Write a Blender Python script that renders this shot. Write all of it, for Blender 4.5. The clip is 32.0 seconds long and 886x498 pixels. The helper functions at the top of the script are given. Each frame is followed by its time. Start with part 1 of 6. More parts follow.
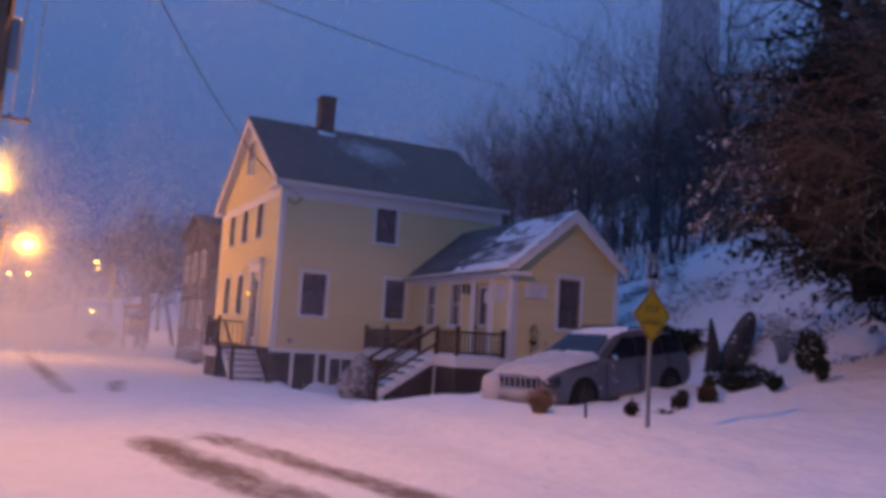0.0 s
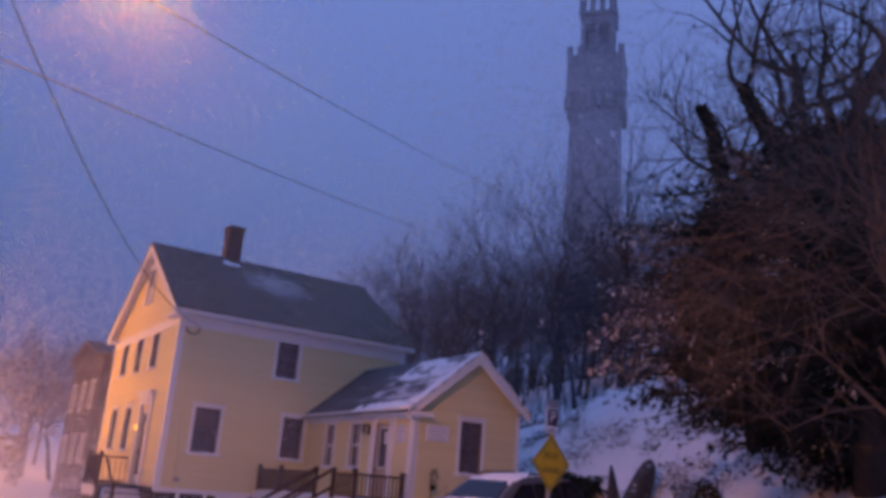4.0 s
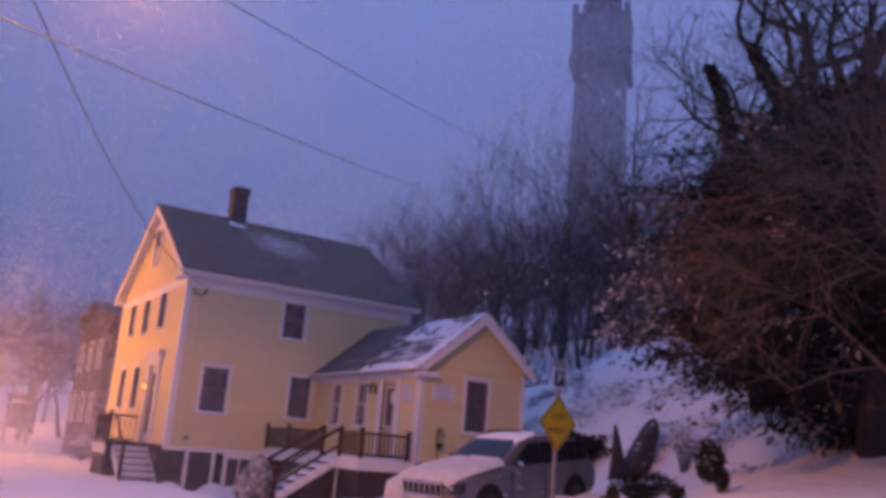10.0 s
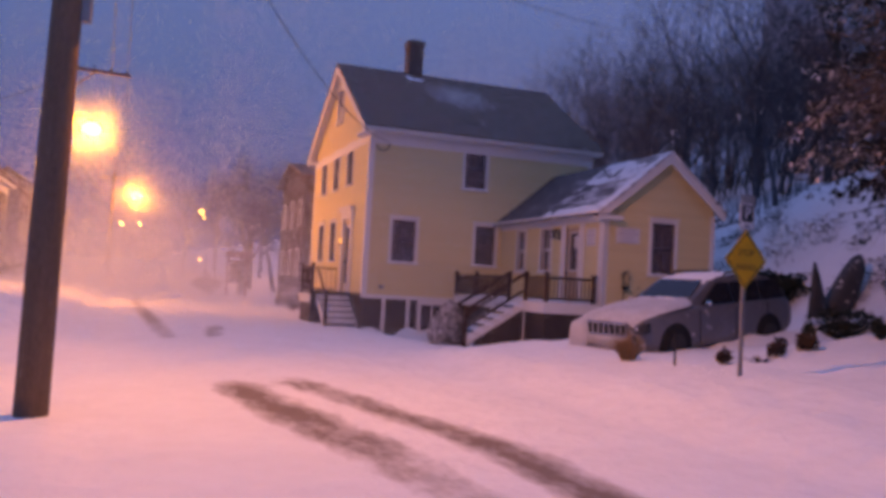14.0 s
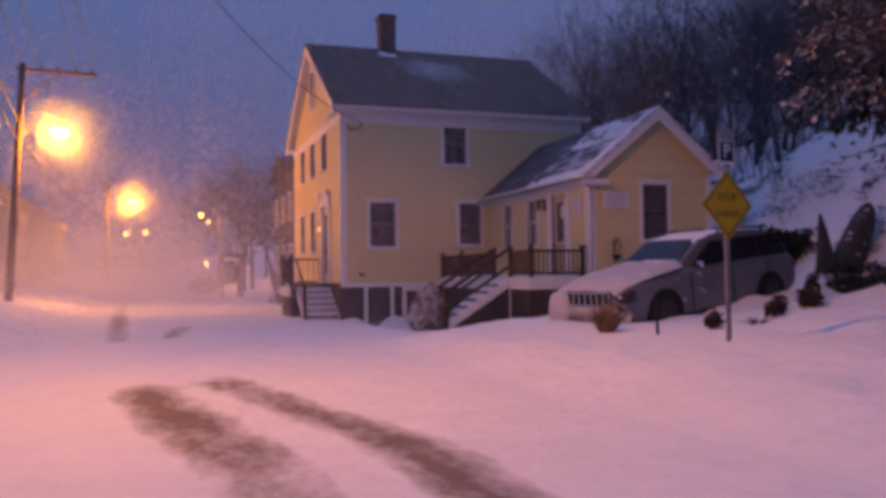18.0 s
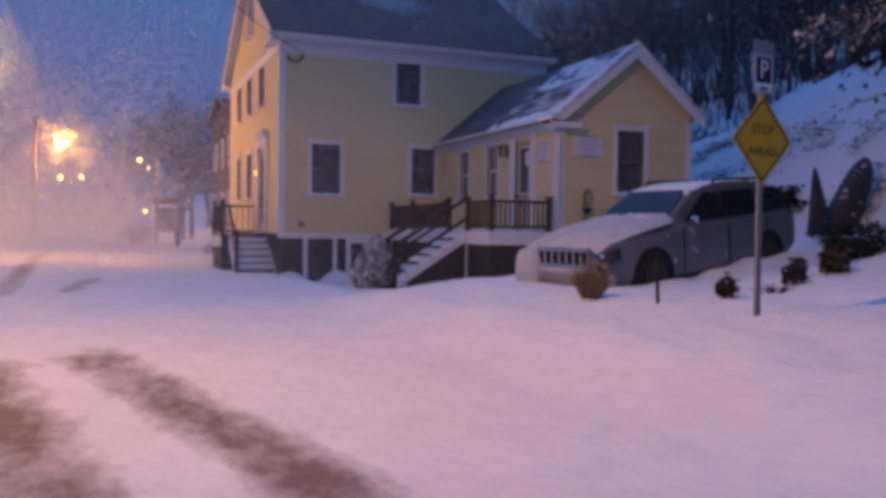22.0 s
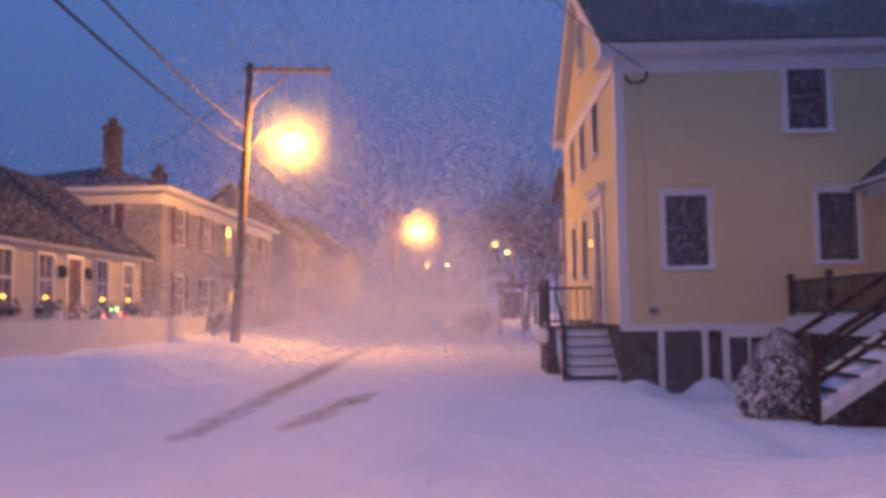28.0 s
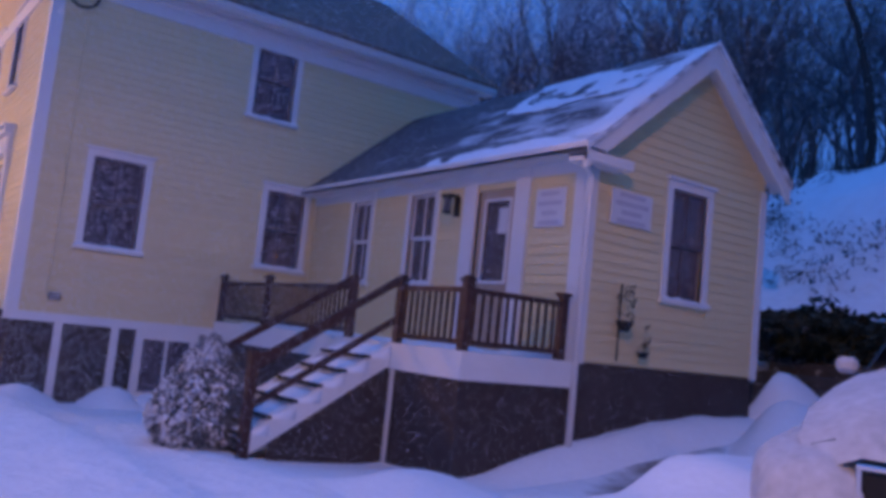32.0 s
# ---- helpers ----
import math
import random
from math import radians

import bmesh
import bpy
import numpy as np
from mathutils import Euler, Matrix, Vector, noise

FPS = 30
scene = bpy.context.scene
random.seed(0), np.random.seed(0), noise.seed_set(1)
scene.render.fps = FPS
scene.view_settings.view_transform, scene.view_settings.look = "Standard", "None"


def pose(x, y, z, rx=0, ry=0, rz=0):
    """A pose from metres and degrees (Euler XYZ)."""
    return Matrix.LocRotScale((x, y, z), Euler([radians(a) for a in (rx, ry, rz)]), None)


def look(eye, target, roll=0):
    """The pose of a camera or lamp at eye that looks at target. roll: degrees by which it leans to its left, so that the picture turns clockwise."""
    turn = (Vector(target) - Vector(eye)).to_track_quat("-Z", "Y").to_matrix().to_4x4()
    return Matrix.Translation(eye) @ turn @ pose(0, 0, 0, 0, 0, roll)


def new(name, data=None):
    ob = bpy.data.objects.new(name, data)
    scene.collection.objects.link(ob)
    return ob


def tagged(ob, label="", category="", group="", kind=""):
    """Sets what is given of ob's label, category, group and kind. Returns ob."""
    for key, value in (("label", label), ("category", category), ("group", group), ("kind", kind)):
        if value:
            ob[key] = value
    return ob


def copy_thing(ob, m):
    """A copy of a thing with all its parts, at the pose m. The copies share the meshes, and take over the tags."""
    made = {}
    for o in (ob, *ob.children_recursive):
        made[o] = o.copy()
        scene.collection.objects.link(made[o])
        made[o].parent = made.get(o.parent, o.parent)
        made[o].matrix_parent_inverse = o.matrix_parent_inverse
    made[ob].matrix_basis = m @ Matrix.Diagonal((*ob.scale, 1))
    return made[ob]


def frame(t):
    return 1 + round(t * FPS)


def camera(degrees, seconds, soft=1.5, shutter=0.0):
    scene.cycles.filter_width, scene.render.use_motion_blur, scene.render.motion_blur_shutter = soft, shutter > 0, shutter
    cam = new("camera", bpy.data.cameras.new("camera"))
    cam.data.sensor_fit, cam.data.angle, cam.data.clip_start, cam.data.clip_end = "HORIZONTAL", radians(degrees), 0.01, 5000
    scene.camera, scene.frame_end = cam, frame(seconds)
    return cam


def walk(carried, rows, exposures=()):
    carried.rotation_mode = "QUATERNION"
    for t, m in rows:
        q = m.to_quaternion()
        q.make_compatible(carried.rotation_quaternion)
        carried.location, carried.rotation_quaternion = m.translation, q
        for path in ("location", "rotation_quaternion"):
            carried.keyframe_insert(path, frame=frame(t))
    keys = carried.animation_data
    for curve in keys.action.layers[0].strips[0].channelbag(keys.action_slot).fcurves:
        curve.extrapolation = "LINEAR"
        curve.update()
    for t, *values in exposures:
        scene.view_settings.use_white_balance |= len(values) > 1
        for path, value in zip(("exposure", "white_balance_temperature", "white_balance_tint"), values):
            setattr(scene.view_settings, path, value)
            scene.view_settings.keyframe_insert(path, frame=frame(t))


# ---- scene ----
cam = camera(54.7, 32.0, soft=4.2)
PATH = [
    (0, (-7.578, -27.856, 0.392), (-6.708, -26.07, 0.617), 3.4),
    (0.5, (-7.493, -27.816, 0.462), (-6.64, -26.03, 0.75), 4.7),
    (1, (-7.413, -27.762, 0.448), (-6.496, -26.017, 0.785), 5.5),
    (1.5, (-7.372, -27.697, 0.447), (-6.466, -25.958, 0.838), 5.0),
    (2, (-7.442, -27.735, 0.453), (-6.507, -26.021, 0.883), 5.4),
    (2.5, (-7.419, -27.708, 0.448), (-6.458, -26.009, 0.885), 5.0),
    (3, (-7.374, -27.731, 0.469), (-6.378, -26.067, 0.957), 5.0),
    (3.5, (-7.474, -27.802, 0.46), (-6.492, -26.147, 1.006), 4.8),
    (4, (-7.432, -27.798, 0.466), (-6.427, -26.159, 1.016), 4.6),
    (4.5, (-7.44, -27.808, 0.453), (-6.419, -26.183, 1.015), 4.8),
    (6.5, (-7.628, -27.889, 0.474), (-6.563, -26.308, 1.08), 5.5),
    (7, (-7.585, -27.857, 0.491), (-6.526, -26.257, 1.055), 5.7),
    (7.5, (-7.545, -27.819, 0.48), (-6.492, -26.209, 1.027), 5.8),
    (8, (-7.58, -27.894, 0.484), (-6.499, -26.31, 1.054), 6.0),
    (8.5, (-7.573, -27.894, 0.496), (-6.479, -26.327, 1.084), 5.3),
    (9, (-7.512, -27.892, 0.484), (-6.407, -26.315, 1.024), 5.2),
    (9.5, (-7.537, -27.849, 0.482), (-6.486, -26.221, 0.977), 4.7),
    (10, (-7.516, -27.793, 0.482), (-6.499, -26.133, 0.942), 4.6),
    (10.5, (-7.501, -27.78, 0.473), (-6.54, -26.083, 0.914), 4.1),
    (11, (-7.494, -27.749, 0.474), (-6.556, -26.051, 0.962), 4.3),
    (11.5, (-7.452, -27.739, 0.452), (-6.596, -25.996, 0.93), 4.1),
    (12, (-7.46, -27.749, 0.443), (-6.657, -25.961, 0.841), 3.9),
    (12.5, (-7.487, -27.781, 0.431), (-6.802, -25.929, 0.748), 2.7),
    (13, (-7.709, -27.902, 0.375), (-7.03, -26.035, 0.61), 3.0),
    (13.5, (-7.42, -27.85, 0.46), (-6.747, -25.976, 0.646), 3.3),
    (14, (-7.26, -27.723, 0.423), (-6.586, -25.842, 0.509), 3.2),
    (14.5, (-7.012, -27.624, 0.399), (-6.374, -25.729, 0.429), 1.2),
    (16.5, (-6.255, -26.722, 0.274), (-5.631, -24.823, 0.344), 1.6),
    (17, (-6.355, -26.887, 0.236), (-5.582, -25.043, 0.223), 2.3),
    (17.5, (-6.085, -26.719, 0.163), (-5.394, -24.843, 0.173), 5.3),
    (18, (-5.739, -26.468, 0.216), (-5.096, -24.576, 0.278), -0.7),
    (18.5, (-5.556, -26.006, 0.207), (-4.95, -24.107, 0.377), 3.3),
    (19, (-5.403, -25.737, 0.223), (-4.761, -23.847, 0.335), 2.5),
    (19.5, (-5.333, -25.582, 0.199), (-4.726, -23.677, 0.26), 2.6),
    (20, (-5.289, -25.297, 0.196), (-4.698, -23.388, 0.269), 0.0),
    (20.5, (-5.176, -25.03, 0.191), (-4.599, -23.116, 0.27), 3.3),
    (21, (-5.053, -24.727, 0.169), (-4.202, -22.919, 0.25), -4.2),
    (21.5, (-4.91, -24.385, 0.136), (-3.911, -22.657, 0.259), -1.0),
    (22, (-4.896, -24.041, 0.145), (-4.142, -22.189, 0.102), 0.7),
    (22.5, (-4.806, -23.527, 0.146), (-3.971, -21.709, 0.136), 1.2),
    (23, (-4.649, -22.987, 0.174), (-3.826, -21.167, 0.271), 1.6),
    (23.5, (-4.59, -22.456, 0.176), (-3.729, -20.652, 0.246), 3.6),
    (24, (-4.424, -21.858, 0.203), (-3.454, -20.112, 0.29), 3.0),
    (24.5, (-4.191, -21.248, 0.213), (-3.317, -19.457, 0.386), 3.4),
    (25, (-4.001, -20.653, 0.236), (-3.161, -18.85, 0.436), 2.9),
    (25.5, (-3.962, -20.085, 0.255), (-3.441, -18.163, 0.435), 3.1),
    (26, (-3.722, -19.56, 0.314), (-3.365, -17.6, 0.488), 2.2),
    (26.5, (-3.724, -18.958, 0.44), (-3.571, -16.97, 0.59), 2.9),
    (28.5, (-2.892, -16.822, 0.313), (-3.028, -14.832, 0.456), -1.0),
    (29, (-2.824, -16.621, 0.337), (-3.048, -14.635, 0.403), -0.4),
    (29.5, (-2.85, -16.149, 0.23), (-2.785, -14.155, 0.371), 1.0),
    (30, (-2.56, -15.706, 0.327), (-2.201, -13.744, 0.483), 1.4),
    (30.2, (-2.654, -15.542, 0.318), (-2.217, -13.594, 0.428), 2.1),
    (30.5, (-2.576, -15.318, 0.33), (-2.069, -13.393, 0.525), 2.7),
    (31, (-2.598, -14.929, 0.35), (-1.881, -13.083, 0.625), 3.1),
    (31.5, (-2.526, -14.562, 0.285), (-1.614, -12.814, 0.623), 5.4),
    (32, (-2.488, -14.263, 0.257), (-1.321, -12.651, 0.464), 6.0),
]
EXPOSURES = [(0.0, 0.2, 14900, 11.4), (1.0, 0.25, 12500, 10.5), (2.5, 0.36, 17500, 20.0), (4.0, 0.47, 22300, 29.9), (8.0, 0.48, 16400, 15.5), (9.0, 0.61, 32000, 34.3), (11.0, 0.64, 32000, 41.3), (12.0, 0.62, 32000, 39.5),
             (13.0, 0.61, 32000, 30.6), (14.0, 0.36, 32000, 32.3), (17.0, 0.12, 32000, 33.3), (19.0, 0.07, 32000, 33.9), (21.0, 0.06, 22200, 10.4), (22.0, 0.23, 13800, -1.1),
             (23.0, 0.2, 9200, -0.2), (24.0, 0.11, 8200, 0.7), (25.0, 0.31, 8600, -0.9), (26.0, 0.54, 11400, 6.5), (29.0, 0.08, 14300, 12.3), (30.2, -0.01, 12300, 10.1),
             (31.0, 0.2, 8000, 4.3), (32.0, 0.49, 7500, 2.1)]
walk(cam, [(t, look(eye, target, roll)) for t, eye, target, roll in PATH], EXPOSURES)

# ---- world, sky and lamps ----
world = bpy.data.worlds.new("dusk_sky")
scene.world = world
world.use_nodes = True
wn = world.node_tree
sky = wn.nodes.new("ShaderNodeTexSky")
sky.sky_type = "NISHITA"
sky.sun_disc = False
sky.sun_elevation = radians(-1.5)
sky.sun_rotation = radians(215)
sky.air_density, sky.dust_density, sky.ozone_density = 1.0, 2.5, 2.5
tint = wn.nodes.new("ShaderNodeMix")
tint.data_type, tint.blend_type = "RGBA", "MIX"
tint.inputs[0].default_value = 0.97
tint.inputs[7].default_value = (0.030, 0.132, 0.60, 1)
wn.links.new(sky.outputs[0], tint.inputs[6])
way, split, up = wn.nodes.new("ShaderNodeTexCoord"), wn.nodes.new("ShaderNodeSeparateXYZ"), wn.nodes.new("ShaderNodeMapRange")
up.inputs[1].default_value, up.inputs[2].default_value, up.inputs[3].default_value, up.inputs[4].default_value = 0.0, 1.0, 0.58, 1.75
wn.links.new(way.outputs["Generated"], split.inputs[0])
wn.links.new(split.outputs[2], up.inputs[0])
wn.links.new(tint.outputs[2], wn.nodes["Background"].inputs[0])
wn.links.new(up.outputs[0], wn.nodes["Background"].inputs[1])


def lamp(name, place, watts, colour, radius=0.12):
    data = bpy.data.lights.new(name, "POINT")
    data.energy, data.color, data.shadow_soft_size = watts, colour, radius
    ob = new(name, data)
    ob.location = place
    return ob


SODIUM = (1.0, 0.46, 0.12)
LAMPS = [(-6.0, -17.1, 7.1), (-9.45, 13.3, 6.5), (-7.46, 55.85, 7.2), (-0.33, 76.2, 7.5)]
for spot, watts in zip(LAMPS[1:], (3700, 6500, 2600)):
    lamp("street_lamp_light", spot, watts, SODIUM)
hood = bpy.data.lights.new("street_lamp_light", "SPOT")
hood.energy, hood.color, hood.shadow_soft_size = 1550, SODIUM, 0.12
hood.spot_size, hood.spot_blend = radians(172), 0.25
new("street_lamp_light", hood).location = LAMPS[0]


# ---- materials ----
def mat(name, colour, rough=0.8, metal=0.0, var=0.25, scale=3.0, fine=40.0, bump=0.2, snow=0.0, island=False, spec=0.3, stretch=(1, 1, 1), deep=0.02):
    """A surface with coarse stains and fine grain; snow: how much blown snow clings to it."""
    m = bpy.data.materials.new(name)
    m.use_nodes = True
    n, l = m.node_tree.nodes, m.node_tree.links
    b = n["Principled BSDF"]
    b.inputs["Roughness"].default_value, b.inputs["Metallic"].default_value = rough, metal
    b.inputs["Specular IOR Level"].default_value = spec
    tc, mp = n.new("ShaderNodeTexCoord"), n.new("ShaderNodeMapping")
    mp.inputs["Scale"].default_value = stretch
    l.new(tc.outputs["Object"], mp.inputs[0])
    big, small = n.new("ShaderNodeTexNoise"), n.new("ShaderNodeTexNoise")
    big.inputs["Scale"].default_value, big.inputs["Detail"].default_value = scale, 5
    small.inputs["Scale"].default_value, small.inputs["Detail"].default_value = fine, 3
    l.new(mp.outputs[0], big.inputs[0])
    l.new(mp.outputs[0], small.inputs[0])
    add = n.new("ShaderNodeMath")
    add.operation = "ADD"
    l.new(big.outputs[0], add.inputs[0])
    l.new(small.outputs[0], add.inputs[1])
    rng = n.new("ShaderNodeMapRange")
    rng.inputs[1].default_value, rng.inputs[2].default_value = 0.6, 1.4
    rng.inputs[3].default_value, rng.inputs[4].default_value = 1 - var, 1 + var
    l.new(add.outputs[0], rng.inputs[0])
    hsv = n.new("ShaderNodeHueSaturation")
    hsv.inputs["Color"].default_value = (*colour, 1)
    val = rng.outputs[0]
    if island:
        info, r2, mul = n.new("ShaderNodeObjectInfo"), n.new("ShaderNodeMapRange"), n.new("ShaderNodeMath")
        r2.inputs[3].default_value, r2.inputs[4].default_value = 0.965, 1.035
        l.new(info.outputs["Random"], r2.inputs[0])
        mul.operation = "MULTIPLY"
        l.new(val, mul.inputs[0])
        l.new(r2.outputs[0], mul.inputs[1])
        val = mul.outputs[0]
    l.new(val, hsv.inputs["Value"])
    out = hsv.outputs[0]
    if snow > 0:
        sn, ramp, mix = n.new("ShaderNodeTexNoise"), n.new("ShaderNodeMapRange"), n.new("ShaderNodeMix")
        sn.inputs["Scale"].default_value, sn.inputs["Detail"].default_value = scale * 2.3, 8
        l.new(mp.outputs[0], sn.inputs[0])
        ramp.inputs[1].default_value, ramp.inputs[2].default_value = 0.72 - snow * 0.45, 0.82 - snow * 0.35
        l.new(sn.outputs[0], ramp.inputs[0])
        mix.data_type = "RGBA"
        mix.inputs[7].default_value = (0.82, 0.84, 0.88, 1)
        l.new(ramp.outputs[0], mix.inputs[0])
        l.new(out, mix.inputs[6])
        out = mix.outputs[2]
    l.new(out, b.inputs["Base Color"])
    if bump:
        bp = n.new("ShaderNodeBump")
        bp.inputs["Strength"].default_value, bp.inputs["Distance"].default_value = bump, deep
        l.new(small.outputs[0], bp.inputs["Height"])
        l.new(bp.outputs[0], b.inputs["Normal"])
    return m


def glow(name, colour, strength):
    m = bpy.data.materials.new(name)
    m.use_nodes = True
    b = m.node_tree.nodes["Principled BSDF"]
    b.inputs["Base Color"].default_value = (*colour, 1)
    b.inputs["Emission Color"].default_value = (*colour, 1)
    b.inputs["Emission Strength"].default_value = strength
    return m


def pane_mat(name, tone, clear):
    m = bpy.data.materials.new(name)
    m.use_nodes = True
    n, l = m.node_tree.nodes, m.node_tree.links
    b = n["Principled BSDF"]
    b.inputs["Base Color"].default_value = (*tone, 1)
    b.inputs["Roughness"].default_value = 0.06
    b.inputs["Specular IOR Level"].default_value = 0.5
    t, mix = n.new("ShaderNodeBsdfTransparent"), n.new("ShaderNodeMixShader")
    mix.inputs[0].default_value = clear
    l.new(b.outputs[0], mix.inputs[1])
    l.new(t.outputs[0], mix.inputs[2])
    l.new(mix.outputs[0], n["Material Output"].inputs[0])
    return m


SNOW = mat("snow", (0.80, 0.81, 0.85), 0.7, var=0.05, scale=0.7, fine=14, bump=0.35, spec=0.2)
YELLOW = mat("yellow_clapboard_paint", (0.70, 0.585, 0.33), 0.6, var=0.08, scale=0.8, fine=30, bump=0.08, island=True)
WHITE = mat("white_trim_paint", (0.70, 0.69, 0.68), 0.55, var=0.06, scale=2, fine=30, bump=0.05)
SHINGLE = mat("dark_roof_shingle", (0.175, 0.112, 0.090), 0.9, var=0.3, scale=1.5, fine=22, bump=0.5, snow=0.12)
SHINGLE_SNOWY = mat("snow_dusted_roof_shingle", (0.06, 0.057, 0.065), 0.9, var=0.3, scale=0.55, fine=22, bump=0.5, snow=0.30, stretch=(0.9, 0.9, 3.0))
DARKWOOD = mat("dark_stained_wood", (0.051, 0.0384, 0.0348), 0.75, var=0.3, scale=2, fine=30, bump=0.25, stretch=(1, 1, 0.3))
REDWOOD = mat("brown_railing_stain", (0.06, 0.0288, 0.0224), 0.6, var=0.25, scale=3, fine=40, bump=0.15)
BRICK = mat("old_chimney_brick", (0.085, 0.06, 0.055), 0.9, var=0.3, scale=5, fine=40, bump=0.5)
SASH = mat("dark_storm_sash", (0.11, 0.095, 0.11), 0.5, var=0.12, bump=0.05)
# pane tone is paled to carry the haze before the windows
GLASS = pane_mat("hazed_window_glass", (0.11, 0.095, 0.12), 0.22)
# room surfaces carry the dimness behind the windows in their dark colour
ROOM = mat("plaster_coloured_dim", (0.10, 0.09, 0.085), 0.9, var=0.1, bump=0)
POLE_WOOD = mat("weathered_pole_wood", (0.16, 0.115, 0.085), 0.9, var=0.35, scale=2, fine=30, bump=0.5, stretch=(3, 3, 0.4), snow=0.05)
METAL = mat("galvanised_steel", (0.30, 0.30, 0.31), 0.5, 0.7, var=0.15, fine=60, bump=0.05)
BLACK = mat("black_iron", (0.02, 0.02, 0.022), 0.5, 0.3, var=0.2, bump=0.05)
WIRE = mat("cable_rubber", (0.015, 0.015, 0.017), 0.7, var=0.1, bump=0)
SIGN_Y = mat("yellow_sign_sheeting", (0.62, 0.31, 0.015), 0.45, var=0.08, scale=4, bump=0.02)
SIGN_W = mat("white_sign_sheeting", (0.62, 0.63, 0.65), 0.45, var=0.06, scale=4, bump=0.02)
INK = mat("black_sign_ink", (0.02, 0.02, 0.025), 0.6, var=0.1, bump=0)
INK_GREY = mat("faded_grey_lettering", (0.46, 0.46, 0.52), 0.6, var=0.1, bump=0)
BARK = mat("dark_winter_bark", (0.055, 0.045, 0.042), 0.95, var=0.35, scale=2, fine=25, bump=0.6, stretch=(1, 1, 0.3), snow=0.1)
# bark paled towards blue as distance haze, plus patches of clinging snow
BARK_RIME_HAZE = mat("rimed_and_hazed_bark", (0.085, 0.085, 0.10), 0.95, var=0.35, scale=1, fine=20, bump=0.4, snow=0.2)
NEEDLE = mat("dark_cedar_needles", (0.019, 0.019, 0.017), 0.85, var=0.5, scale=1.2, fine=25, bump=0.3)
NEEDLE_SNOW = mat("snowy_cedar_needles", (0.05, 0.048, 0.042), 0.85, var=0.4, scale=2, fine=25, bump=0.3, snow=0.75)
LAMP_ON = glow("sodium_lamp_glow", (1.0, 0.60, 0.18), 16.0)
FLAME = glow("candle_bulb_glow", (1.0, 0.38, 0.10), 7.0)


ROOF_DUST = mat("wind_dusted_shingle", (0.11, 0.103, 0.108), 0.9, var=0.3, scale=1.5, fine=22, bump=0.5)
n, l = ROOF_DUST.node_tree.nodes, ROOF_DUST.node_tree.links
bare = n["Principled BSDF"].inputs["Base Color"].links[0].from_socket
tc_, mp_, nz_, sp_, gr_, ad_, rm_, mx_ = [n.new("ShaderNode" + k) for k in ("TexCoord", "Mapping", "TexNoise", "SeparateXYZ", "MapRange", "Math", "MapRange", "Mix")]
mp_.inputs["Scale"].default_value = (1.3, 0.55, 2.6)
nz_.inputs["Scale"].default_value, nz_.inputs["Detail"].default_value, nz_.inputs["Roughness"].default_value = 1.5, 9, 0.68
l.new(tc_.outputs["Object"], mp_.inputs[0])
l.new(mp_.outputs[0], nz_.inputs[0])
l.new(tc_.outputs["Object"], sp_.inputs[0])
l.new(sp_.outputs[1], gr_.inputs[0])
gr_.inputs[1].default_value, gr_.inputs[2].default_value = -1.5, -7.2
gr_.inputs[3].default_value, gr_.inputs[4].default_value = -0.16, 0.13
l.new(nz_.outputs[0], ad_.inputs[0])
l.new(gr_.outputs[0], ad_.inputs[1])
rm_.inputs[1].default_value, rm_.inputs[2].default_value = 0.47, 0.68
l.new(ad_.outputs[0], rm_.inputs[0])
mx_.data_type = "RGBA"
mx_.inputs[7].default_value = (0.78, 0.79, 0.83, 1)
l.new(rm_.outputs[0], mx_.inputs[0])
l.new(bare, mx_.inputs[6])
l.new(mx_.outputs[2], n["Principled BSDF"].inputs["Base Color"])


DUSTED_ROOF = mat("shingle_dusted_below_chimney", (0.175, 0.112, 0.090), 0.9, var=0.3, scale=1.5, fine=22, bump=0.5, snow=0.10)
n, l = DUSTED_ROOF.node_tree.nodes, DUSTED_ROOF.node_tree.links
bare = n["Principled BSDF"].inputs["Base Color"].links[0].from_socket
tc_, mp_, ball_, nz_, ad_, rm_, mx_ = [n.new("ShaderNode" + k) for k in ("TexCoord", "Mapping", "TexGradient", "TexNoise", "Math", "MapRange", "Mix")]
mp_.inputs["Location"].default_value, mp_.inputs["Scale"].default_value = (-1.45, -1.12, -2.6), (.36, .36, .36)
ball_.gradient_type = "SPHERICAL"
nz_.inputs["Scale"].default_value, nz_.inputs["Detail"].default_value, nz_.inputs["Roughness"].default_value = 3.2, 9, 0.72
l.new(tc_.outputs["Object"], mp_.inputs[0])
l.new(mp_.outputs[0], ball_.inputs[0])
l.new(tc_.outputs["Object"], nz_.inputs[0])
ad_.operation = "MULTIPLY"
l.new(ball_.outputs[1], ad_.inputs[0])
l.new(nz_.outputs[0], ad_.inputs[1])
rm_.inputs[1].default_value, rm_.inputs[2].default_value, rm_.inputs[4].default_value = 0.22, 0.5, 0.55
l.new(ad_.outputs[0], rm_.inputs[0])
mx_.data_type = "RGBA"
mx_.inputs[7].default_value = (0.78, 0.79, 0.83, 1)
l.new(rm_.outputs[0], mx_.inputs[0])
l.new(bare, mx_.inputs[6])
l.new(mx_.outputs[2], n["Principled BSDF"].inputs["Base Color"])


# ---- building helpers ----
def link(name, bm, material):
    me = bpy.data.meshes.new(name)
    bm.to_mesh(me)
    bm.free()
    for m in material if isinstance(material, (list, tuple)) else [material]:
        me.materials.append(m)
    return new(name, me)


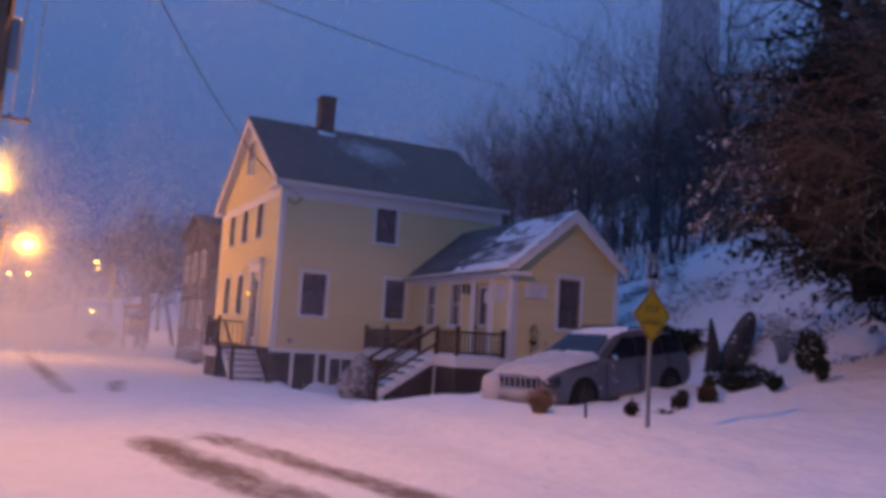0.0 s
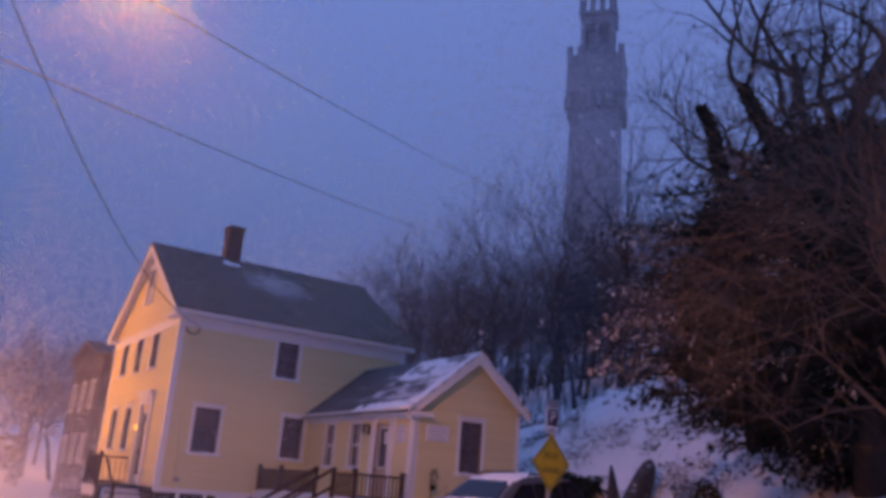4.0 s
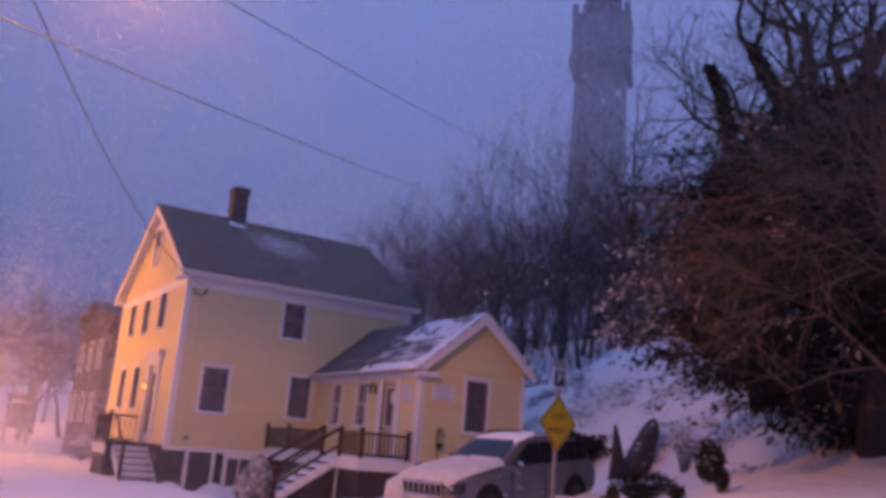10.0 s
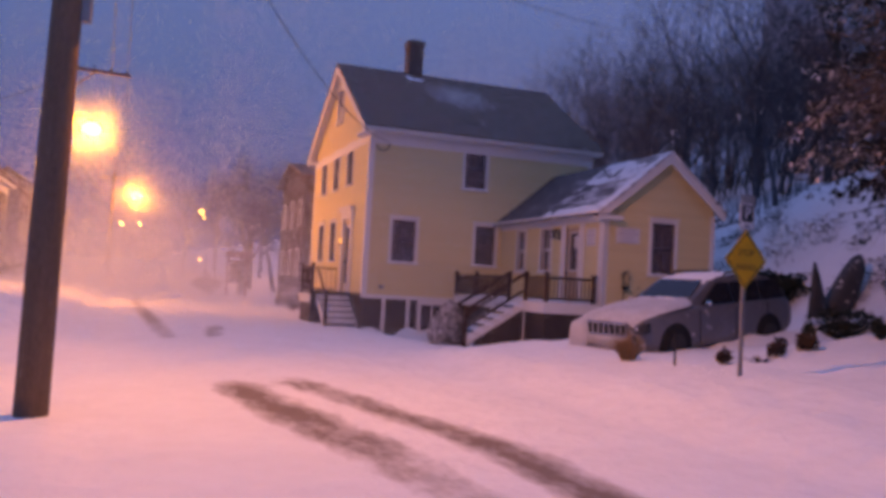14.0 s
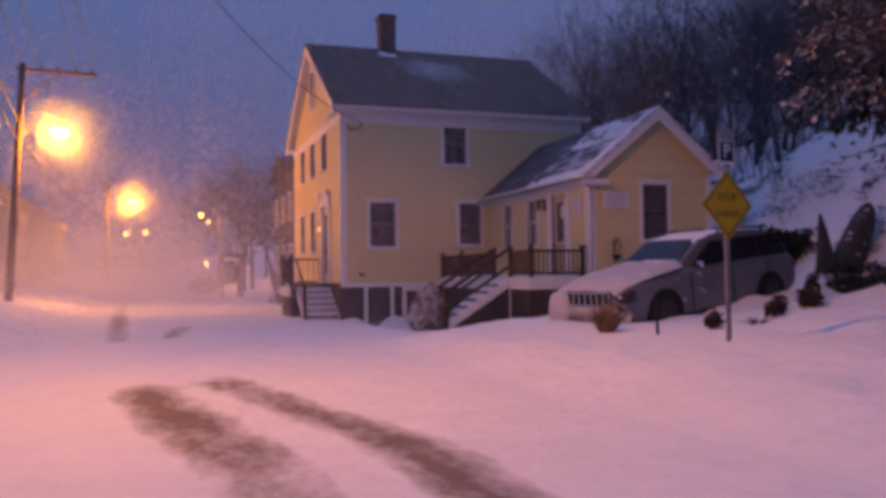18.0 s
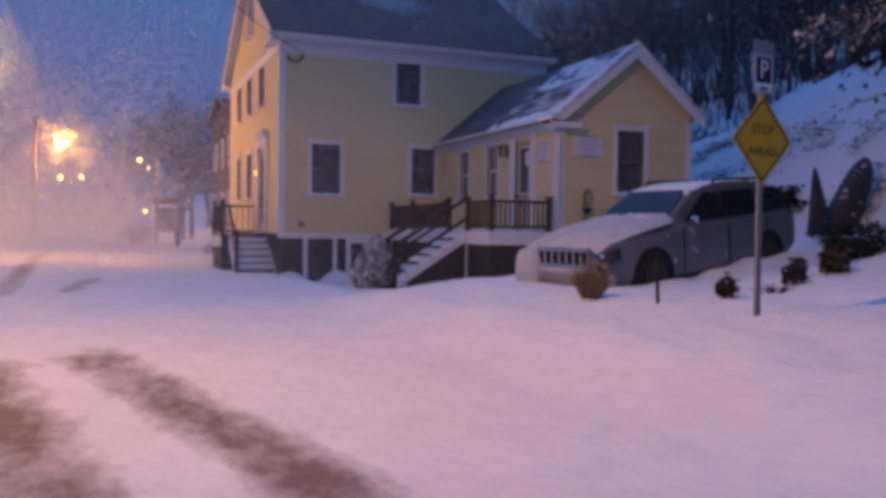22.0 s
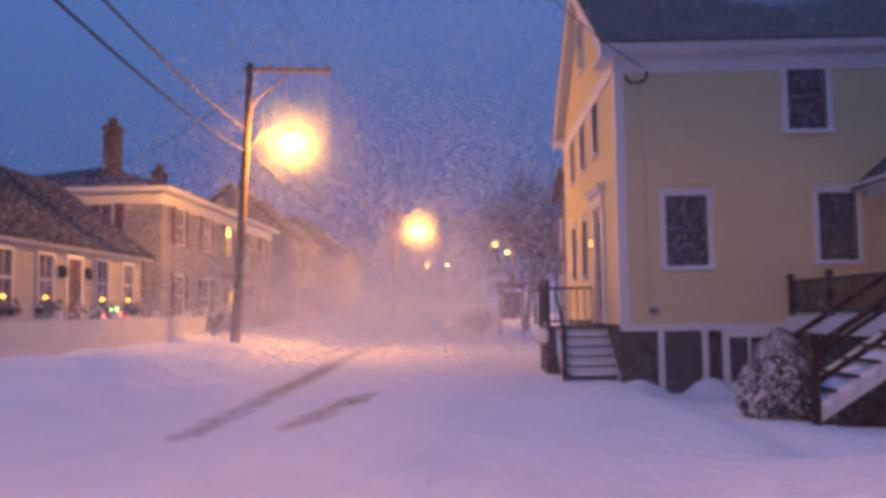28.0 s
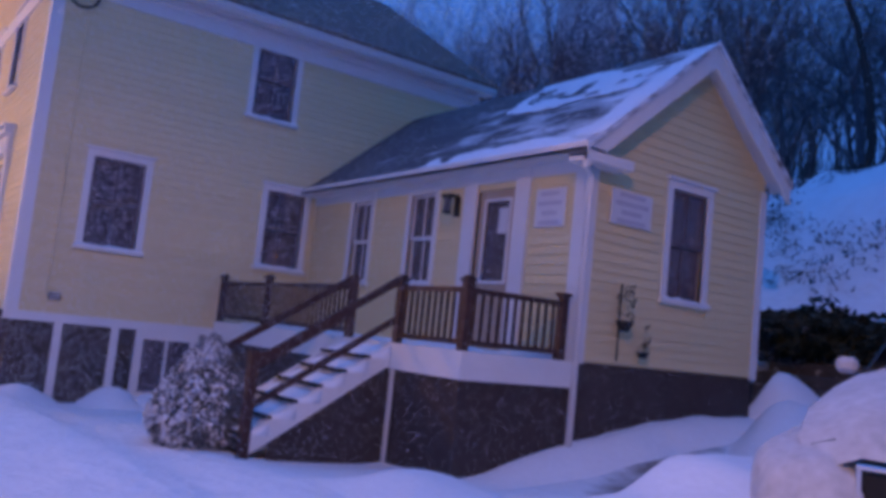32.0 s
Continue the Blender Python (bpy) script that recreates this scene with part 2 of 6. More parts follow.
def part(name, bm, material, parent, label="", smooth=False):
    ob = link(name, bm, material)
    ob.parent = parent
    if smooth:
        ob.data.polygons.foreach_set("use_smooth", [True] * len(ob.data.polygons))
    return tagged(ob, label)


def pieces(name, dims, material, parent, label="", m=None):
    """Boxes of one kind, each a part of its own."""
    for d in dims:
        part(name, boxes(d, m=m), material, parent, label)


def thing(name, label, category, group="", kind="", at=(0, 0, 0)):
    ob = new(name)
    ob.location = at
    ob.empty_display_size = 0.2
    return tagged(ob, label, category, group, kind)


def box(bm, x0, x1, y0, y1, z0, z1, m=None, bevel=0.0):
    vs = bmesh.ops.create_cube(bm, size=1)["verts"]
    for v in vs:
        v.co = Vector(((x0 + x1) / 2 + v.co.x * (x1 - x0), (y0 + y1) / 2 + v.co.y * (y1 - y0), (z0 + z1) / 2 + v.co.z * (z1 - z0)))
    if bevel:
        es = list({e for v in vs for e in v.link_edges})
        vs = list({v for f in bmesh.ops.bevel(bm, geom=es, offset=bevel, segments=1, affect="EDGES")["faces"] for v in f.verts} | {v for v in vs if v.is_valid})
    if m is not None:
        bmesh.ops.transform(bm, matrix=m, verts=vs)
    return vs


def boxes(*dims, m=None, bevel=0.0):
    bm = bmesh.new()
    for d in dims:
        box(bm, *d, m=m, bevel=bevel)
    return bm


def tube(bm, pts, radii, sides=8, cap=True):
    rings = []
    up = Vector((0.13, 0.21, 1)).normalized()
    for i, p in enumerate(pts):
        p = Vector(p)
        d = (Vector(pts[min(i + 1, len(pts) - 1)]) - Vector(pts[max(i - 1, 0)])).normalized()
        a = d.cross(up)
        a = a.normalized() if a.length > 1e-4 else Vector((1, 0, 0))
        b = d.cross(a)
        r = radii[i] if isinstance(radii, (list, tuple)) else radii
        rings.append([bm.verts.new(p + (a * math.cos(k * math.tau / sides) + b * math.sin(k * math.tau / sides)) * r) for k in range(sides)])
    for r0, r1 in zip(rings, rings[1:]):
        for k in range(sides):
            bm.faces.new((r0[k], r0[(k + 1) % sides], r1[(k + 1) % sides], r1[k]))
    if cap:
        bm.faces.new(rings[0][::-1])
        bm.faces.new(rings[-1])


def tubes(*runs, sides=8):
    bm = bmesh.new()
    for pts, r in runs:
        tube(bm, pts, r, sides)
    return bm


def prism(poly, depth, m=None):
    """A polygon of (u, v) thickened by depth along w; m turns (u, w, v) into the world."""
    bm = bmesh.new()
    a = [bm.verts.new((u, 0, v)) for u, v in poly]
    b = [bm.verts.new((u, depth, v)) for u, v in poly]
    bm.faces.new(a)
    bm.faces.new(b[::-1])
    for i in range(len(poly)):
        j = (i + 1) % len(poly)
        bm.faces.new((a[j], a[i], b[i], b[j]))
    bmesh.ops.recalc_face_normals(bm, faces=bm.faces)
    if m is not None:
        bmesh.ops.transform(bm, matrix=m, verts=bm.verts)
    return bm


def smoothstep(a, b, x):
    t = min(1, max(0, (x - a) / (b - a)))
    return t * t * (3 - 2 * t)


# ---- ground ----
def ramp(x, pts):
    for (a, p), (b, q) in zip(pts, pts[1:]):
        if x <= b:
            t = max(0.0, (x - a) / (b - a))
            return p + (q - p) * t
    return pts[-1][1]


CEDAR_BANK = ((-1.6, -1.1), (1.0, -0.62), (2.5, -0.52), (5, -0.1), (9.5, 1.0), (11.5, 1.8), (14, 3.2), (17.5, 4.4), (20, 5.3), (27, 7.8), (45, 12), (110, 16))
YARD = ((-1.6, -1.1), (1.0, -0.68), (3.0, -0.60), (6.7, -0.36), (9.0, -0.25), (10.5, 0.35), (12, 1.5), (14, 3.2), (17.5, 4.4), (20, 5.3), (27, 7.8), (45, 12), (110, 16))
HOUSE_SIDE = ((-0.2, -1.1), (0.5, -1.38), (2.8, -1.3), (4.6, -1.1), (6.5, -0.8), (9.2, -0.45), (10.5, 0.2), (12, 1.5), (14, 3.2), (17.5, 4.4), (20, 5.3), (27, 7.6), (45, 11), (110, 16))


def ground(x, y):
    """Height of the snow: a level road, a bank beside the car, a dip by the cellar, the hill behind."""
    if x > -1.7:
        bank = 1 - smoothstep(-16.0, -13.6, y)
        yard = 1 - smoothstep(-10.6, -8.2, y)
        z = ramp(x, HOUSE_SIDE) * (1 - yard) + yard * (ramp(x, CEDAR_BANK) * bank + ramp(x, YARD) * (1 - bank))
        z += 1.6 * smoothstep(10.3, 14, x) * (1 - smoothstep(15.5, 24, x)) * (1 - smoothstep(-7.5, 0, y))
        z = -1.1 + (z + 1.1) * smoothstep(-34, -25, y)
    else:
        z = -1.1
    z += 0.10 * math.exp(-((x + 0.7) / 0.6) ** 2) * (1 - smoothstep(-12, -9.5, y)) * smoothstep(-34, -27, y)
    z += 0.40 * smoothstep(8.3, 10.4, -x) + 0.15 * smoothstep(10.5, 14, -x)
    z += 0.012 * max(0.0, y - 25)
    bumpy = 0.035 + 0.20 * smoothstep(8, 9.5, -x) + 0.05 * smoothstep(0, 3, x) + 0.3 * smoothstep(11, 15, x)
    z += bumpy * (noise.noise((x * 0.55, y * 0.4, 0)) + 0.5 * noise.noise((x * 1.7, y * 1.3, 3)))
    z -= 0.045 * (math.exp(-((x + 3.25) / 0.24) ** 2) + math.exp(-((x + 2.45) / 0.26) ** 2)) * (0.6 + noise.noise((x, y * 0.7, 5))) * smoothstep(-16, -13, y) * (1 - smoothstep(-6, -2, y))
    z += 0.19 * math.exp(-((x - 1.0) / 0.95) ** 2) * smoothstep(-9.5, -7, y) * (1 - smoothstep(-4.4, -2.8, y))
    z += 0.20 * max(0, noise.noise((x * 2.3, y * 1.9, 8)) + .1) * math.exp(-((x + 0.2 + 0.1 * (y + 16)) / 0.7) ** 2) * smoothstep(-24, -20, y) * (1 - smoothstep(-12, -9, y))
    return z


def axis(lo, hi, near_lo, near_hi, fine, coarse):
    out, v = [], lo
    while v < hi:
        out.append(v)
        gap = max(0.0, near_lo - v, v - near_hi)
        v += fine + (coarse - fine) * min(1.0, gap / 60.0) + gap * 0.02
    return out + [hi]


def band(x, y, line, y0, y1, width, strength):
    """Wear of the snow along a wheel track: line gives its x at y."""
    if not y0 < y < y1:
        return 0.0
    u = abs(x - line(y)) / width
    return strength * max(0.0, 1 - u * u) * min(1.0, (y - y0) / 1.5, (y1 - y) / 1.5) * (0.85 + 0.5 * noise.noise((strength * 31, y * 0.16, width * 7)))


def wear(x, y):
    w = 0.0
    for line, y0, y1, width, strength in TRACKS:
        w = max(w, band(x, y, line, y0, y1, width, strength))
    return w


TRACKS = ((lambda y: -5.85 + .9 * smoothstep(-15, -22, y), -31, -14.3, .66, .90), (lambda y: -4.9 + 1.1 * smoothstep(-14.5, -21, y), -27, -13.6, .56, .92),
          (lambda y: -6.5 - .03 * (y + 5), -8.6, 17, .50, .84), (lambda y: -5.35 + .11 * (y + 6), -7.6, -.8, .45, .86), (lambda y: -7.0, 3, 30, .5, .66),
          (lambda y: -6.3, -11.6, -8.9, .3, .84), (lambda y: -4.0, -12, -6, .16, .50), (lambda y: -3.4 + .04 * (y + 9), -12, -5, .18, .52), (lambda y: 4.9 + 1.6 * (y + 8.2), -9.8, -6.2, 1.8, 1.0))
gx, gy = axis(-400, 420, -14, 16, 0.22, 6), axis(-120, 700, -28, 8, 0.22, 6)
verts = [(x, y, ground(x, y)) for y in gy for x in gx]
nx = len(gx)
faces = [(j * nx + i, j * nx + i + 1, (j + 1) * nx + i + 1, (j + 1) * nx + i) for j in range(len(gy) - 1) for i in range(nx - 1)]
me = bpy.data.meshes.new("ground")
me.from_pydata(verts, [], faces)
me.attributes.new("wear", "FLOAT", "POINT").data.foreach_set("value", [wear(x, y) for x, y, z in verts])
me.polygons.foreach_set("use_smooth", [True] * len(me.polygons))
GROUND = mat("road_snow_with_slush", (0.80, 0.81, 0.85), 0.7, var=0.05, scale=0.7, fine=3.2, bump=0.8, spec=0.2, deep=0.09)
n, l = GROUND.node_tree.nodes, GROUND.node_tree.links
bs = n["Principled BSDF"]
clean = bs.inputs["Base Color"].links[0].from_socket
at_, nz, plus, rmp, mx, tcs, mps = [n.new("ShaderNode" + k) for k in ("Attribute", "TexNoise", "Math", "MapRange", "Mix", "TexCoord", "Mapping")]
at_.attribute_name = "wear"
mps.inputs["Scale"].default_value = (1.8, 0.8, 1)
l.new(tcs.outputs["Object"], mps.inputs[0])
l.new(mps.outputs[0], nz.inputs[0])
nz.inputs["Scale"].default_value, nz.inputs["Detail"].default_value, nz.inputs["Roughness"].default_value = 1.4, 9, 0.7
l.new(at_.outputs["Fac"], plus.inputs[0])
l.new(nz.outputs[0], plus.inputs[1])
rmp.inputs[1].default_value, rmp.inputs[2].default_value = 0.92, 1.32
l.new(plus.outputs[0], rmp.inputs[0])
mx.data_type = "RGBA"
mx.inputs[7].default_value = (0.21, 0.17, 0.15, 1)
l.new(rmp.outputs[0], mx.inputs[0])
l.new(clean, mx.inputs[6])
l.new(mx.outputs[2], bs.inputs["Base Color"])
me.materials.append(GROUND)
tagged(new("ground", me), "snow-covered street, yards and hillside with slushy wheel tracks", "ground", kind="structure")


# ---- the yellow house ----
def frame_of(origin, u, inward):
    """Turns (along, into the wall, up) of a facade into the world."""
    u, w = Vector(u), Vector(inward)
    return Matrix(((u.x, w.x, 0, origin[0]), (u.y, w.y, 0, origin[1]), (u.z, w.z, 1, origin[2]), (0, 0, 0, 1)))


def holed(u0, u1, v0, v1, holes, depth, m):
    """A wall with rectangular holes (u0, u1, v0, v1) right through it."""
    bm = bmesh.new()
    us = sorted({u0, u1, *[h[0] for h in holes], *[h[1] for h in holes]})
    vs = sorted({v0, v1, *[h[2] for h in holes], *[h[3] for h in holes]})
    for a, b in zip(us, us[1:]):
        run = None
        for c, d in zip(vs, vs[1:]):
            hole = any(h[0] < (a + b) / 2 < h[1] and h[2] < (c + d) / 2 < h[3] for h in holes)
            if hole:
                if run:
                    box(bm, a, b, 0, depth, run[0], run[1], m)
                run = None
            else:
                run = (run[0], d) if run else (c, d)
        if run:
            box(bm, a, b, 0, depth, run[0], run[1], m)
    return bm


def clapboard_mesh():
    bm = bmesh.new()
    co = [(-.5, 0, 0), (.5, 0, 0), (.5, -.022, 0), (-.5, -.022, 0), (-.5, 0, 1), (.5, 0, 1), (.5, -.006, 1), (-.5, -.006, 1)]
    v = [bm.verts.new(c) for c in co]
    for f in ((0, 1, 2, 3), (7, 6, 5, 4), (3, 2, 6, 7), (1, 0, 4, 5), (2, 1, 5, 6), (0, 3, 7, 4)):
        bm.faces.new([v[i] for i in f])
    bmesh.ops.recalc_face_normals(bm, faces=bm.faces)
    me = bpy.data.meshes.new("clapboard")
    bm.to_mesh(me)
    bm.free()
    me.materials.append(YELLOW)
    return me


CLAP = clapboard_mesh()


def clapboards(parent, m, u0, u1, v0, v1, holes, step=0.125, edge=None):
    """Courses of boards on a facade, butted against the casings; edge(v) gives the ends under a gable."""
    k = round((v1 - v0) / step)
    step = (v1 - v0) / k
    for i in range(k):
        c, d = v0 + i * step, v0 + (i + 1) * step
        a, b = edge(d) if edge else (u0, u1)
        cuts = sorted((h[0], h[1]) for h in holes if h[2] < d - 0.01 and h[3] > c + 0.01)
        spans, x = [], a
        for p, q in cuts:
            if p > x:
                spans.append((x, min(p, b)))
            x = max(x, q)
        if x < b:
            spans.append((x, b))
        for p, q in spans:
            if q - p < 0.03:
                continue
            ob = new("clapboard", CLAP)
            ob.parent = parent
            ob.matrix_basis = m @ Matrix.Translation(((p + q) / 2, 0, c)) @ Matrix.Diagonal((q - p, 1, step * 1.04, 1))


def window(parent, m, u0, u1, v0, v1, case=0.11, candle=False, blind=0.0, label="", sash_mat=None, rail=False):
    """A double-hung window in a hole: casing, sill, two sashes with a mullion each, panes."""
    w = bpy.data.objects.new("window", None)
    scene.collection.objects.link(w)
    w.parent = parent
    tagged(w, label)
    s = (u0 - case, u1 + case)
    part("casing", boxes((s[0], u0, -.035, .05, v0, v1 + case), (u1, s[1], -.035, .05, v0, v1 + case), (u0, u1, -.035, .05, v1, v1 + case), m=m), WHITE, w)
    part("cap", boxes((s[0] - .03, s[1] + .03, -.075, .0, v1 + case, v1 + case + .04), m=m), WHITE, w)
    part("sill", boxes((s[0] - .03, s[1] + .03, -.085, .06, v0 - .06, v0), m=m, bevel=.008), WHITE, w)
    bm = bmesh.new()
    k = 10
    prof = [(s[0] + (s[1] - s[0]) * i / k, .02 + .035 * abs(noise.noise((i * .6, u0 * 7, v0)))) for i in range(k + 1)]
    ring = [[bm.verts.new(m @ Vector(c)) for c in ((u, -.08, v0), (u, -.06, v0 + h_ * .8), (u, .0, v0 + h_ * 1.4), (u, .03, v0))] for u, h_ in prof]
    for p, q in zip(ring, ring[1:]):
        for a in range(3):
            bm.faces.new((p[a], p[a + 1], q[a + 1], q[a]))
    part("sill_snow", bm, SNOW, w, "snow on the sill", smooth=True)
    mid, um = (v0 + v1) / 2, (u0 + u1) / 2
    for name, a, b, w0 in (("upper_sash", mid - .02, v1, .03), ("lower_sash", v0, mid + .02, .065)):
        sash = part(name, boxes((u0, u0 + .045, w0, w0 + .035, a, b), (u1 - .045, u1, w0, w0 + .035, a, b), (u0 + .045, u1 - .045, w0, w0 + .035, a, a + .05),
                                (u0 + .045, u1 - .045, w0, w0 + .035, b - .045, b), (um - .012, um + .012, w0, w0 + .035, a + .05, b - .045), m=m), sash_mat or SASH, w)
        for p, q in ((u0 + .045, um - .012), (um + .012, u1 - .045)):
            g = bpy.data.objects.new("pane", None)
            bm = boxes((p, q, w0 + .014, w0 + .02, a + .05, b - .045), m=m)
            g = part("pane", bm, GLASS, w)
            g.visible_shadow = False
    if blind:
        part("blind", boxes((u0, u1, .13, .14, v1 - blind * (v1 - v0), v1), m=m), ROOM, w, "half-drawn roller blind in the darkened room colour")
    if candle:
        part("candle", tubes(([m @ Vector((um, .16, v0)), m @ Vector((um, .16, v0 + .2))], .014), sides=8), WHITE, w, "white electric window candle")
        bm = bmesh.new()
        bmesh.ops.create_icosphere(bm, subdivisions=1, radius=.03, matrix=Matrix.Translation(m @ Vector((um, .16, v0 + .235))))
        part("bulb", bm, FLAME, w, "lit amber bulb")
    return w


house = thing("house", "two-storey yellow clapboard house with white trim and dark roof", "house")
X0, L, W, EAVE, RIDGE = -.1, 8.3, 9.2, 5.45, 8.78
PITCH = (RIDGE - 5.64) / (W / 2 + .42)
south = frame_of((0, 0, 0), (1, 0, 0), (0, 1, 0))
west = frame_of((X0, W, 0), (0, -1, 0), (1, 0, 0))
case = .11
sw = [(.82, 1.65, 1.13, 2.57), (3.84, 4.58, 1.20, 2.58), (3.33, 4.10, 3.84, 5.27)]


def wy(y, w, z0, z1):
    return (W - y - w / 2, W - y + w / 2, z0, z1)


ww = [wy(2.7, .78, 3.9, 5.3), wy(4.95, .78, 3.9, 5.3), wy(7.15, .78, 3.9, 5.3), wy(4.95, .78, 1.15, 2.62), wy(7.15, .78, 1.15, 2.62)]
fdoor = wy(2.5, .95, 0.08, 2.48)
attic = wy(4.75, .66, 6.5, 7.8)


def padded(h, c=case, below=.06):
    return (h[0] - c, h[1] + c, h[2] - below, h[3] + c + .04)


part("wall", holed(X0, L, 0, EAVE, sw, .16, south), YELLOW, house, "yellow clapboard side wall")
part("wall", holed(0, W - .16, 0, EAVE, ww + [fdoor], .16, west), YELLOW, house, "yellow clapboard street wall")
for b in ((L - .16, L, .16, W, 0, EAVE), (X0 + .16, L - .16, W - .16, W, 0, EAVE)):
    part("wall", boxes(b), YELLOW, house, "yellow clapboard back wall")
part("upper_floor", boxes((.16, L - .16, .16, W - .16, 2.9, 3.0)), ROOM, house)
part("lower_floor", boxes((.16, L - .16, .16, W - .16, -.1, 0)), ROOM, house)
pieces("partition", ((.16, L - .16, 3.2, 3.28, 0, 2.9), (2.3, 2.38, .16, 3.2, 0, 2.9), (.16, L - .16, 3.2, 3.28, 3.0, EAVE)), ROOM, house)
gable = part("gable", prism([(0, EAVE), (W, EAVE), (W, 5.80), (W / 2, 5.80 + PITCH * W / 2), (0, 5.80)], .12, west), YELLOW, house, "yellow gable end")
clapboards(house, south, X0 + .16, L - .16, 0.02, 5.08, [padded(h) for h in sw] + [(4.6, 9.3, 0, 2.75)])
clapboards(house, west, .16, W - .16, 0.02, 5.08, [padded(h) for h in ww] + [(fdoor[0] - .34, fdoor[1] + .34, 0, 3.14)])
TIP = 5.80 + PITCH * W / 2
clapboards(house, west, 0, W, 5.42, TIP - .25, [padded(attic)], edge=lambda v: (W / 2 - min(W / 2 - .02, (TIP - v) / PITCH), W / 2 + min(W / 2 - .02, (TIP - v) / PITCH)))
for i, h in enumerate(sw):
    window(house, south, *h, candle=(i == 1), blind=(.0, .0, .45)[i])
for i, h in enumerate(ww):
    window(house, west, *h, blind=.3 if i < 3 else 0)
window(house, west @ Matrix.Translation((0, -.05, 0)), *attic)
# corner boards and frieze
pieces("corner_board", ((X0 - .03, X0 + .16, -.03, .0, 0, 5.1), (X0 - .03, X0, 0, .16, 0, 5.1)), WHITE, house)
part("corner_board", boxes((X0 - .03, X0, W - .16, W, 0, 5.1)), WHITE, house)
part("corner_board", boxes((L - .16, L + .03, -.03, 0, 2.7, 5.1)), WHITE, house)
pieces("frieze", ((X0 - .03, L + .03, -.04, 0, 5.08, 5.45), (X0 - .045, L + .03, -.09, -.04, 5.3, 5.36)), WHITE, house)
part("frieze", boxes((X0 - .04, X0, 0, W, 5.12, 5.42)), WHITE, house)
part("sill_board", boxes((X0 - .035, L, -.035, 0, -.12, .02)), WHITE, house)
pieces("cornice", ((X0 - .33, L + .22, -.36, -.04, 5.45, 5.53), (X0 - .35, L + .22, -.40, -.34, 5.5, 5.64)), WHITE, house, "white boxed eave cornice")
pieces("cornice", ((X0 - .33, X0, -.36, .75, 5.36, 5.44), (X0 - .33, X0, W - .75, W + .36, 5.36, 5.44)), WHITE, house, "white cornice return")


def roof_pair(parent, ridge, half, ztop, zeave, lo, hi, along, mats, thick=.13):
    """Two pitched slabs; along 'x' or 'y'."""
    for k, side in enumerate((-1, 1)):
        poly = [(ridge, ztop), (ridge + side * half, zeave), (ridge + side * half, zeave - thick), (ridge, ztop - thick * 1.2)]
        m = Matrix(((0, 1, 0, lo), (1, 0, 0, 0), (0, 0, 1, 0), (0, 0, 0, 1))) if along == "x" else Matrix(((1, 0, 0, 0), (0, 1, 0, lo), (0, 0, 1, 0), (0, 0, 0, 1)))
        part("roof", prism(poly, hi - lo, m), mats[k], parent, "dark shingle roof slope dusted with snow")


roof_pair(house, W / 2, W / 2 + .42, RIDGE, 5.64, X0 - .34, L + .25, "x", (DUSTED_ROOF, SHINGLE), .06)
for side in (-1, 1):
    mid, out = W / 2, W / 2 + side * (W / 2 + .4)
    poly = [(mid, RIDGE - .08), (out, 5.57), (out, 5.30), (mid, RIDGE - .38)]
    part("rake_board", prism(poly, .05, Matrix(((0, 1, 0, X0 - .32), (1, 0, 0, 0), (0, 0, 1, 0), (0, 0, 0, 1)))), WHITE, house)
    part("rake_soffit", prism([(mid, RIDGE - .14), (out - side * .1, 5.54), (out - side * .1, 5.50), (mid, RIDGE - .18)], .27, Matrix(((0, 1, 0, X0 - .27), (1, 0, 0, 0), (0, 0, 1, 0), (0, 0, 0, 1)))), WHITE, house)
part("chimney", boxes((2.36, 2.94, 4.3, 4.9, 8.2, 9.92), (2.33, 2.97, 4.27, 4.93, 9.80, 9.86), (2.31, 2.99, 4.25, 4.95, 9.92, 10.02), (2.44, 2.86, 4.38, 4.82, 10.02, 10.08)), BRICK, house, "brick chimney")

# foundation
for d in ((X0 + .05, L, .02, .25, -2, -.12), (X0 + .02, X0 + .25, .25, W, -2, 0), (L - .25, L, .25, W, -2, 0)):
    part("foundation", boxes(d), DARKWOOD, house, "dark planked foundation")

# the one-storey wing
EX0, EX1, EY, EB, EE, ER = 4.85, 8.5, -6.95, .15, 2.62, 4.58
RX, WP = 6.78, .838  # ridge line and pitch of the wing
wing_roof = lambda x: ER - WP * abs(x - RX)
wing_w = frame_of((EX0, 0, 0), (0, -1, 0), (1, 0, 0))
wing_s = frame_of((EX0, EY, 0), (1, 0, 0), (0, 1, 0))
wwin = [(1.42, 2.02, 1.05, 2.42), (3.2, 3.85, 1.05, 2.42)]
wdoor = (4.85, 5.68, .16, 2.36)
swin = [(1.58, 2.32, 1.07, 2.54)]
part("wall", holed(0, -EY - .0, EB, EE, wwin + [wdoor], .15, wing_w), YELLOW, house, "yellow clapboard wing wall")
part("wall", holed(.15, EX1 - EX0 - .15, EB, EE, swin, .15, wing_s), YELLOW, house, "yellow clapboard wing end")
part("wall", boxes((EX1 - .15, EX1, EY, 0, EB, EE)), YELLOW, house)
part("gable", prism([(0, EE), (EX1 - EX0, EE), (EX1 - EX0, wing_roof(EX1) - .09), (RX - EX0, ER - .09), (0, wing_roof(EX0) - .09)], .12, wing_s), YELLOW, house)
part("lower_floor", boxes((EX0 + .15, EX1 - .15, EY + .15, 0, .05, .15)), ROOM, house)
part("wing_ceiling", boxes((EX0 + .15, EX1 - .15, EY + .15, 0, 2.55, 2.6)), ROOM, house)
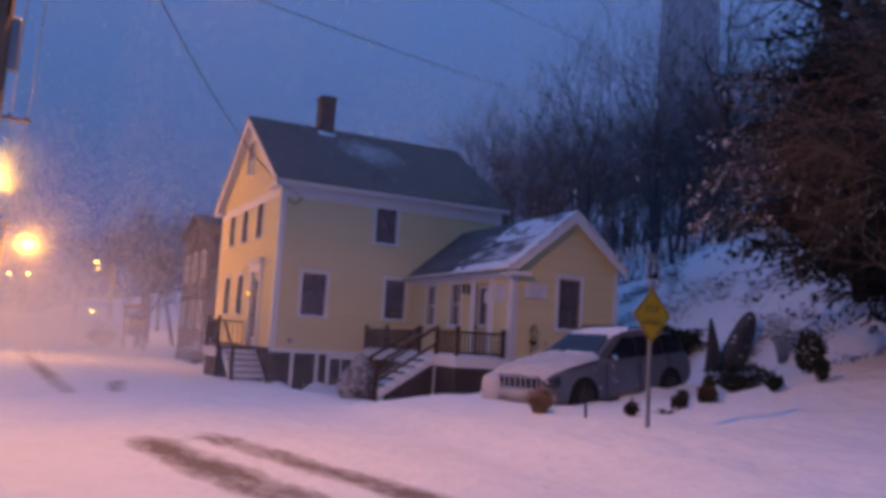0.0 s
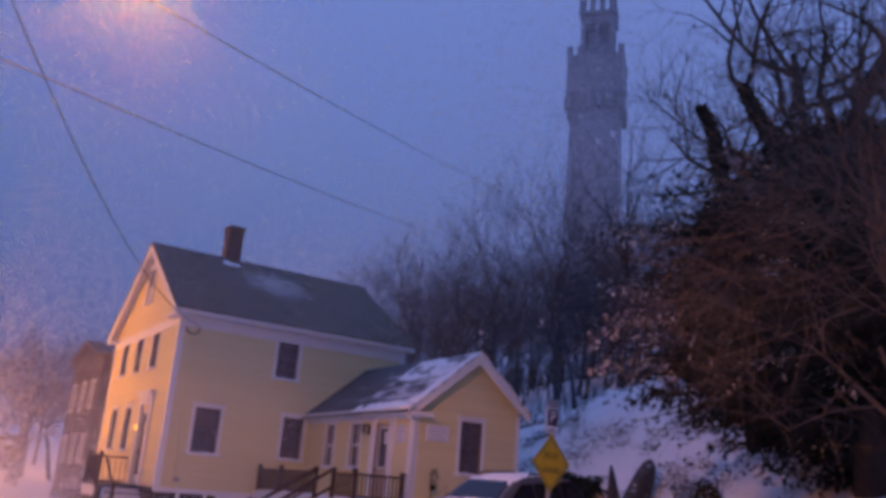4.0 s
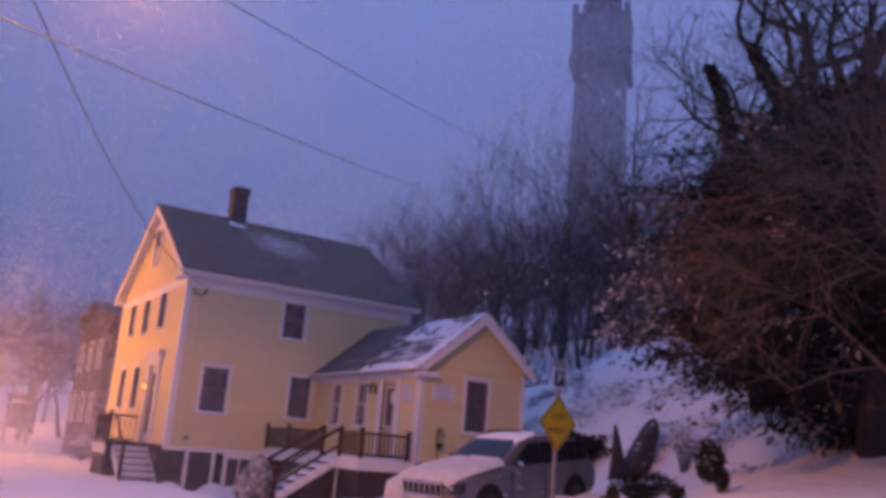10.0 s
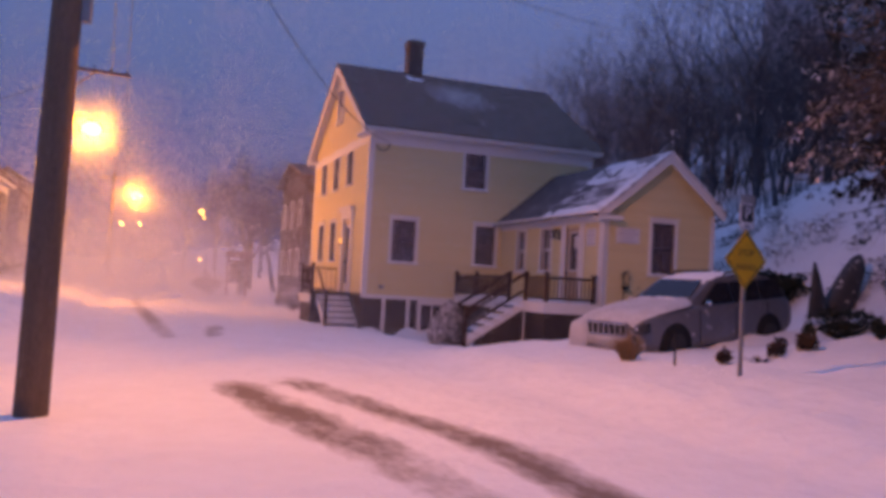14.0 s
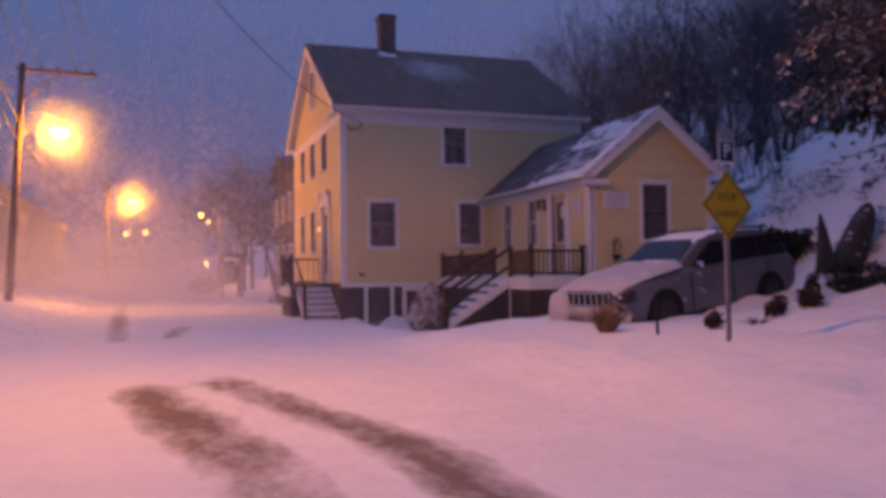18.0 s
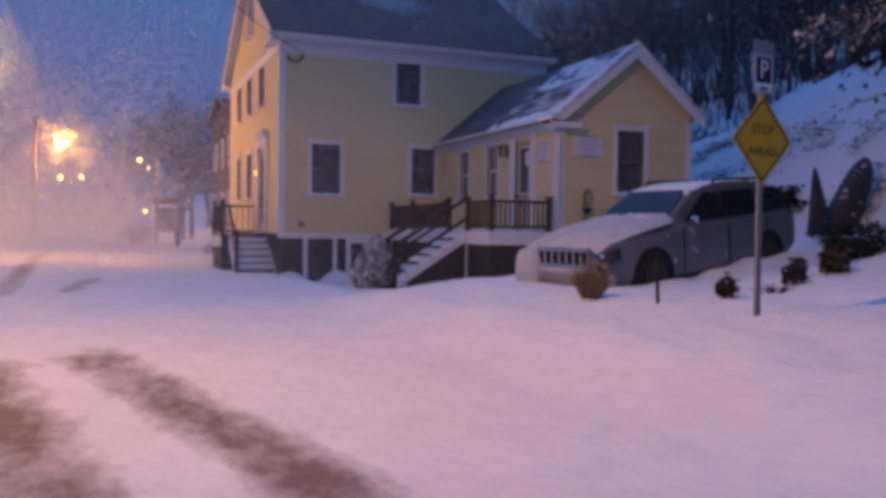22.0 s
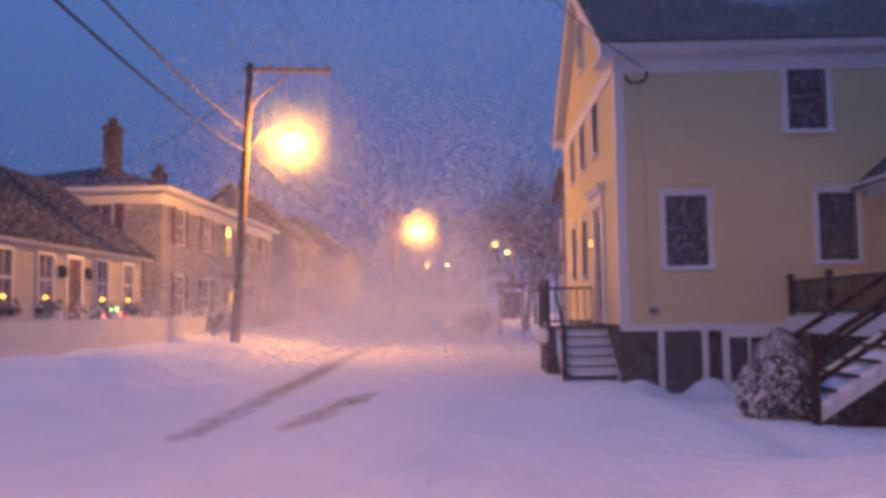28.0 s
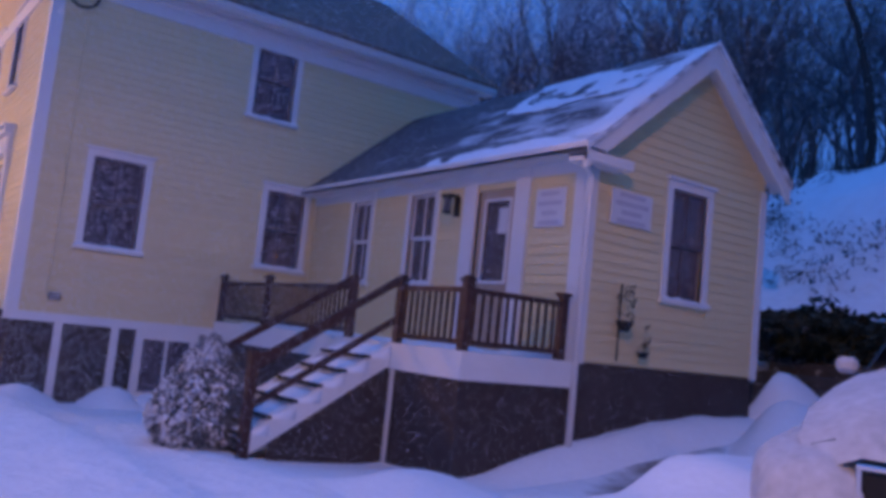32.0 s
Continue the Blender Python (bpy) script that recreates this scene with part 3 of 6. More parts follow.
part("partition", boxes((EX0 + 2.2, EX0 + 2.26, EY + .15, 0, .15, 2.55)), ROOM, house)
clapboards(house, wing_w, .02, -EY - .16, EB + .02, 2.45, [padded(h, .1) for h in wwin] + [(wdoor[0] - .3, wdoor[1] + .3, 0, 2.7)])
clapboards(house, wing_s, .16, EX1 - EX0 - .12, EB + .02, 2.5, [padded(h) for h in swin])
clapboards(house, wing_s, 0, EX1 - EX0, 2.5, ER - .2, [padded(h) for h in swin], edge=lambda v: (max(.03, RX - EX0 - (ER - .09 - v) / WP), min(EX1 - EX0 - .03, RX - EX0 + (ER - .09 - v) / WP)))
for h in wwin:
    window(house, wing_w, *h, case=.1, sash_mat=WHITE)
for h in swin:
    window(house, wing_s, *h, blind=.0)
pieces("corner_board", ((EX0 - .03, EX0 + .17, EY - .03, EY, EB - .02, 2.5), (EX0 - .03, EX0, EY, EY + .17, EB - .02, 2.5)), WHITE, house)
part("corner_board", boxes((EX1 - .12, EX1 + .03, EY - .03, EY, EB - .02, 2.85)), WHITE, house)
part("frieze", boxes((EX0 - .04, EX0, EY, 0, 2.45, 2.66)), WHITE, house)
pieces("cornice", ((EX0 - .34, EX0 - .04, EY - .3, 0, 2.60, 2.66), (EX0 - .37, EX0 - .33, EY - .32, 0, 2.6, 2.72)), WHITE, house)
part("cornice", boxes((EX0 - .34, EX0 + .45, EY - .32, EY, 2.50, 2.62)), WHITE, house, "white cornice return")
for side, end in ((-1, EX0 - .37), (1, EX1 + .20)):
    part("roof", prism([(RX, ER), (end, wing_roof(end)), (end, wing_roof(end) - .05), (RX, ER - .06)], 0 - EY + .34, Matrix.Translation((0, EY - .34, 0))), ROOF_DUST, house, "dark shingle roof slope dusted with snow")
for end in (EX0 - .34, EX1 + .18):
    e = wing_roof(end)
    part("rake_board", prism([(RX, ER - .07), (end, e - .06), (end, e - .29), (RX, ER - .36)], .05, Matrix.Translation((0, EY - .30, 0))), WHITE, house)
    part("rake_soffit", prism([(RX, ER - .13), (end, e - .08), (end, e - .12), (RX, ER - .17)], .25, Matrix.Translation((0, EY - .25, 0))), WHITE, house)
for d in ((EX0 + .03, EX0 + .2, EY + .03, 0, -1.8, EB), (EX0 + .2, EX1, EY + .03, EY + .2, -1.8, EB), (EX1 - .2, EX1, EY + .2, 0, -1.8, EB)):
    part("foundation", boxes(d), DARKWOOD, house, "dark foundation")



def roof_snow(x0, y0, z0, ex, ey, ez, u0, u1, v0, v1, seed, thick=.05, parent=None, n=26, cut=-.05):
    """A ragged sheet of snow lying on a roof slope: u runs along the eave, v up the slope."""
    bm = bmesh.new()
    nv = max(4, n // 2)
    ok, vs_ = {}, {}
    for i in range(n + 1):
        for j in range(nv + 1):
            u, v = u0 + (u1 - u0) * i / n, v0 + (v1 - v0) * j / nv
            e = min(i, n - i, j, nv - j) / 3
            h = min(1, e) * .5 + noise.noise((u * 1.1 + seed, v * 2.4, seed)) * .9 + .4 * noise.noise((u * 4, v * 7, seed))
            ok[i, j] = h > cut
            vs_[i, j] = (x0 + ex[0] * u + ey[0] * v + ez[0] * (.012 + thick * max(0, min(1, h))), y0 + ex[1] * u + ey[1] * v + ez[1] * (.012 + thick * max(0, min(1, h))), z0 + ex[2] * u + ey[2] * v + ez[2] * (.012 + thick * max(0, min(1, h))))
    made = {}
    for i in range(n):
        for j in range(nv):
            k = [(i, j), (i + 1, j), (i + 1, j + 1), (i, j + 1)]
            if all(ok[q] for q in k):
                for q in k:
                    if q not in made:
                        made[q] = bm.verts.new(vs_[q])
                bm.faces.new([made[q] for q in k])
    part("roof_snow", bm, SNOW, parent, "wind-scoured snow on the shingles", smooth=True)


wrun = RX - EX0 + .37
wl = wrun * math.hypot(1, WP)
wv = (wrun / wl, 0, WP * wrun / wl)
wn_ = (-wv[2], 0, wv[0])
z_e = wing_roof(EX0 - .37)
roof_snow(EX0 - .37, EY - .34, z_e, (0, 1, 0), wv, wn_, .0, 3.6, .02, .46, 3, .035, parent=house, n=46, cut=.12)
roof_snow(EX0 - .37, EY - .34, z_e, (0, 1, 0), wv, wn_, .0, .45, .3, wl - .02, 5, .035, parent=house, n=20, cut=-.2)
roof_snow(EX0 - .37, EY - .34, z_e, (0, 1, 0), wv, wn_, .5, 3.4, wl * .55, wl - .05, 12, .02, parent=house, n=70, cut=.34)
mrun = W / 2 + .42
ml = mrun * math.hypot(1, PITCH)
mv = (0, mrun / ml, PITCH * mrun / ml)
roof_snow(X0 - .34, -.42, 5.64, (1, 0, 0), mv, (0, -mv[2], mv[1]), 2.62, 3.35, ml - .95, ml - .32, 4, .02, parent=house, n=30, cut=.22)

# ---- side deck ----
deck = thing("side_deck", "raised wooden deck with brown railing and snowy stairs", "deck")
DX, DZ = 3.16, .15
part("platform", boxes((DX, EX0 - .04, -7.0, -.04, DZ - .05, DZ)), WHITE, deck)
pieces("fascia", ((DX - .03, DX, -7.03, -.04, DZ - .31, DZ - .02), (DX, EX0 - .04, -7.03, -7.0, DZ - .31, DZ - .02)), WHITE, deck)
pieces("skirt", ((DX + .02, DX + .05, -6.98, -.04, -1.6, DZ - .3), (DX + .05, EX0, -6.98, -6.95, -1.6, DZ - .3)), DARKWOOD, deck)
for y in (-.1, -1.9, -4.5, -5.65, -6.93):
    part("post", boxes((DX, DX + .1, y - .05, y + .05, DZ, .9), (DX - .02, DX + .12, y - .07, y + .07, .9, .94), (DX + .01, DX + .09, y - .04, y + .04, .94, .97), bevel=.006), REDWOOD, deck)
part("post", boxes((4.6, 4.7, -6.98, -6.88, DZ, .9), (4.58, 4.72, -7.0, -6.86, .9, .94)), REDWOOD, deck)
for a, b in ((-1.85, -.15), (-4.45, -1.95), (-6.88, -5.70)):
    pieces("rail", ((DX + .02, DX + .08, a, b, .78, .84), (DX + .03, DX + .07, a, b, DZ + .06, DZ + .12)), REDWOOD, deck)
    k = round((b - a) / .12)
    for i in range(k):
        y = a + (i + .5) * (b - a) / k
        part("baluster", boxes((DX + .035, DX + .065, y - .015, y + .015, DZ + .12, .78)), REDWOOD, deck)
pieces("rail", ((DX + .1, 4.6, -6.96, -6.90, .78, .84), (DX + .1, 4.6, -6.95, -6.91, DZ + .06, DZ + .12)), REDWOOD, deck)
for i in range(11):
    x = DX + .16 + i * .118
    part("baluster", boxes((x - .015, x + .015, -6.945, -6.915, DZ + .12, .78)), REDWOOD, deck)
run = .29
for i in range(6):
    z = DZ - (i + 1) * .185
    part("tread", boxes((DX - .03 - (i + 1) * run, DX - .03 - i * run + .03, -5.6, -4.55, z - .04, z), bevel=.005), DARKWOOD, deck)
    part("riser", boxes((DX - .03 - i * run - .005, DX - .03 - i * run + .015, -5.58, -4.57, z, z + .145)), WHITE, deck)

# ---- front porch ----
porch = thing("front_porch", "small front porch with wooden steps and brown railing", "porch")
part("platform", boxes((-1.42, -.05, 2.05, 4.0, -.13, -.07)), DARKWOOD, porch)
part("fascia", boxes((-1.45, -1.42, 2.02, 4.0, -.42, -.09)), WHITE, porch)
part("skirt", boxes((-1.4, -1.36, 2.1, 3.95, -1.7, -.4), (-1.36, -.05, 2.1, 2.13, -1.7, -.13)), DARKWOOD, porch)
for i in range(5):
    z = -.07 - (i + 1) * .19
    y = 2.05 - i * .32
    part("tread", boxes((-1.15, -.06, y - .32, y + .03, z - .04, z), bevel=.005), DARKWOOD, porch)
    part("riser", boxes((-1.13, -.08, y + .0, y + .02, z, z + .15)), WHITE, porch)
for x, y, z0, z1 in ((-1.37, 2.1, -.07, .95), (-1.37, 3.95, -.07, .95), (-1.2, .45, -1.4, .0)):
    part("post", boxes((x - .05, x + .05, y - .05, y + .05, z0, z1), (x - .07, x + .07, y - .07, y + .07, z1, z1 + .04)), REDWOOD, porch)


# cellar door, cellar window and posts in the foundation
part("post", boxes((.60, .72, -.03, .02, -1.6, -.12)), WHITE, house)
part("cellar_door", boxes((.72, 1.46, -.01, .02, -1.6, -.16)), DARKWOOD, house, "dark cellar door")
part("post", boxes((1.46, 1.58, -.03, .02, -1.6, -.12)), WHITE, house)
part("cellar_panel", boxes((.08, .60, -.005, .02, -1.6, -.12)), DARKWOOD, house)
part("cellar_panel", boxes((1.58, 1.82, -.005, .02, -1.6, -.12)), DARKWOOD, house)
cw = part("cellar_window", boxes((1.86, 1.99, -.03, .02, -1.15, -.12), (2.78, 2.92, -.03, .02, -1.15, -.12), (1.99, 2.78, -.03, .02, -.26, -.12), (1.82, 2.96, -.06, .02, -1.22, -1.12), (2.36, 2.41, -.015, .02, -1.12, -.26)), WHITE, house, "white-framed cellar window")
for a, b in ((1.99, 2.36), (2.41, 2.78)):
    part("pane", boxes((a, b, .0, .01, -1.12, -.26)), GLASS, cw)

# front door and its surround
d0, d1, dz0, dz1 = fdoor
fd = part("front_door", boxes((d0, d1, .05, .10, dz0, dz1), m=west), WHITE, house, "panelled front door with a dark storm pane")
part("storm_pane", boxes((d0 + .12, d1 - .12, .03, .045, dz0 + .25, dz1 - .15), m=west), GLASS, fd)
part("knob", boxes((d0 + .05, d0 + .09, .0, .05, dz0 + .95, dz0 + 1.05), m=west), BLACK, fd)
for a in (d0 - .32, d1 + .04):
    part("pilaster", boxes((a, a + .28, -.07, 0, 0.0, 2.55), (a - .02, a + .3, -.09, 0, 2.55, 2.62), (a - .02, a + .3, -.09, 0, 0, .12), m=west), WHITE, house)
part("entablature", boxes((d0 - .36, d1 + .36, -.10, 0, 2.62, 2.92), (d0 - .42, d1 + .42, -.17, 0, 2.92, 3.02), (d0 - .46, d1 + .46, -.21, 0, 3.02, 3.08), m=west), WHITE, house, "white entablature over the front door")
lan = part("door_lantern", boxes((d0 - .2, d0 - .12, -.17, -.07, 1.97, 2.0), m=west), BLACK, house, "small lit door lantern")
part("lantern_base", boxes((d0 - .2, d0 - .12, -.17, -.07, 1.75, 1.78), m=west), BLACK, lan)
part("lantern_glass", boxes((d0 - .19, d0 - .13, -.16, -.09, 1.78, 1.97), m=west), glow("lantern_glow", (1.0, .6, .2), 1.2), lan)

# the wing's door, lantern, plaques, planter, meter, downspout
a0, a1, z0, z1 = wdoor
wd = part("side_door", holed(a0, a1, z0, z1, [(a0 + .17, a1 - .17, 1.1, z1 - .16)], .045, wing_w @ Matrix.Translation((0, .04, 0))), mat("tan_door_paint", (.42, .33, .24), .5, var=.08, bump=.05), house, "tan side door with a tall glass light")
part("door_glass", boxes((a0 + .17, a1 - .17, .055, .065, 1.1, z1 - .16), m=wing_w), GLASS, wd)
part("notice", boxes((a0 + .45, a1 - .2, .035, .04, 1.75, 2.1), m=wing_w), SIGN_W, wd, "paper notice taped to the glass")
part("light_frame", boxes((a0 + .13, a0 + .17, .02, .05, 1.06, z1 - .12), (a1 - .17, a1 - .13, .02, .05, 1.06, z1 - .12), (a0 + .17, a1 - .17, .02, .05, 1.06, 1.1), (a0 + .17, a1 - .17, .02, .05, z1 - .16, z1 - .12), m=wing_w), WHITE, wd)
part("knob", tubes(([wing_w @ Vector((a0 + .07, -.04, 1.02)), wing_w @ Vector((a0 + .07, .05, 1.02))], .03)), BLACK, wd)
for d in ((a0 - .28, a0, -.045, .04, EB, 2.46), (a1, a1 + .28, -.045, .04, EB, 2.46), (a0 - .3, a1 + .3, -.06, .04, 2.46, 2.62), (a0 - .34, a1 + .34, -.26, .0, 2.62, 2.68)):
    part("door_casing", boxes(d, m=wing_w), WHITE, house, "broad white door casing")
lan = part("wall_lantern", boxes((4.35, 4.47, -.05, -.02, 2.02, 2.3), (4.37, 4.45, -.2, -.05, 2.3, 2.33), (4.34, 4.48, -.28, -.14, 2.27, 2.31), (4.36, 4.46, -.26, -.16, 2.04, 2.07), m=wing_w), BLACK, house, "black iron wall lantern, unlit")
part("lantern_glass", boxes((4.37, 4.45, -.25, -.17, 2.07, 2.27), m=wing_w), GLASS, lan)
for mm, u0, u1, v0, v1, rows in ((wing_w, 6.11, 6.65, 1.78, 2.28, 4), (wing_s, .40, 1.16, 1.89, 2.33, 4)):
    pl = part("plaque", boxes((u0, u1, -.05, -.024, v0, v1), m=mm, bevel=.006), SIGN_W, house, "white business plaque with rows of faded lettering")
    random.seed(rows + int(u0 * 10))
    for i in range(rows):
        v = v1 - (i + .55) * (v1 - v0) / rows
        k = (.62, .8, .5, .7)[i]
        c = (u0 + u1) / 2
        part("text_bar", boxes((c - k * (u1 - u0) / 2, c + k * (u1 - u0) / 2, -.053, -.0495, v - .028, v + .028), m=mm), INK_GREY, pl)
ds = part("downspout", tubes(([(EX0 - .1, EY - .06, 2.5), (EX0 - .02, EY - .08, 2.38), (EX0 - .02, EY - .08, -1.2)], .045), sides=10), WHITE, house, "white downspout at the corner", smooth=True)
part("meter", boxes((.45, .62, -.07, 0, .22, .34), bevel=.01), METAL, house, "small grey utility box")
part("conduit", tubes(([(.42, -.035, .3), (.42, -.035, 5.0)], .016)), YELLOW, house)
bm = tubes(([(.30 + .22 * math.cos(a), -.12 - .03 * math.sin(a), 5.02 + .17 * math.sin(a)) for a in [math.pi + i * math.pi / 8 for i in range(9)]], .022), ([(.52, -.12, 5.0), (.55, 0, 5.12)], .025), sides=6)
part("service_hook", bm, BLACK, house, "service drop insulator with looped cable")
bm = tubes(([(6.3, 0, 3.75), (6.3, -.12, 3.72)], .05))
part("vent_cap", bm, METAL, house)
pl = thing("wall_planter", "wrought-iron planter with withered stems on the wall", "planter", at=(5.55, EY - .03, .15))
part("rod", tubes(([(0, -.03, .05), (0, -.03, 1.0)], .012)), BLACK, pl)
part("basket", tubes(([(0, -.12, .42), (0, -.12, .55)], [.06, .12])), BLACK, pl)
part("basket", tubes(([(.42, -.08, .12), (.42, -.08, .2)], [.05, .09])), BLACK, pl)
random.seed(5)
bm = bmesh.new()
for i in range(46):
    a, h = random.uniform(0, 6.3), random.uniform(.5, .98)
    c = Vector((.12 * math.cos(a) * (1 - abs(h - .78)), -.12 + .08 * math.sin(a), h))
    tube(bm, [c, c + Vector((random.uniform(-.06, .06), random.uniform(-.04, .02), random.uniform(-.03, .07)))], [.012, .004], 4)
for i in range(16):
    c = Vector((.42 + random.uniform(-.1, .1), -.1, random.uniform(.18, .5)))
    tube(bm, [c, c + Vector((random.uniform(-.05, .05), -.02, .06))], [.01, .004], 4)
tagged(part("dry_stems", bm, mat("withered_stems", (.10, .075, .05), .9, bump=.1), pl), kind="stuff")

# stairs of the side deck: stringers, rails, newels, snow
pitch = -.185 / .29
sx0, sz0 = DX - .03, DZ


def stair_run(y0, y1, drop, depth, name, material, x1=1.45):
    poly = [(sx0, sz0 - drop), (x1, sz0 - drop + (sx0 - x1) * pitch), (x1, sz0 - drop - depth + (sx0 - x1) * pitch), (sx0, sz0 - drop - depth)]
    part(name, prism(poly, y1 - y0, Matrix.Translation((0, y0, 0))), material, deck)


stair_run(-5.66, -5.60, .02, .26, "stringer", WHITE)
stair_run(-4.55, -4.49, .02, .26, "stringer", WHITE)
stair_run(-5.58, -4.57, .3, .03, "soffit", DARKWOOD)
part("under_stair_panel", prism([(sx0 + .04, sz0 - .28), (1.70, sz0 - .28 + (sx0 - 1.70) * pitch), (1.70, -1.6), (sx0 + .04, -1.6)], .02, Matrix.Translation((0, -5.635, 0))), DARKWOOD, deck)
for y in (-5.68, -4.52):
    stair_run(y, y + .05, -.78, .10, "handrail", REDWOOD)
    stair_run(y, y + .05, -.30, .08, "lower_rail", REDWOOD)
    part("newel", boxes((1.36, 1.46, y - .02, y + .08, -1.5, -.12), (1.34, 1.48, y - .04, y + .10, -.12, -.08)), REDWOOD, deck)
for i in range(6):
    z = DZ - (i + 1) * .185
    x1, x0 = DX - .03 - i * run, DX - .03 - (i + 1) * run
    part("nosing", boxes((x0 - .04, x0 + .015, -5.675, -4.54, z - .022, z + .012), bevel=.006), DARKWOOD, deck)
    bm = bmesh.new()
    n = 8
    rows_ = []
    for k in range(n + 1):
        y = -5.665 + 1.17 * k / n
        h = .02 * noise.noise((i * 3.1, k * .7, 0))
        rows_.append([bm.verts.new(c) for c in ((x0 + .012, y, z - .02), (x0 + .02, y, z + .012), (x1 - .12, y, z + h + .07), (x1 + .01, y, z + h + .135), (x1 + .01, y, z - .02))])
    for p, q in zip(rows_, rows_[1:]):
        for a in range(4):
            bm.faces.new((p[a], p[a + 1], q[a + 1], q[a]))
    bm.faces.new(rows_[0])
    bm.faces.new(rows_[-1][::-1])
    bmesh.ops.recalc_face_normals(bm, faces=bm.faces)
    part("tread_snow", bm, SNOW, deck, smooth=True)


def drift(name, x0, x1, y0, y1, zf, hf, parent=None, label="", n=14, kind=""):
    """A soft heap of snow lying on a surface."""
    bm = bmesh.new()
    g = []
    for j in range(n + 1):
        row = []
        for i in range(n + 1):
            u, v = i / n, j / n
            x, y = x0 + (x1 - x0) * u, y0 + (y1 - y0) * v
            edge = min(1, 4 * min(u, 1 - u, v, 1 - v) + .0)
            row.append(bm.verts.new((x, y, zf(x, y) + hf(u, v) * edge ** .5 - (.02 if edge == 0 else 0))))
        g.append(row)
    for j in range(n):
        for i in range(n):
            bm.faces.new((g[j][i], g[j][i + 1], g[j + 1][i + 1], g[j + 1][i]))
    if parent:
        return part(name, bm, SNOW, parent, label, smooth=True)
    ob = link(name, bm, SNOW)
    ob.data.polygons.foreach_set("use_smooth", [True] * len(ob.data.polygons))
    return tagged(ob, label, "snowdrift", kind=kind)


drift("snow_patch", 3.4, 4.75, -6.8, -3.2, lambda x, y: DZ, lambda u, v: .03 + .06 * max(0, noise.noise((u * 3, v * 4, 1))), deck)
drift("snow_patch", 4.0, 4.78, -6.86, -6.2, lambda x, y: DZ, lambda u, v: .12 * u, deck)
drift("snow_patch", 3.4, 4.75, -3.2, -.2, lambda x, y: DZ, lambda u, v: .05 + .05 * noise.noise((u * 3, v * 4, 7)), deck)
part("skirt_board", boxes((DX - .005, DX + .02, -7.0, -6.9, -1.6, DZ - .3)), DARKWOOD, deck)
part("skirt_batten", boxes((DX - .005, DX + .02, -5.72, -5.66, -1.6, DZ - .3)), WHITE, deck)

# front porch railing and side
for a, b in ((2.15, 3.9),):
    pieces("rail", ((-1.40, -1.34, a, b, .82, .88), (-1.39, -1.35, a, b, .02, .07)), REDWOOD, porch)
    for i in range(13):
        y = a + (i + .5) * (b - a) / 13
        part("baluster", boxes((-1.385, -1.355, y - .015, y + .015, .07, .82)), REDWOOD, porch)
pieces("rail", ((-1.32, -.05, 3.92, 3.98, .82, .88), (-1.32, -.05, 3.93, 3.97, .02, .07)), BLACK, porch)
for i in range(7):
    x = -1.2 + i * .18
    part("baluster", boxes((x - .012, x + .012, 3.94, 3.96, .07, .82)), BLACK, porch)
for x in (-1.2, -.12):
    poly = [(2.1, .86), (.45, -.12), (.45, -.20), (2.1, .78)]
    if x < -.5:
        part("handrail", prism(poly, .05, Matrix(((0, 1, 0, x - .025), (1, 0, 0, 0), (0, 0, 1, 0), (0, 0, 0, 1)))), REDWOOD, porch)
    part("stringer", prism([(2.05, -.1), (.40, -1.05), (.40, -1.35), (2.05, -.42)], .05, Matrix(((0, 1, 0, x - .0), (1, 0, 0, 0), (0, 0, 1, 0), (0, 0, 0, 1)))), WHITE, porch)
for i in range(5):
    z = -.07 - (i + 1) * .19
    y = 2.05 - i * .32
    drift("tread_snow", -1.1, -.1, y - .30, y, lambda x, yy: z, lambda u, v: .05 + .03 * noise.noise((u * 2, i, 5)), porch, n=5)


# ---- the snow-covered car ----
def loft(sections, closed=True):
    """Skins rings of equal length."""
    bm = bmesh.new()
    rings = [[bm.verts.new(p) for p in s] for s in sections]
    k = len(rings[0])
    for a, b in zip(rings, rings[1:]):
        for i in range(k if closed else k - 1):
            bm.faces.new((a[i], a[(i + 1) % k], b[(i + 1) % k], b[i]))
    if closed:
        bm.faces.new(rings[0][::-1])
        bm.faces.new(rings[-1])
    bmesh.ops.recalc_face_normals(bm, faces=bm.faces)
    return bm


CARPAINT = mat("silver_car_paint", (.17, .175, .20), .45, .35, var=.2, scale=2.5, fine=18, bump=.05, snow=.12)
CARGLASS = pane_mat("tinted_car_glass", (.02, .022, .03), .08)
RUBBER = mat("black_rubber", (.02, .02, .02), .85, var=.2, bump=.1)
DUSTED = mat("thin_blown_snow", (.50, .51, .55), .8, var=.22, scale=2.5, fine=16, bump=.3)
CHROME = mat("chrome", (.62, .62, .64), .18, 1.0, var=.05, bump=0)
car = thing("parked_car", "silver sport utility vehicle half covered in drifted snow", "car")
CM = pose(2.03, -13.58, -.96, 0, -5.6, 14)


def cpart(name, bm, material, parent=None, label="", smooth=False):
    bmesh.ops.transform(bm, matrix=CM, verts=bm.verts)
    return part(name, bm, material, parent or car, label, smooth)


def section(x, w, zb, zs, zt, inset):
    """One slice of the body: sill, widest line, shoulder, top."""
    c = .97
    half = [(w - .10, zb), (w - .03, zb + .08), (w, zb + .2), (w, zs - .22), (w - .012, zs - .1), (w - .045, zs - .01), (w - .1, zs + (zt - zs) * .45), (w - inset, zt), ((w - inset) * .5, zt + .012)]
    return [(x, c - a, z) for a, z in half] + [(x, c + a, z) for a, z in half[::-1]]


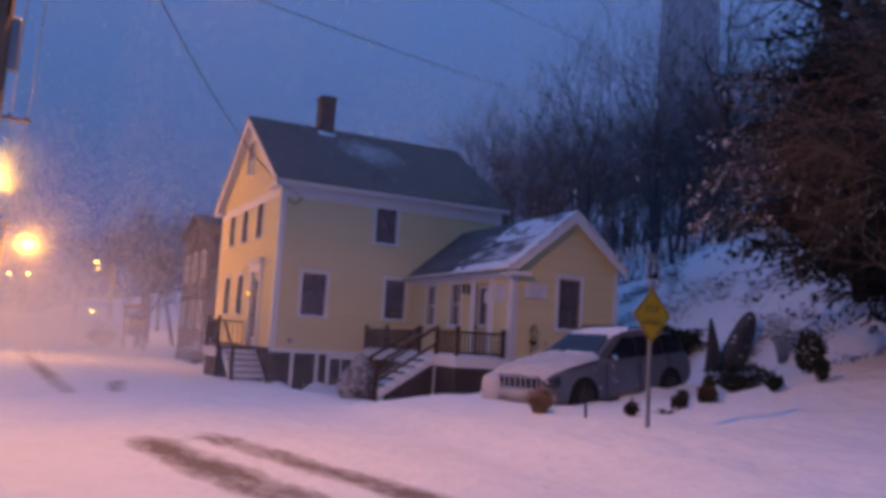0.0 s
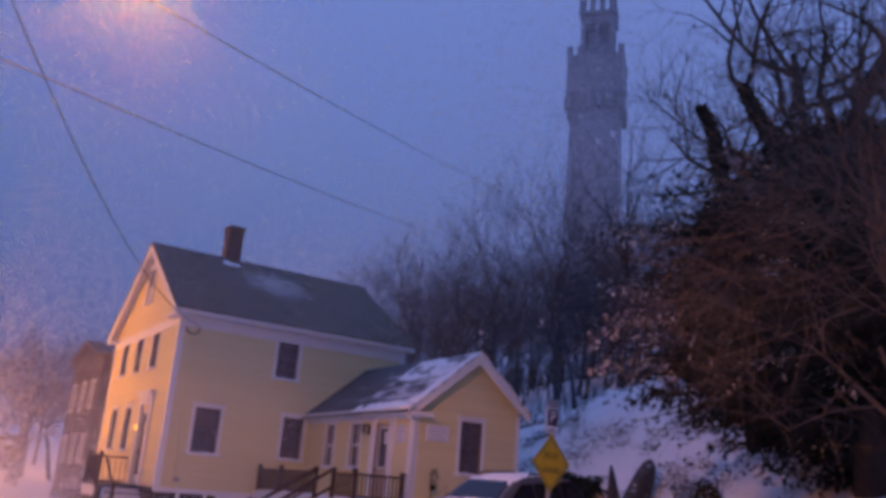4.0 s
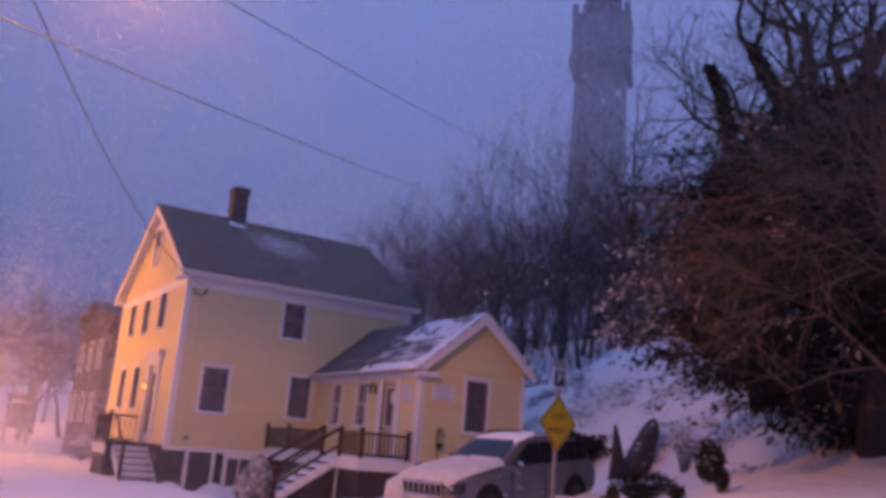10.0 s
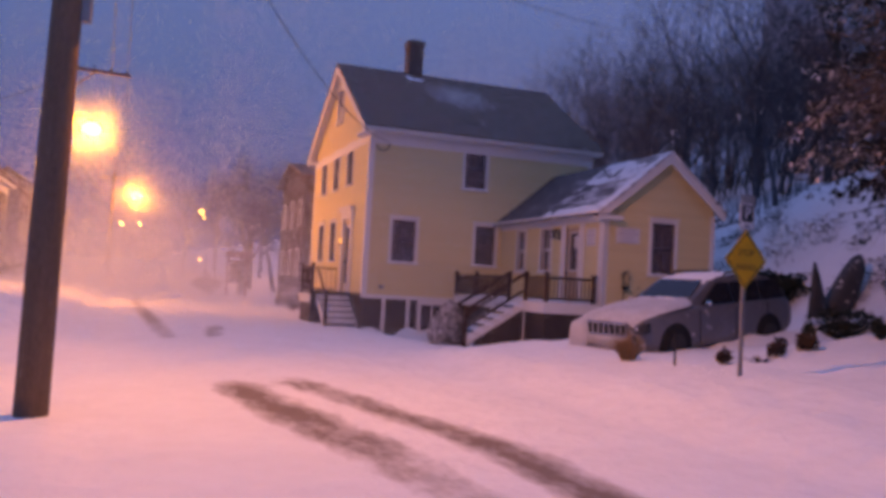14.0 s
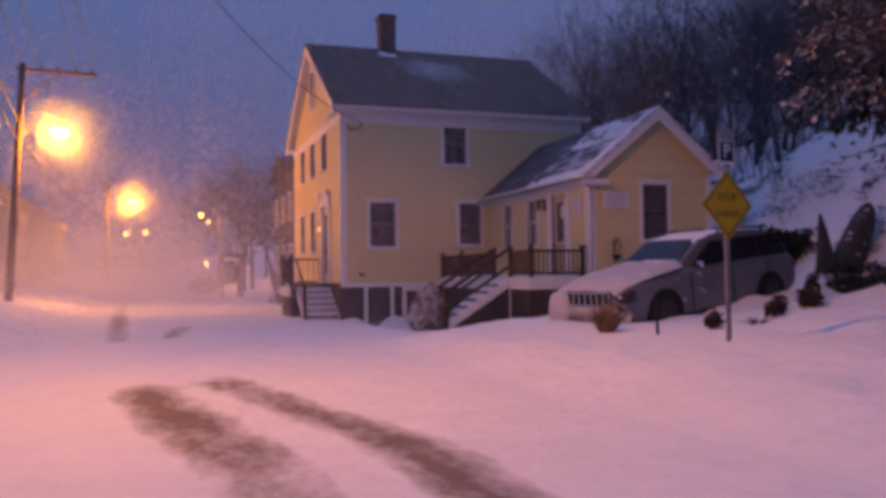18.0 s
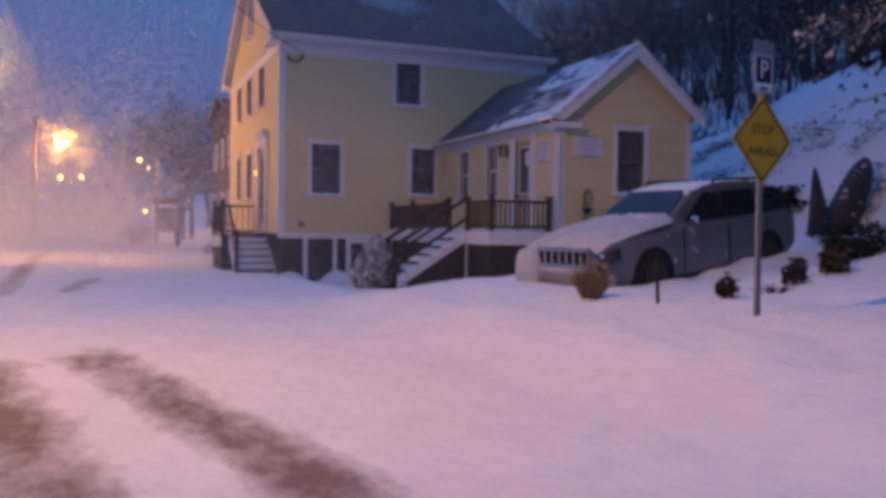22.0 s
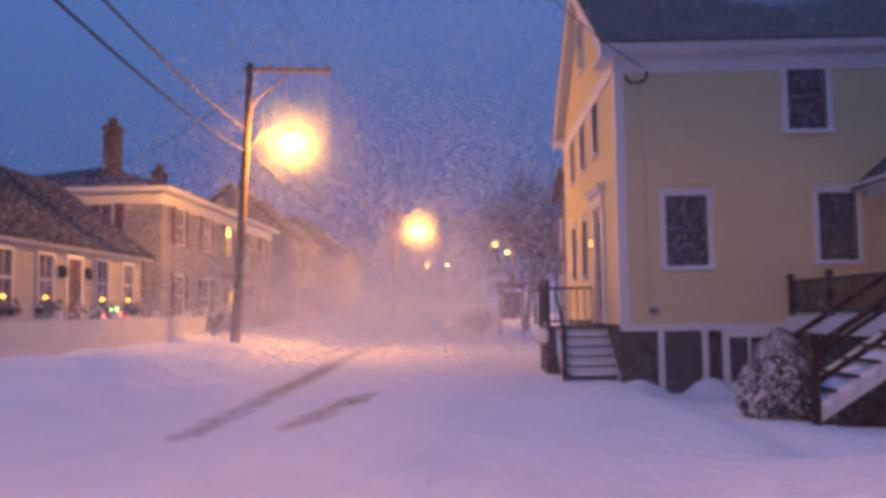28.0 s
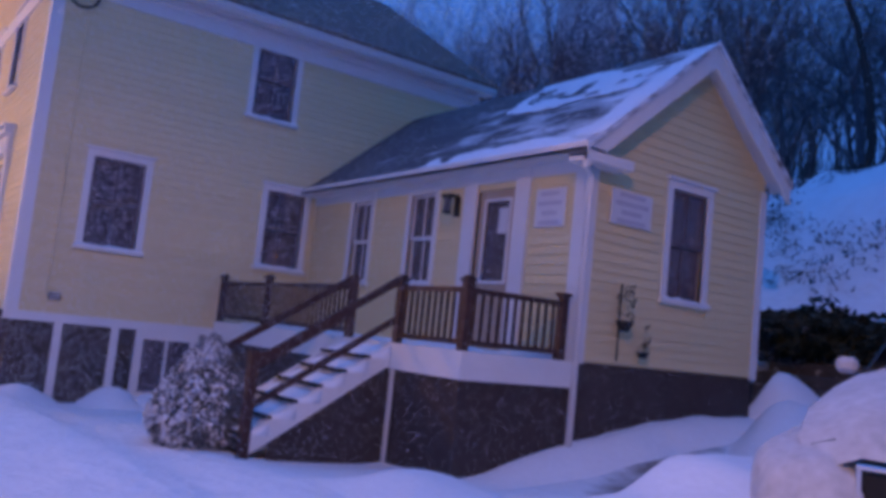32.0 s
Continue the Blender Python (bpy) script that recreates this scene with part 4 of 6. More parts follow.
body = loft([section(.0, .74, .42, .72, .78, .2), section(.06, .86, .32, .86, .93, .2), section(.35, .94, .28, .96, 1.02, .22), section(1.15, .965, .27, 1.02, 1.09, .24),
             section(1.55, .97, .27, 1.06, 1.12, .2), section(3.9, .97, .28, 1.10, 1.14, .16), section(4.55, .95, .34, 1.10, 1.14, .16), section(4.76, .90, .42, 1.02, 1.08, .2), section(4.80, .84, .5, .8, .85, .2)])
cpart("body", body, CARPAINT, label="silver body caked with snow", smooth=True)


def cab(x, w, z, top):
    c = .97
    return [(x, c - w, 1.08), (x, c - w + .0, 1.10), (x, c - w + top, z), (x, c + w - top, z), (x, c + w, 1.10), (x, c + w, 1.08)]


cpart("cabin", loft([cab(1.48, .80, 1.13, .02), cab(2.26, .88, 1.58, .19), cab(2.6, .90, 1.655, .20), cab(3.1, .90, 1.68, .20), cab(3.8, .89, 1.65, .20), cab(4.2, .88, 1.59, .2), cab(4.45, .86, 1.50, .18), cab(4.66, .83, 1.30, .1), cab(4.76, .80, 1.10, .03)]), CARPAINT, label="silver cabin and roof")
cpart("windscreen", prism([(0, 0), (1.42, 0), (1.26, .80), (.16, .80)], .012, pose(1.53, 1.68, 1.19, 0, 0, -90) @ pose(0, 0, 0, -59, 0, 0)), CARGLASS, label="dark windscreen edged with snow")
for side, y in (("left", .115), ("right", 1.825)):
    tilt = 17.5 if side == "left" else -17.5
    for a0_, a1_, b0_, b1_ in ((1.72, 2.74, 2.36, 2.74), (2.80, 3.66, 2.80, 3.66), (3.72, 4.50, 3.72, 4.36)):
        lo, hi = .0, .43
        cpart("side_window", prism([(a0_, lo), (a1_, lo), (b1_, hi), (b0_, hi)], .012, Matrix.Translation((0, .045 if side == "left" else 1.883, 1.13)) @ pose(0, 0, 0, -tilt, 0, 0)), CARGLASS)
    yo = -.015 if side == "left" else 1.945
    for x0_ in (1.62, 2.76, 3.82):
        cpart("door_seam", boxes((x0_, x0_ + .012, yo, yo + .012, .36, 1.04)), RUBBER)
    for x0_ in (2.5, 3.55):
        cpart("door_handle", boxes((x0_, x0_ + .2, yo - .025, yo + .01, .93, .96)), CARPAINT)
    ym = -.2 if side == "left" else 1.95
    mirror = cpart("door_mirror", boxes((1.74, 1.82, ym + (.03 if side == "left" else 0), ym + (.17 if side == "left" else .14), 1.10, 1.21), bevel=.03), CHROME if side == "left" else DUSTED, label="chrome door mirror" if side == "left" else "door mirror caked with snow")
    cpart("roof_rail", tubes(([(2.75, .28 if side == "left" else 1.66, 1.66), (2.8, .28 if side == "left" else 1.66, 1.735), (4.0, .28 if side == "left" else 1.66, 1.70), (4.08, .28 if side == "left" else 1.66, 1.60)], .022)), RUBBER)
    for xw in (.93, 3.86):
        yw = .10 if side == "left" else 1.84
        wh = bpy.data.objects.new("wheel", None)
        scene.collection.objects.link(wh)
        wh.parent = car
        y_out = -.03 if side == "left" else 1.97
        y_in = .22 if side == "left" else 1.72
        cpart("tyre", tubes(([(xw, y_out, .37), (xw, (y_out + y_in) / 2, .37), (xw, y_in, .37)], [.34, .37, .34]), sides=20), RUBBER, wh)
        cpart("rim", tubes(([(xw, y_out - .012 if side == "left" else y_out + .012, .37), (xw, y_in, .37)], [.24, .22]), sides=16), mat("dull_alloy", (.04, .04, .045), .5, .3), wh)
        # black disc on the flank stands in for the arch opening's shade
        cpart("arch_shade_disc", tubes(([(xw, y_out + .025 if side == "left" else y_out - .025, .38), (xw, y_in, .38)], .44), sides=24), RUBBER)
grille = cpart("grille", boxes((-.035, .02, .40, 1.50, .62, .82), bevel=.01), RUBBER, label="black grille with upright chrome bars")
for i in range(8):
    y = .41 + i * .154
    cpart("grille_bar", boxes((-.055, -.02, y - .013, y + .013, .61, .83), bevel=.006), CHROME, grille)
cpart("grille_frame", boxes((-.06, -.02, .40, 1.50, .82, .85), (-.06, -.02, .40, 1.50, .595, .62), bevel=.006), CHROME, grille)
for y0_, y1_ in ((.02, .34), (1.60, 1.92)):
    cpart("headlight", loft([[( .02, y0_, .66), (-.0, y1_, .66), (-.0, y1_, .82), (.02, y0_, .84)], [(.22, y0_ - .0, .70), (.2, y1_, .68), (.2, y1_, .86), (.22, y0_, .88)]]), CARGLASS, label="clear headlight lens")
    # chrome block put in place of a highlight on the lens
    cpart("lamp_glint", boxes((-.012, .01, (y0_ + y1_) / 2 - .04, (y0_ + y1_) / 2 + .04, .73, .80), bevel=.01), CHROME)
cpart("bumper", loft([section(-.07, .70, .30, .50, .56, .1), section(.12, .9, .26, .56, .60, .1)]), DUSTED)
cpart("hood_snow", loft([[(x, .97 + w * s, z - (.09 if abs(s) > .95 else 0) + (.03 * noise.noise((x * 2, s * 3, 4)) if abs(s) < .9 else 0)) for s in (-1, -.8, -.5, -.2, .1, .4, .7, 1)] for x, w, z in ((-.03, .72, .87), (.1, .84, 1.0), (.5, .91, 1.10), (1.0, .92, 1.17), (1.45, .90, 1.22), (1.62, .80, 1.25))], closed=False), DUSTED, label="blown snow on the bonnet", smooth=True)
cpart("roof_snow", loft([[(x, .97 + w * s, z + (.03 * noise.noise((x * 2, s * 3, 9)) if abs(s) < .9 else -.03)) for s in (-1, -.7, -.35, 0, .35, .7, 1)] for x, w, z in ((2.15, .66, 1.555), (2.4, .68, 1.65), (3.0, .70, 1.715), (3.8, .70, 1.685), (4.3, .66, 1.58))], closed=False), SNOW, label="snow on the roof", smooth=True)
bm = bmesh.new()
bmesh.ops.create_icosphere(bm, subdivisions=3, radius=1)
for v in bm.verts:
    v.co = Vector([math.copysign(abs(c) ** .62, c) * r + o for c, r, o in zip(v.co, (.86, .33, .42), (.66, 1.74, .52))]) + v.co * .05 * noise.noise(v.co * 2)
cpart("corner_snow", bm, DUSTED, label="snow plastered over the front corner", smooth=True)
cpart("cowl_snow", loft([[(1.42 + .03 * s, .3 + 1.3 * s, 1.16), (1.62 + .1 * abs(noise.noise((s * 5, 1, 1))), .3 + 1.3 * s, 1.26 + .06 * noise.noise((s * 6, 2, 1)))] for s in [i / 12 for i in range(13)]], closed=False), SNOW, smooth=True)


# snow banked along the car's flank
bm = bmesh.new()
g = []
for i in range(25):
    x = -.5 + 5.9 * i / 24
    top = .14 + .24 * smoothstep(.8, 3.2, x) + .05 * noise.noise((x * 1.7, 3, 1))
    g.append([bm.verts.new(CM @ Vector((x, y, z + .03 * noise.noise((x * 2, y * 3, 6))))) for y, z in ((.14, top - .05), (.02, top), (-.14, top - .02), (-.42, top * .55), (-.8, top * .2), (-1.3, -.18))])
for p, q in zip(g, g[1:]):
    for a in range(5):
        bm.faces.new((p[a], p[a + 1], q[a + 1], q[a]))
bmesh.ops.recalc_face_normals(bm, faces=bm.faces)
ob = link("flank_drift", bm, SNOW)
ob.data.polygons.foreach_set("use_smooth", [True] * len(ob.data.polygons))
tagged(ob, "snow banked against the parked car's flank", "snowdrift", kind="structure")


# ---- signs and small things in the snowy yard ----
def letters(text, size, m, material, parent, name="letter", depth=.002):
    cu = bpy.data.curves.new(name, "FONT")
    cu.body, cu.size, cu.extrude, cu.align_x, cu.align_y = text, size, depth, "CENTER", "CENTER"
    ob = new(name, cu)
    dg = bpy.context.evaluated_depsgraph_get()
    me = bpy.data.meshes.new_from_object(ob.evaluated_get(dg))
    bpy.data.objects.remove(ob)
    me.transform(m @ pose(0, 0, 0, 90, 0, 0))
    me.materials.clear()
    me.materials.append(material)
    o = new(name, me)
    o.parent = parent
    return o


sign = thing("road_sign", "yellow diamond warning sign and parking plate on a steel post", "sign", at=(.97, -17.6, -.62))
SM = pose(0, 0, 0, 0, 0, 9.5)
part("post", boxes((-.03, .03, .0, .012, -.4, 2.6), (-.03, -.018, -.02, .0, -.4, 2.6), (.018, .03, -.02, .0, -.4, 2.6), m=SM), METAL, sign, "galvanised steel channel post")
dia = part("warning_plate", boxes((-.305, .305, -.032, -.027, -.305, .305), m=SM @ Matrix.Translation((0, 0, 1.66)) @ pose(0, 0, 0, 0, 45, 0), bevel=.002), SIGN_Y, sign, "yellow diamond plate with two worn words")
part("edge_line", boxes((-.28, .28, -.0345, -.032, .262, .280), (-.28, .28, -.0345, -.032, -.280, -.262), (-.28, -.262, -.0345, -.032, -.265, .265), (.262, .28, -.0345, -.032, -.262, .262), m=SM @ Matrix.Translation((0, 0, 1.66)) @ pose(0, 0, 0, 0, 45, 0)), INK, dia)
SIGN_INK = mat("worn_sign_ink", (.10, .055, .012), .6, var=.3, scale=12, bump=0)
letters("STOP", .135, SM @ Matrix.Translation((0, -.0345, 1.755)), SIGN_INK, dia, "lettering")
letters("AHEAD", .125, SM @ Matrix.Translation((0, -.0345, 1.55)), SIGN_INK, dia, "lettering")
pk = part("parking_plate", boxes((-.15, .15, -.03, -.025, 2.10, 2.47), m=SM, bevel=.002), SIGN_W, sign, "white parking plate with a black square")
part("black_square", boxes((-.11, .11, -.033, -.03, 2.20, 2.44), m=SM), INK, pk)
letters("P", .24, SM @ Matrix.Translation((0, -.0345, 2.32)), SIGN_W, pk)
part("plate_border", boxes((-.142, -.132, -.0325, -.03, 2.11, 2.46), (.132, .142, -.0325, -.03, 2.11, 2.46), (-.132, .132, -.0325, -.03, 2.11, 2.12), (-.132, .132, -.0325, -.03, 2.45, 2.46), m=SM), INK, pk)
part("arrow_bar", boxes((-.06, .06, -.033, -.03, 2.135, 2.16), m=SM), INK, pk)
part("top_plate", boxes((-.15, .15, -.03, -.025, 2.48, 2.60), m=SM, bevel=.002), METAL, sign, "small blank plate")

stake = thing("garden_stake", "thin dark marker stake leaning in the snow", "stake", at=(.89, -16.17, -.53))
part("rod", tubes(([(0, 0, -.3), (-.02, .01, .42)], [.022, .018])), BLACK, stake)
part("reflector", boxes((-.035, .0, -.03, -.022, .30, .42)), RUBBER, stake)


def clump(name, label, category, at, n, r, h, material, seed, stem=.012, lean=.4, snowy=0, group=""):
    """A small plant of many stalks and leaves."""
    random.seed(seed)
    t = thing(name, label, category, group, at=(*at, ground(*at) - .02))
    bm = bmesh.new()
    for i in range(n):
        a, q = random.uniform(0, math.tau), random.random() ** .6
        base = Vector((math.cos(a), math.sin(a), 0)) * r * .25 * q
        top = Vector((math.cos(a) * r * q, math.sin(a) * r * q, h * random.uniform(.45, 1) * (1 - .35 * q)))
        midp = base.lerp(top, .5) + Vector((0, 0, h * .12))
        tube(bm, [base, midp, top], [stem, stem * .8, stem * .2], 3, False)
    part("tuft", bm, material, t)
    return t


def leafball(name, label, category, at, r, h, material, seed, n=500, leaf=.05, z=None, group="", snow_top=False):
    """A shrub: short stem and a ragged crown of small leaves."""
    random.seed(seed)
    t = thing(name, label, category, group, at=(*at, (ground(*at) if z is None else z) - .03))
    part("stem", tubes(([(0, 0, -.1), (0, 0, h * .5)], [.03, .015]), sides=6), BARK, t)
    vs, fs = [], []
    sv, sf = [], []
    for i in range(n):
        d = Vector((random.gauss(0, 1), random.gauss(0, 1), random.gauss(0, 1))).normalized() * random.uniform(.08, 1) ** .33
        wob = 1 + .6 * noise.noise(d * 2.2 + Vector((seed, 0, 0)))
        c = Vector((d.x * r * wob, d.y * r * wob, h * .55 + d.z * h * .5 * wob))
        u = Vector((random.gauss(0, 1), random.gauss(0, 1), random.gauss(0, .6))).normalized() * leaf
        w = u.cross(Vector((random.gauss(0, 1), random.gauss(0, 1), 1))).normalized() * leaf * .5
        V, F = (sv, sf) if snow_top and d.z > .25 and random.random() < .6 else (vs, fs)
        k = len(V)
        V += [c - u, c + w, c + u, c - w]
        F.append((k, k + 1, k + 2, k + 3))
    for nm, V, F, m_ in (("crown", vs, fs, material), ("snow_tufts", sv, sf, SNOW)):
        if V:
            me = bpy.data.meshes.new(nm)
            me.from_pydata(V, [], F)
            me.materials.append(m_)
            o = new(nm, me)
            o.parent = t
            tagged(o, kind="stuff")
    return t


TAN = mat("dry_tan_grass", (.25, .155, .095), .9, var=.35, scale=8, bump=.1)
RUSSET = mat("withered_brown_leaves", (.06, .035, .028), .9, var=.4, scale=8, bump=.1)
EVERG = mat("dark_evergreen_leaves", (.03, .035, .022), .85, var=.4, scale=6, bump=.1)
clump("ornamental_grass", "tan tuft of dry ornamental grass bent by snow", "grass", (.75, -15.0), 300, .36, .62, TAN, 3, .006)
leafball("shrub_stump", "brown withered plant stump poking out of snow", "shrub", (1.63, -16.39), .12, .26, RUSSET, 11, 160, .05)
leafball("round_shrub", "small brown shrub dusted with snow", "shrub", (3.0, -16.0), .15, .28, RUSSET, 12, 220, .045, group="yard shrubs")
leafball("round_shrub", "small brown shrub dusted with snow", "shrub", (3.35, -15.7), .12, .27, RUSSET, 13, 200, .045, group="yard shrubs")
leafball("round_shrub", "rounded russet shrub in the snow", "shrub", (3.75, -15.9), .19, .30, mat("russet_leaves", (.085, .05, .032), .9, var=.3, scale=8), 14, 320, .05, group="yard shrubs")
leafball("upright_shrub", "dark upright shrub in the snow", "shrub", (4.15, -15.5), .13, .46, EVERG, 15, 300, .045, group="yard shrubs")
leafball("round_shrub", "small dark shrub in the snow", "shrub", (5.1, -16.2), .14, .34, EVERG, 16, 260, .05, group="yard shrubs")
leafball("upright_shrub", "small dark conical shrub in the snow", "shrub", (5.9, -16.55), .15, .5, EVERG, 17, 300, .05, group="yard shrubs")
clump("dry_twigs", "low dry twigs sticking out of the snow", "twigs", (2.4, -16.3), 30, .3, .16, BARK, 21, .008)
clump("dry_twigs", "low dry twigs sticking out of the snow", "twigs", (2.05, -15.9), 24, .2, .2, BARK, 22, .008)
clump("bare_bush", "bare twiggy bush on the slope", "bush", (10.6, -11.4), 46, .45, 1.9, BARK, 23, .006)
leafball("evergreen_bush", "dark evergreen bush below the cedar", "bush", (7.4, -15.0), .34, 1.0, EVERG, 24, 800, .06)
leafball("low_bush", "dark flattened bush beside the tarpaulin", "bush", (9.2, -11.4), .75, .6, EVERG, 25, 1400, .05)
leafball("low_bush", "dark flattened bush beside the tarpaulin", "bush", (7.7, -12.6), .5, .42, EVERG, 26, 900, .05)
leafball("hedge", "low dark hedge behind the wing", "hedge", (10.7, -6.7), 1.3, .95, EVERG, 27, 6000, .08)

TARP = mat("dark_tarpaulin", (.06, .06, .066), .6, var=.35, scale=2, fine=20, bump=.4, snow=.2)
tarp = thing("covered_boat", "small boat stood on end under a dark tarpaulin", "boat", at=(10.6, -9.9, ground(10.6, -9.9)))
part("cover", loft([[(math.cos(a) * r * .72 + off, math.sin(a) * r * .5, z * .78 + .07 * noise.noise((math.cos(a), z, 2))) for a in [i * math.tau / 16 for i in range(16)]] for z, r, off in ((-.3, .66, -.4), (.2, .64, -.26), (.6, .60, -.1), (1.0, .54, .08), (1.4, .43, .24), (1.7, .28, .34), (1.84, .12, .38), (1.87, .02, .38))]), TARP, tarp, smooth=True)
part("flap", loft([[(math.cos(a) * r * .6 + off, math.sin(a) * r * .3 - .2, z) for a in [i * math.tau / 10 for i in range(10)]] for z, r, off in ((-.3, .45, -1.2), (.3, .38, -1.18), (.8, .22, -1.25), (1.15, .06, -1.3))]), TARP, tarp, smooth=True)


CRUST = mat("snow_crusted_needles", (.16, .165, .17), .9, var=.5, scale=7, fine=40, bump=.5)


# conifer beside the stairs: a dome of small sprays crusted with snow
def conifer(name, label, at, h, r, seed, n=8000):
    random.seed(seed)
    t = thing(name, label, "conifer", at=(*at, ground(*at) - .17))
    part("trunk", tubes(([(0, 0, -.2), (0, 0, h * .8)], [.05, .02]), sides=6), BARK, t)
    core = bmesh.new()
    bmesh.ops.create_icosphere(core, subdivisions=3, radius=1)
    for v in core.verts:
        k = 1 + .05 * noise.noise(v.co * 2.5)
        tp = 1 - .66 * max(0, (v.co.z + .4) / 1.4) ** 1.3
        v.co = Vector((v.co.x * r * .9 * k * tp, v.co.y * r * .9 * k * tp, h * .44 + v.co.z * h * .5))
    part("inner_foliage", core, CRUST, t)
    groups = {"sprays": ([], [], CRUST), "snow_crust": ([], [], SNOW)}
    for i in range(n):
        z = random.uniform(-1, 1)
        a = random.uniform(0, math.tau)
        d = Vector((math.cos(a) * math.sqrt(1 - z * z), math.sin(a) * math.sqrt(1 - z * z), z))
        k = (1 + .05 * noise.noise(d * 2.5)) * random.uniform(.9, 1.03)
        tp = 1 - .66 * max(0, (d.z + .4) / 1.4) ** 1.3
        c = Vector((d.x * r * k * tp * 1.05, d.y * r * k * tp * 1.05, h * .45 + d.z * h * .52))
        out = (d * .5 + Vector((random.gauss(0, .6), random.gauss(0, .6), random.gauss(-.35, .5)))).normalized()
        side = out.cross(Vector((random.gauss(0, 1), random.gauss(0, 1), random.gauss(0, 1)))).normalized()
        V, F, _ = groups["snow_crust" if random.random() < .34 - .22 * d.x + .10 * d.z + .6 * noise.noise(c * 5) else "sprays"]
        q = len(V)
        L, wd = random.uniform(.035, .075), random.uniform(.012, .026)
        V += [c - out * L * .5 - side * wd, c - out * L * .5 + side * wd, c + out * L]
        F.append((q, q + 1, q + 2))
    for nm, (V, F, m_) in groups.items():
        me = bpy.data.meshes.new(nm)
        me.from_pydata(V, [], F)
        me.materials.append(m_)
        o = new(nm, me)
        o.parent = t
    return t


conifer("dwarf_conifer", "squat dwarf conifer plastered with snow", (1.28, -4.75), 1.42, .60, 8, 12000)
for x, wd, hh in ((.35, .5, .30), (1.55, .55, .42), (2.35, .7, .34)):
    drift("foundation_drift", x - wd, x + wd, -.75, -.03, ground, lambda u, v: hh * math.sin(u * math.pi) * v, None, "small snow heap against the cellar wall", n=10, kind="structure")
drift("stair_drift", 1.5, 3.3, -8.5, -6.5, ground, lambda u, v: .24 * math.sin(u * 3) * math.sin(v * 3), None, "smooth snowdrift against the deck skirt", kind="structure")


def ridge(u, v):
    """A wind-carved ridge that runs from the wing's corner down towards the street."""
    x, y = 1.4 + 8.2 * u, -11.6 + 4.7 * v
    f = min(1, max(0, (x - 1.8) / 7.2))
    off = y - (-10.7 + 3.6 * f)
    crest = .42 - .25 * math.sin(f * math.pi) ** 2 + .32 * smoothstep(.6, 1, f)
    return crest * math.exp(-(off / (.34 if off > 0 else 1.1)) ** 2) * smoothstep(0, .12, f) - .07 + .02 * noise.noise((x * 1.4, y * 1.4, 2))


drift("yard_drift", 1.4, 9.6, -11.6, -6.9, ground, ridge, None, "wind-carved snow ridge beside the wing", n=48, kind="structure")


def wall_bank(u, v):
    """Snow blown up against the foot of the wing's end wall, thinning out towards the yard."""
    x, y = 2.8 + 6.0 * u, -8.4 + 2.2 * v
    near = smoothstep(-7.75, -7.0, y + .12 * noise.noise((x * 1.6, y, 6)))
    return (.05 + .22 * smoothstep(3.2, 5.0, x) + .07 * noise.noise((x * 1.8, y * 1.2, 11))) * near - .07 * (1 - near)


drift("wall_drift", 2.8, 8.8, -8.4, -6.2, ground, wall_bank, None, "snow banked against the wing's dark foundation", n=30, kind="structure")
drift("corner_drift", 8.4, 9.9, -7.9, -6.7, ground, lambda u, v: .78 * math.exp(-((u - .45) * 2.6) ** 2 - ((v - .75) * 2.2) ** 2), None, "snow heaped at the wing's corner", n=16, kind="structure")

# crumbled snow along the plough's edge
random.seed(44)
cv, cf = [], []
for i in range(260):
    q = random.random()
    x, y = .35 + .7 * q + random.gauss(0, .22), -9.0 - 9.2 * q
    r = random.uniform(.01, .035)
    z = ground(x, y) + r * .3
    ring = [Vector((x + r * math.cos(k * 1.2566 + i) * random.uniform(.8, 1.2), y + r * math.sin(k * 1.2566 + i) * random.uniform(.8, 1.2), z - r * .6)) for k in range(5)]
    j = len(cv)
    cv += ring + [Vector((x + random.gauss(0, r * .3), y + random.gauss(0, r * .3), z + r * .7))]
    cf += [(j + k, j + (k + 1) % 5, j + 5) for k in range(5)]
me = bpy.data.meshes.new("snow_crumbs")
me.from_pydata(cv, [], cf)
me.materials.append(SNOW)
tagged(new("snow_crumbs", me), "crumbled lumps of snow along the ploughed edge", "snow", kind="stuff")

# stone steps behind the wing
st = thing("garden_steps", "dark stone garden steps half buried in snow", "steps", at=(9.6, -7.2, ground(9.6, -7.2)))
STONE = mat("dark_fieldstone", (.075, .07, .07), .9, var=.35, scale=3, fine=20, bump=.6, snow=.2)
for i in range(4):
    part("step", boxes((-.5 + i * .35, .1 + i * .35, -.5, 1.1, -.3, .12 + i * .2), bevel=.03), STONE, st)
    drift("step_snow", -.15 + i * .35, .1 + i * .35, -.45, .6, lambda x, y: .12 + i * .2, lambda u, v: .06, st, n=5)


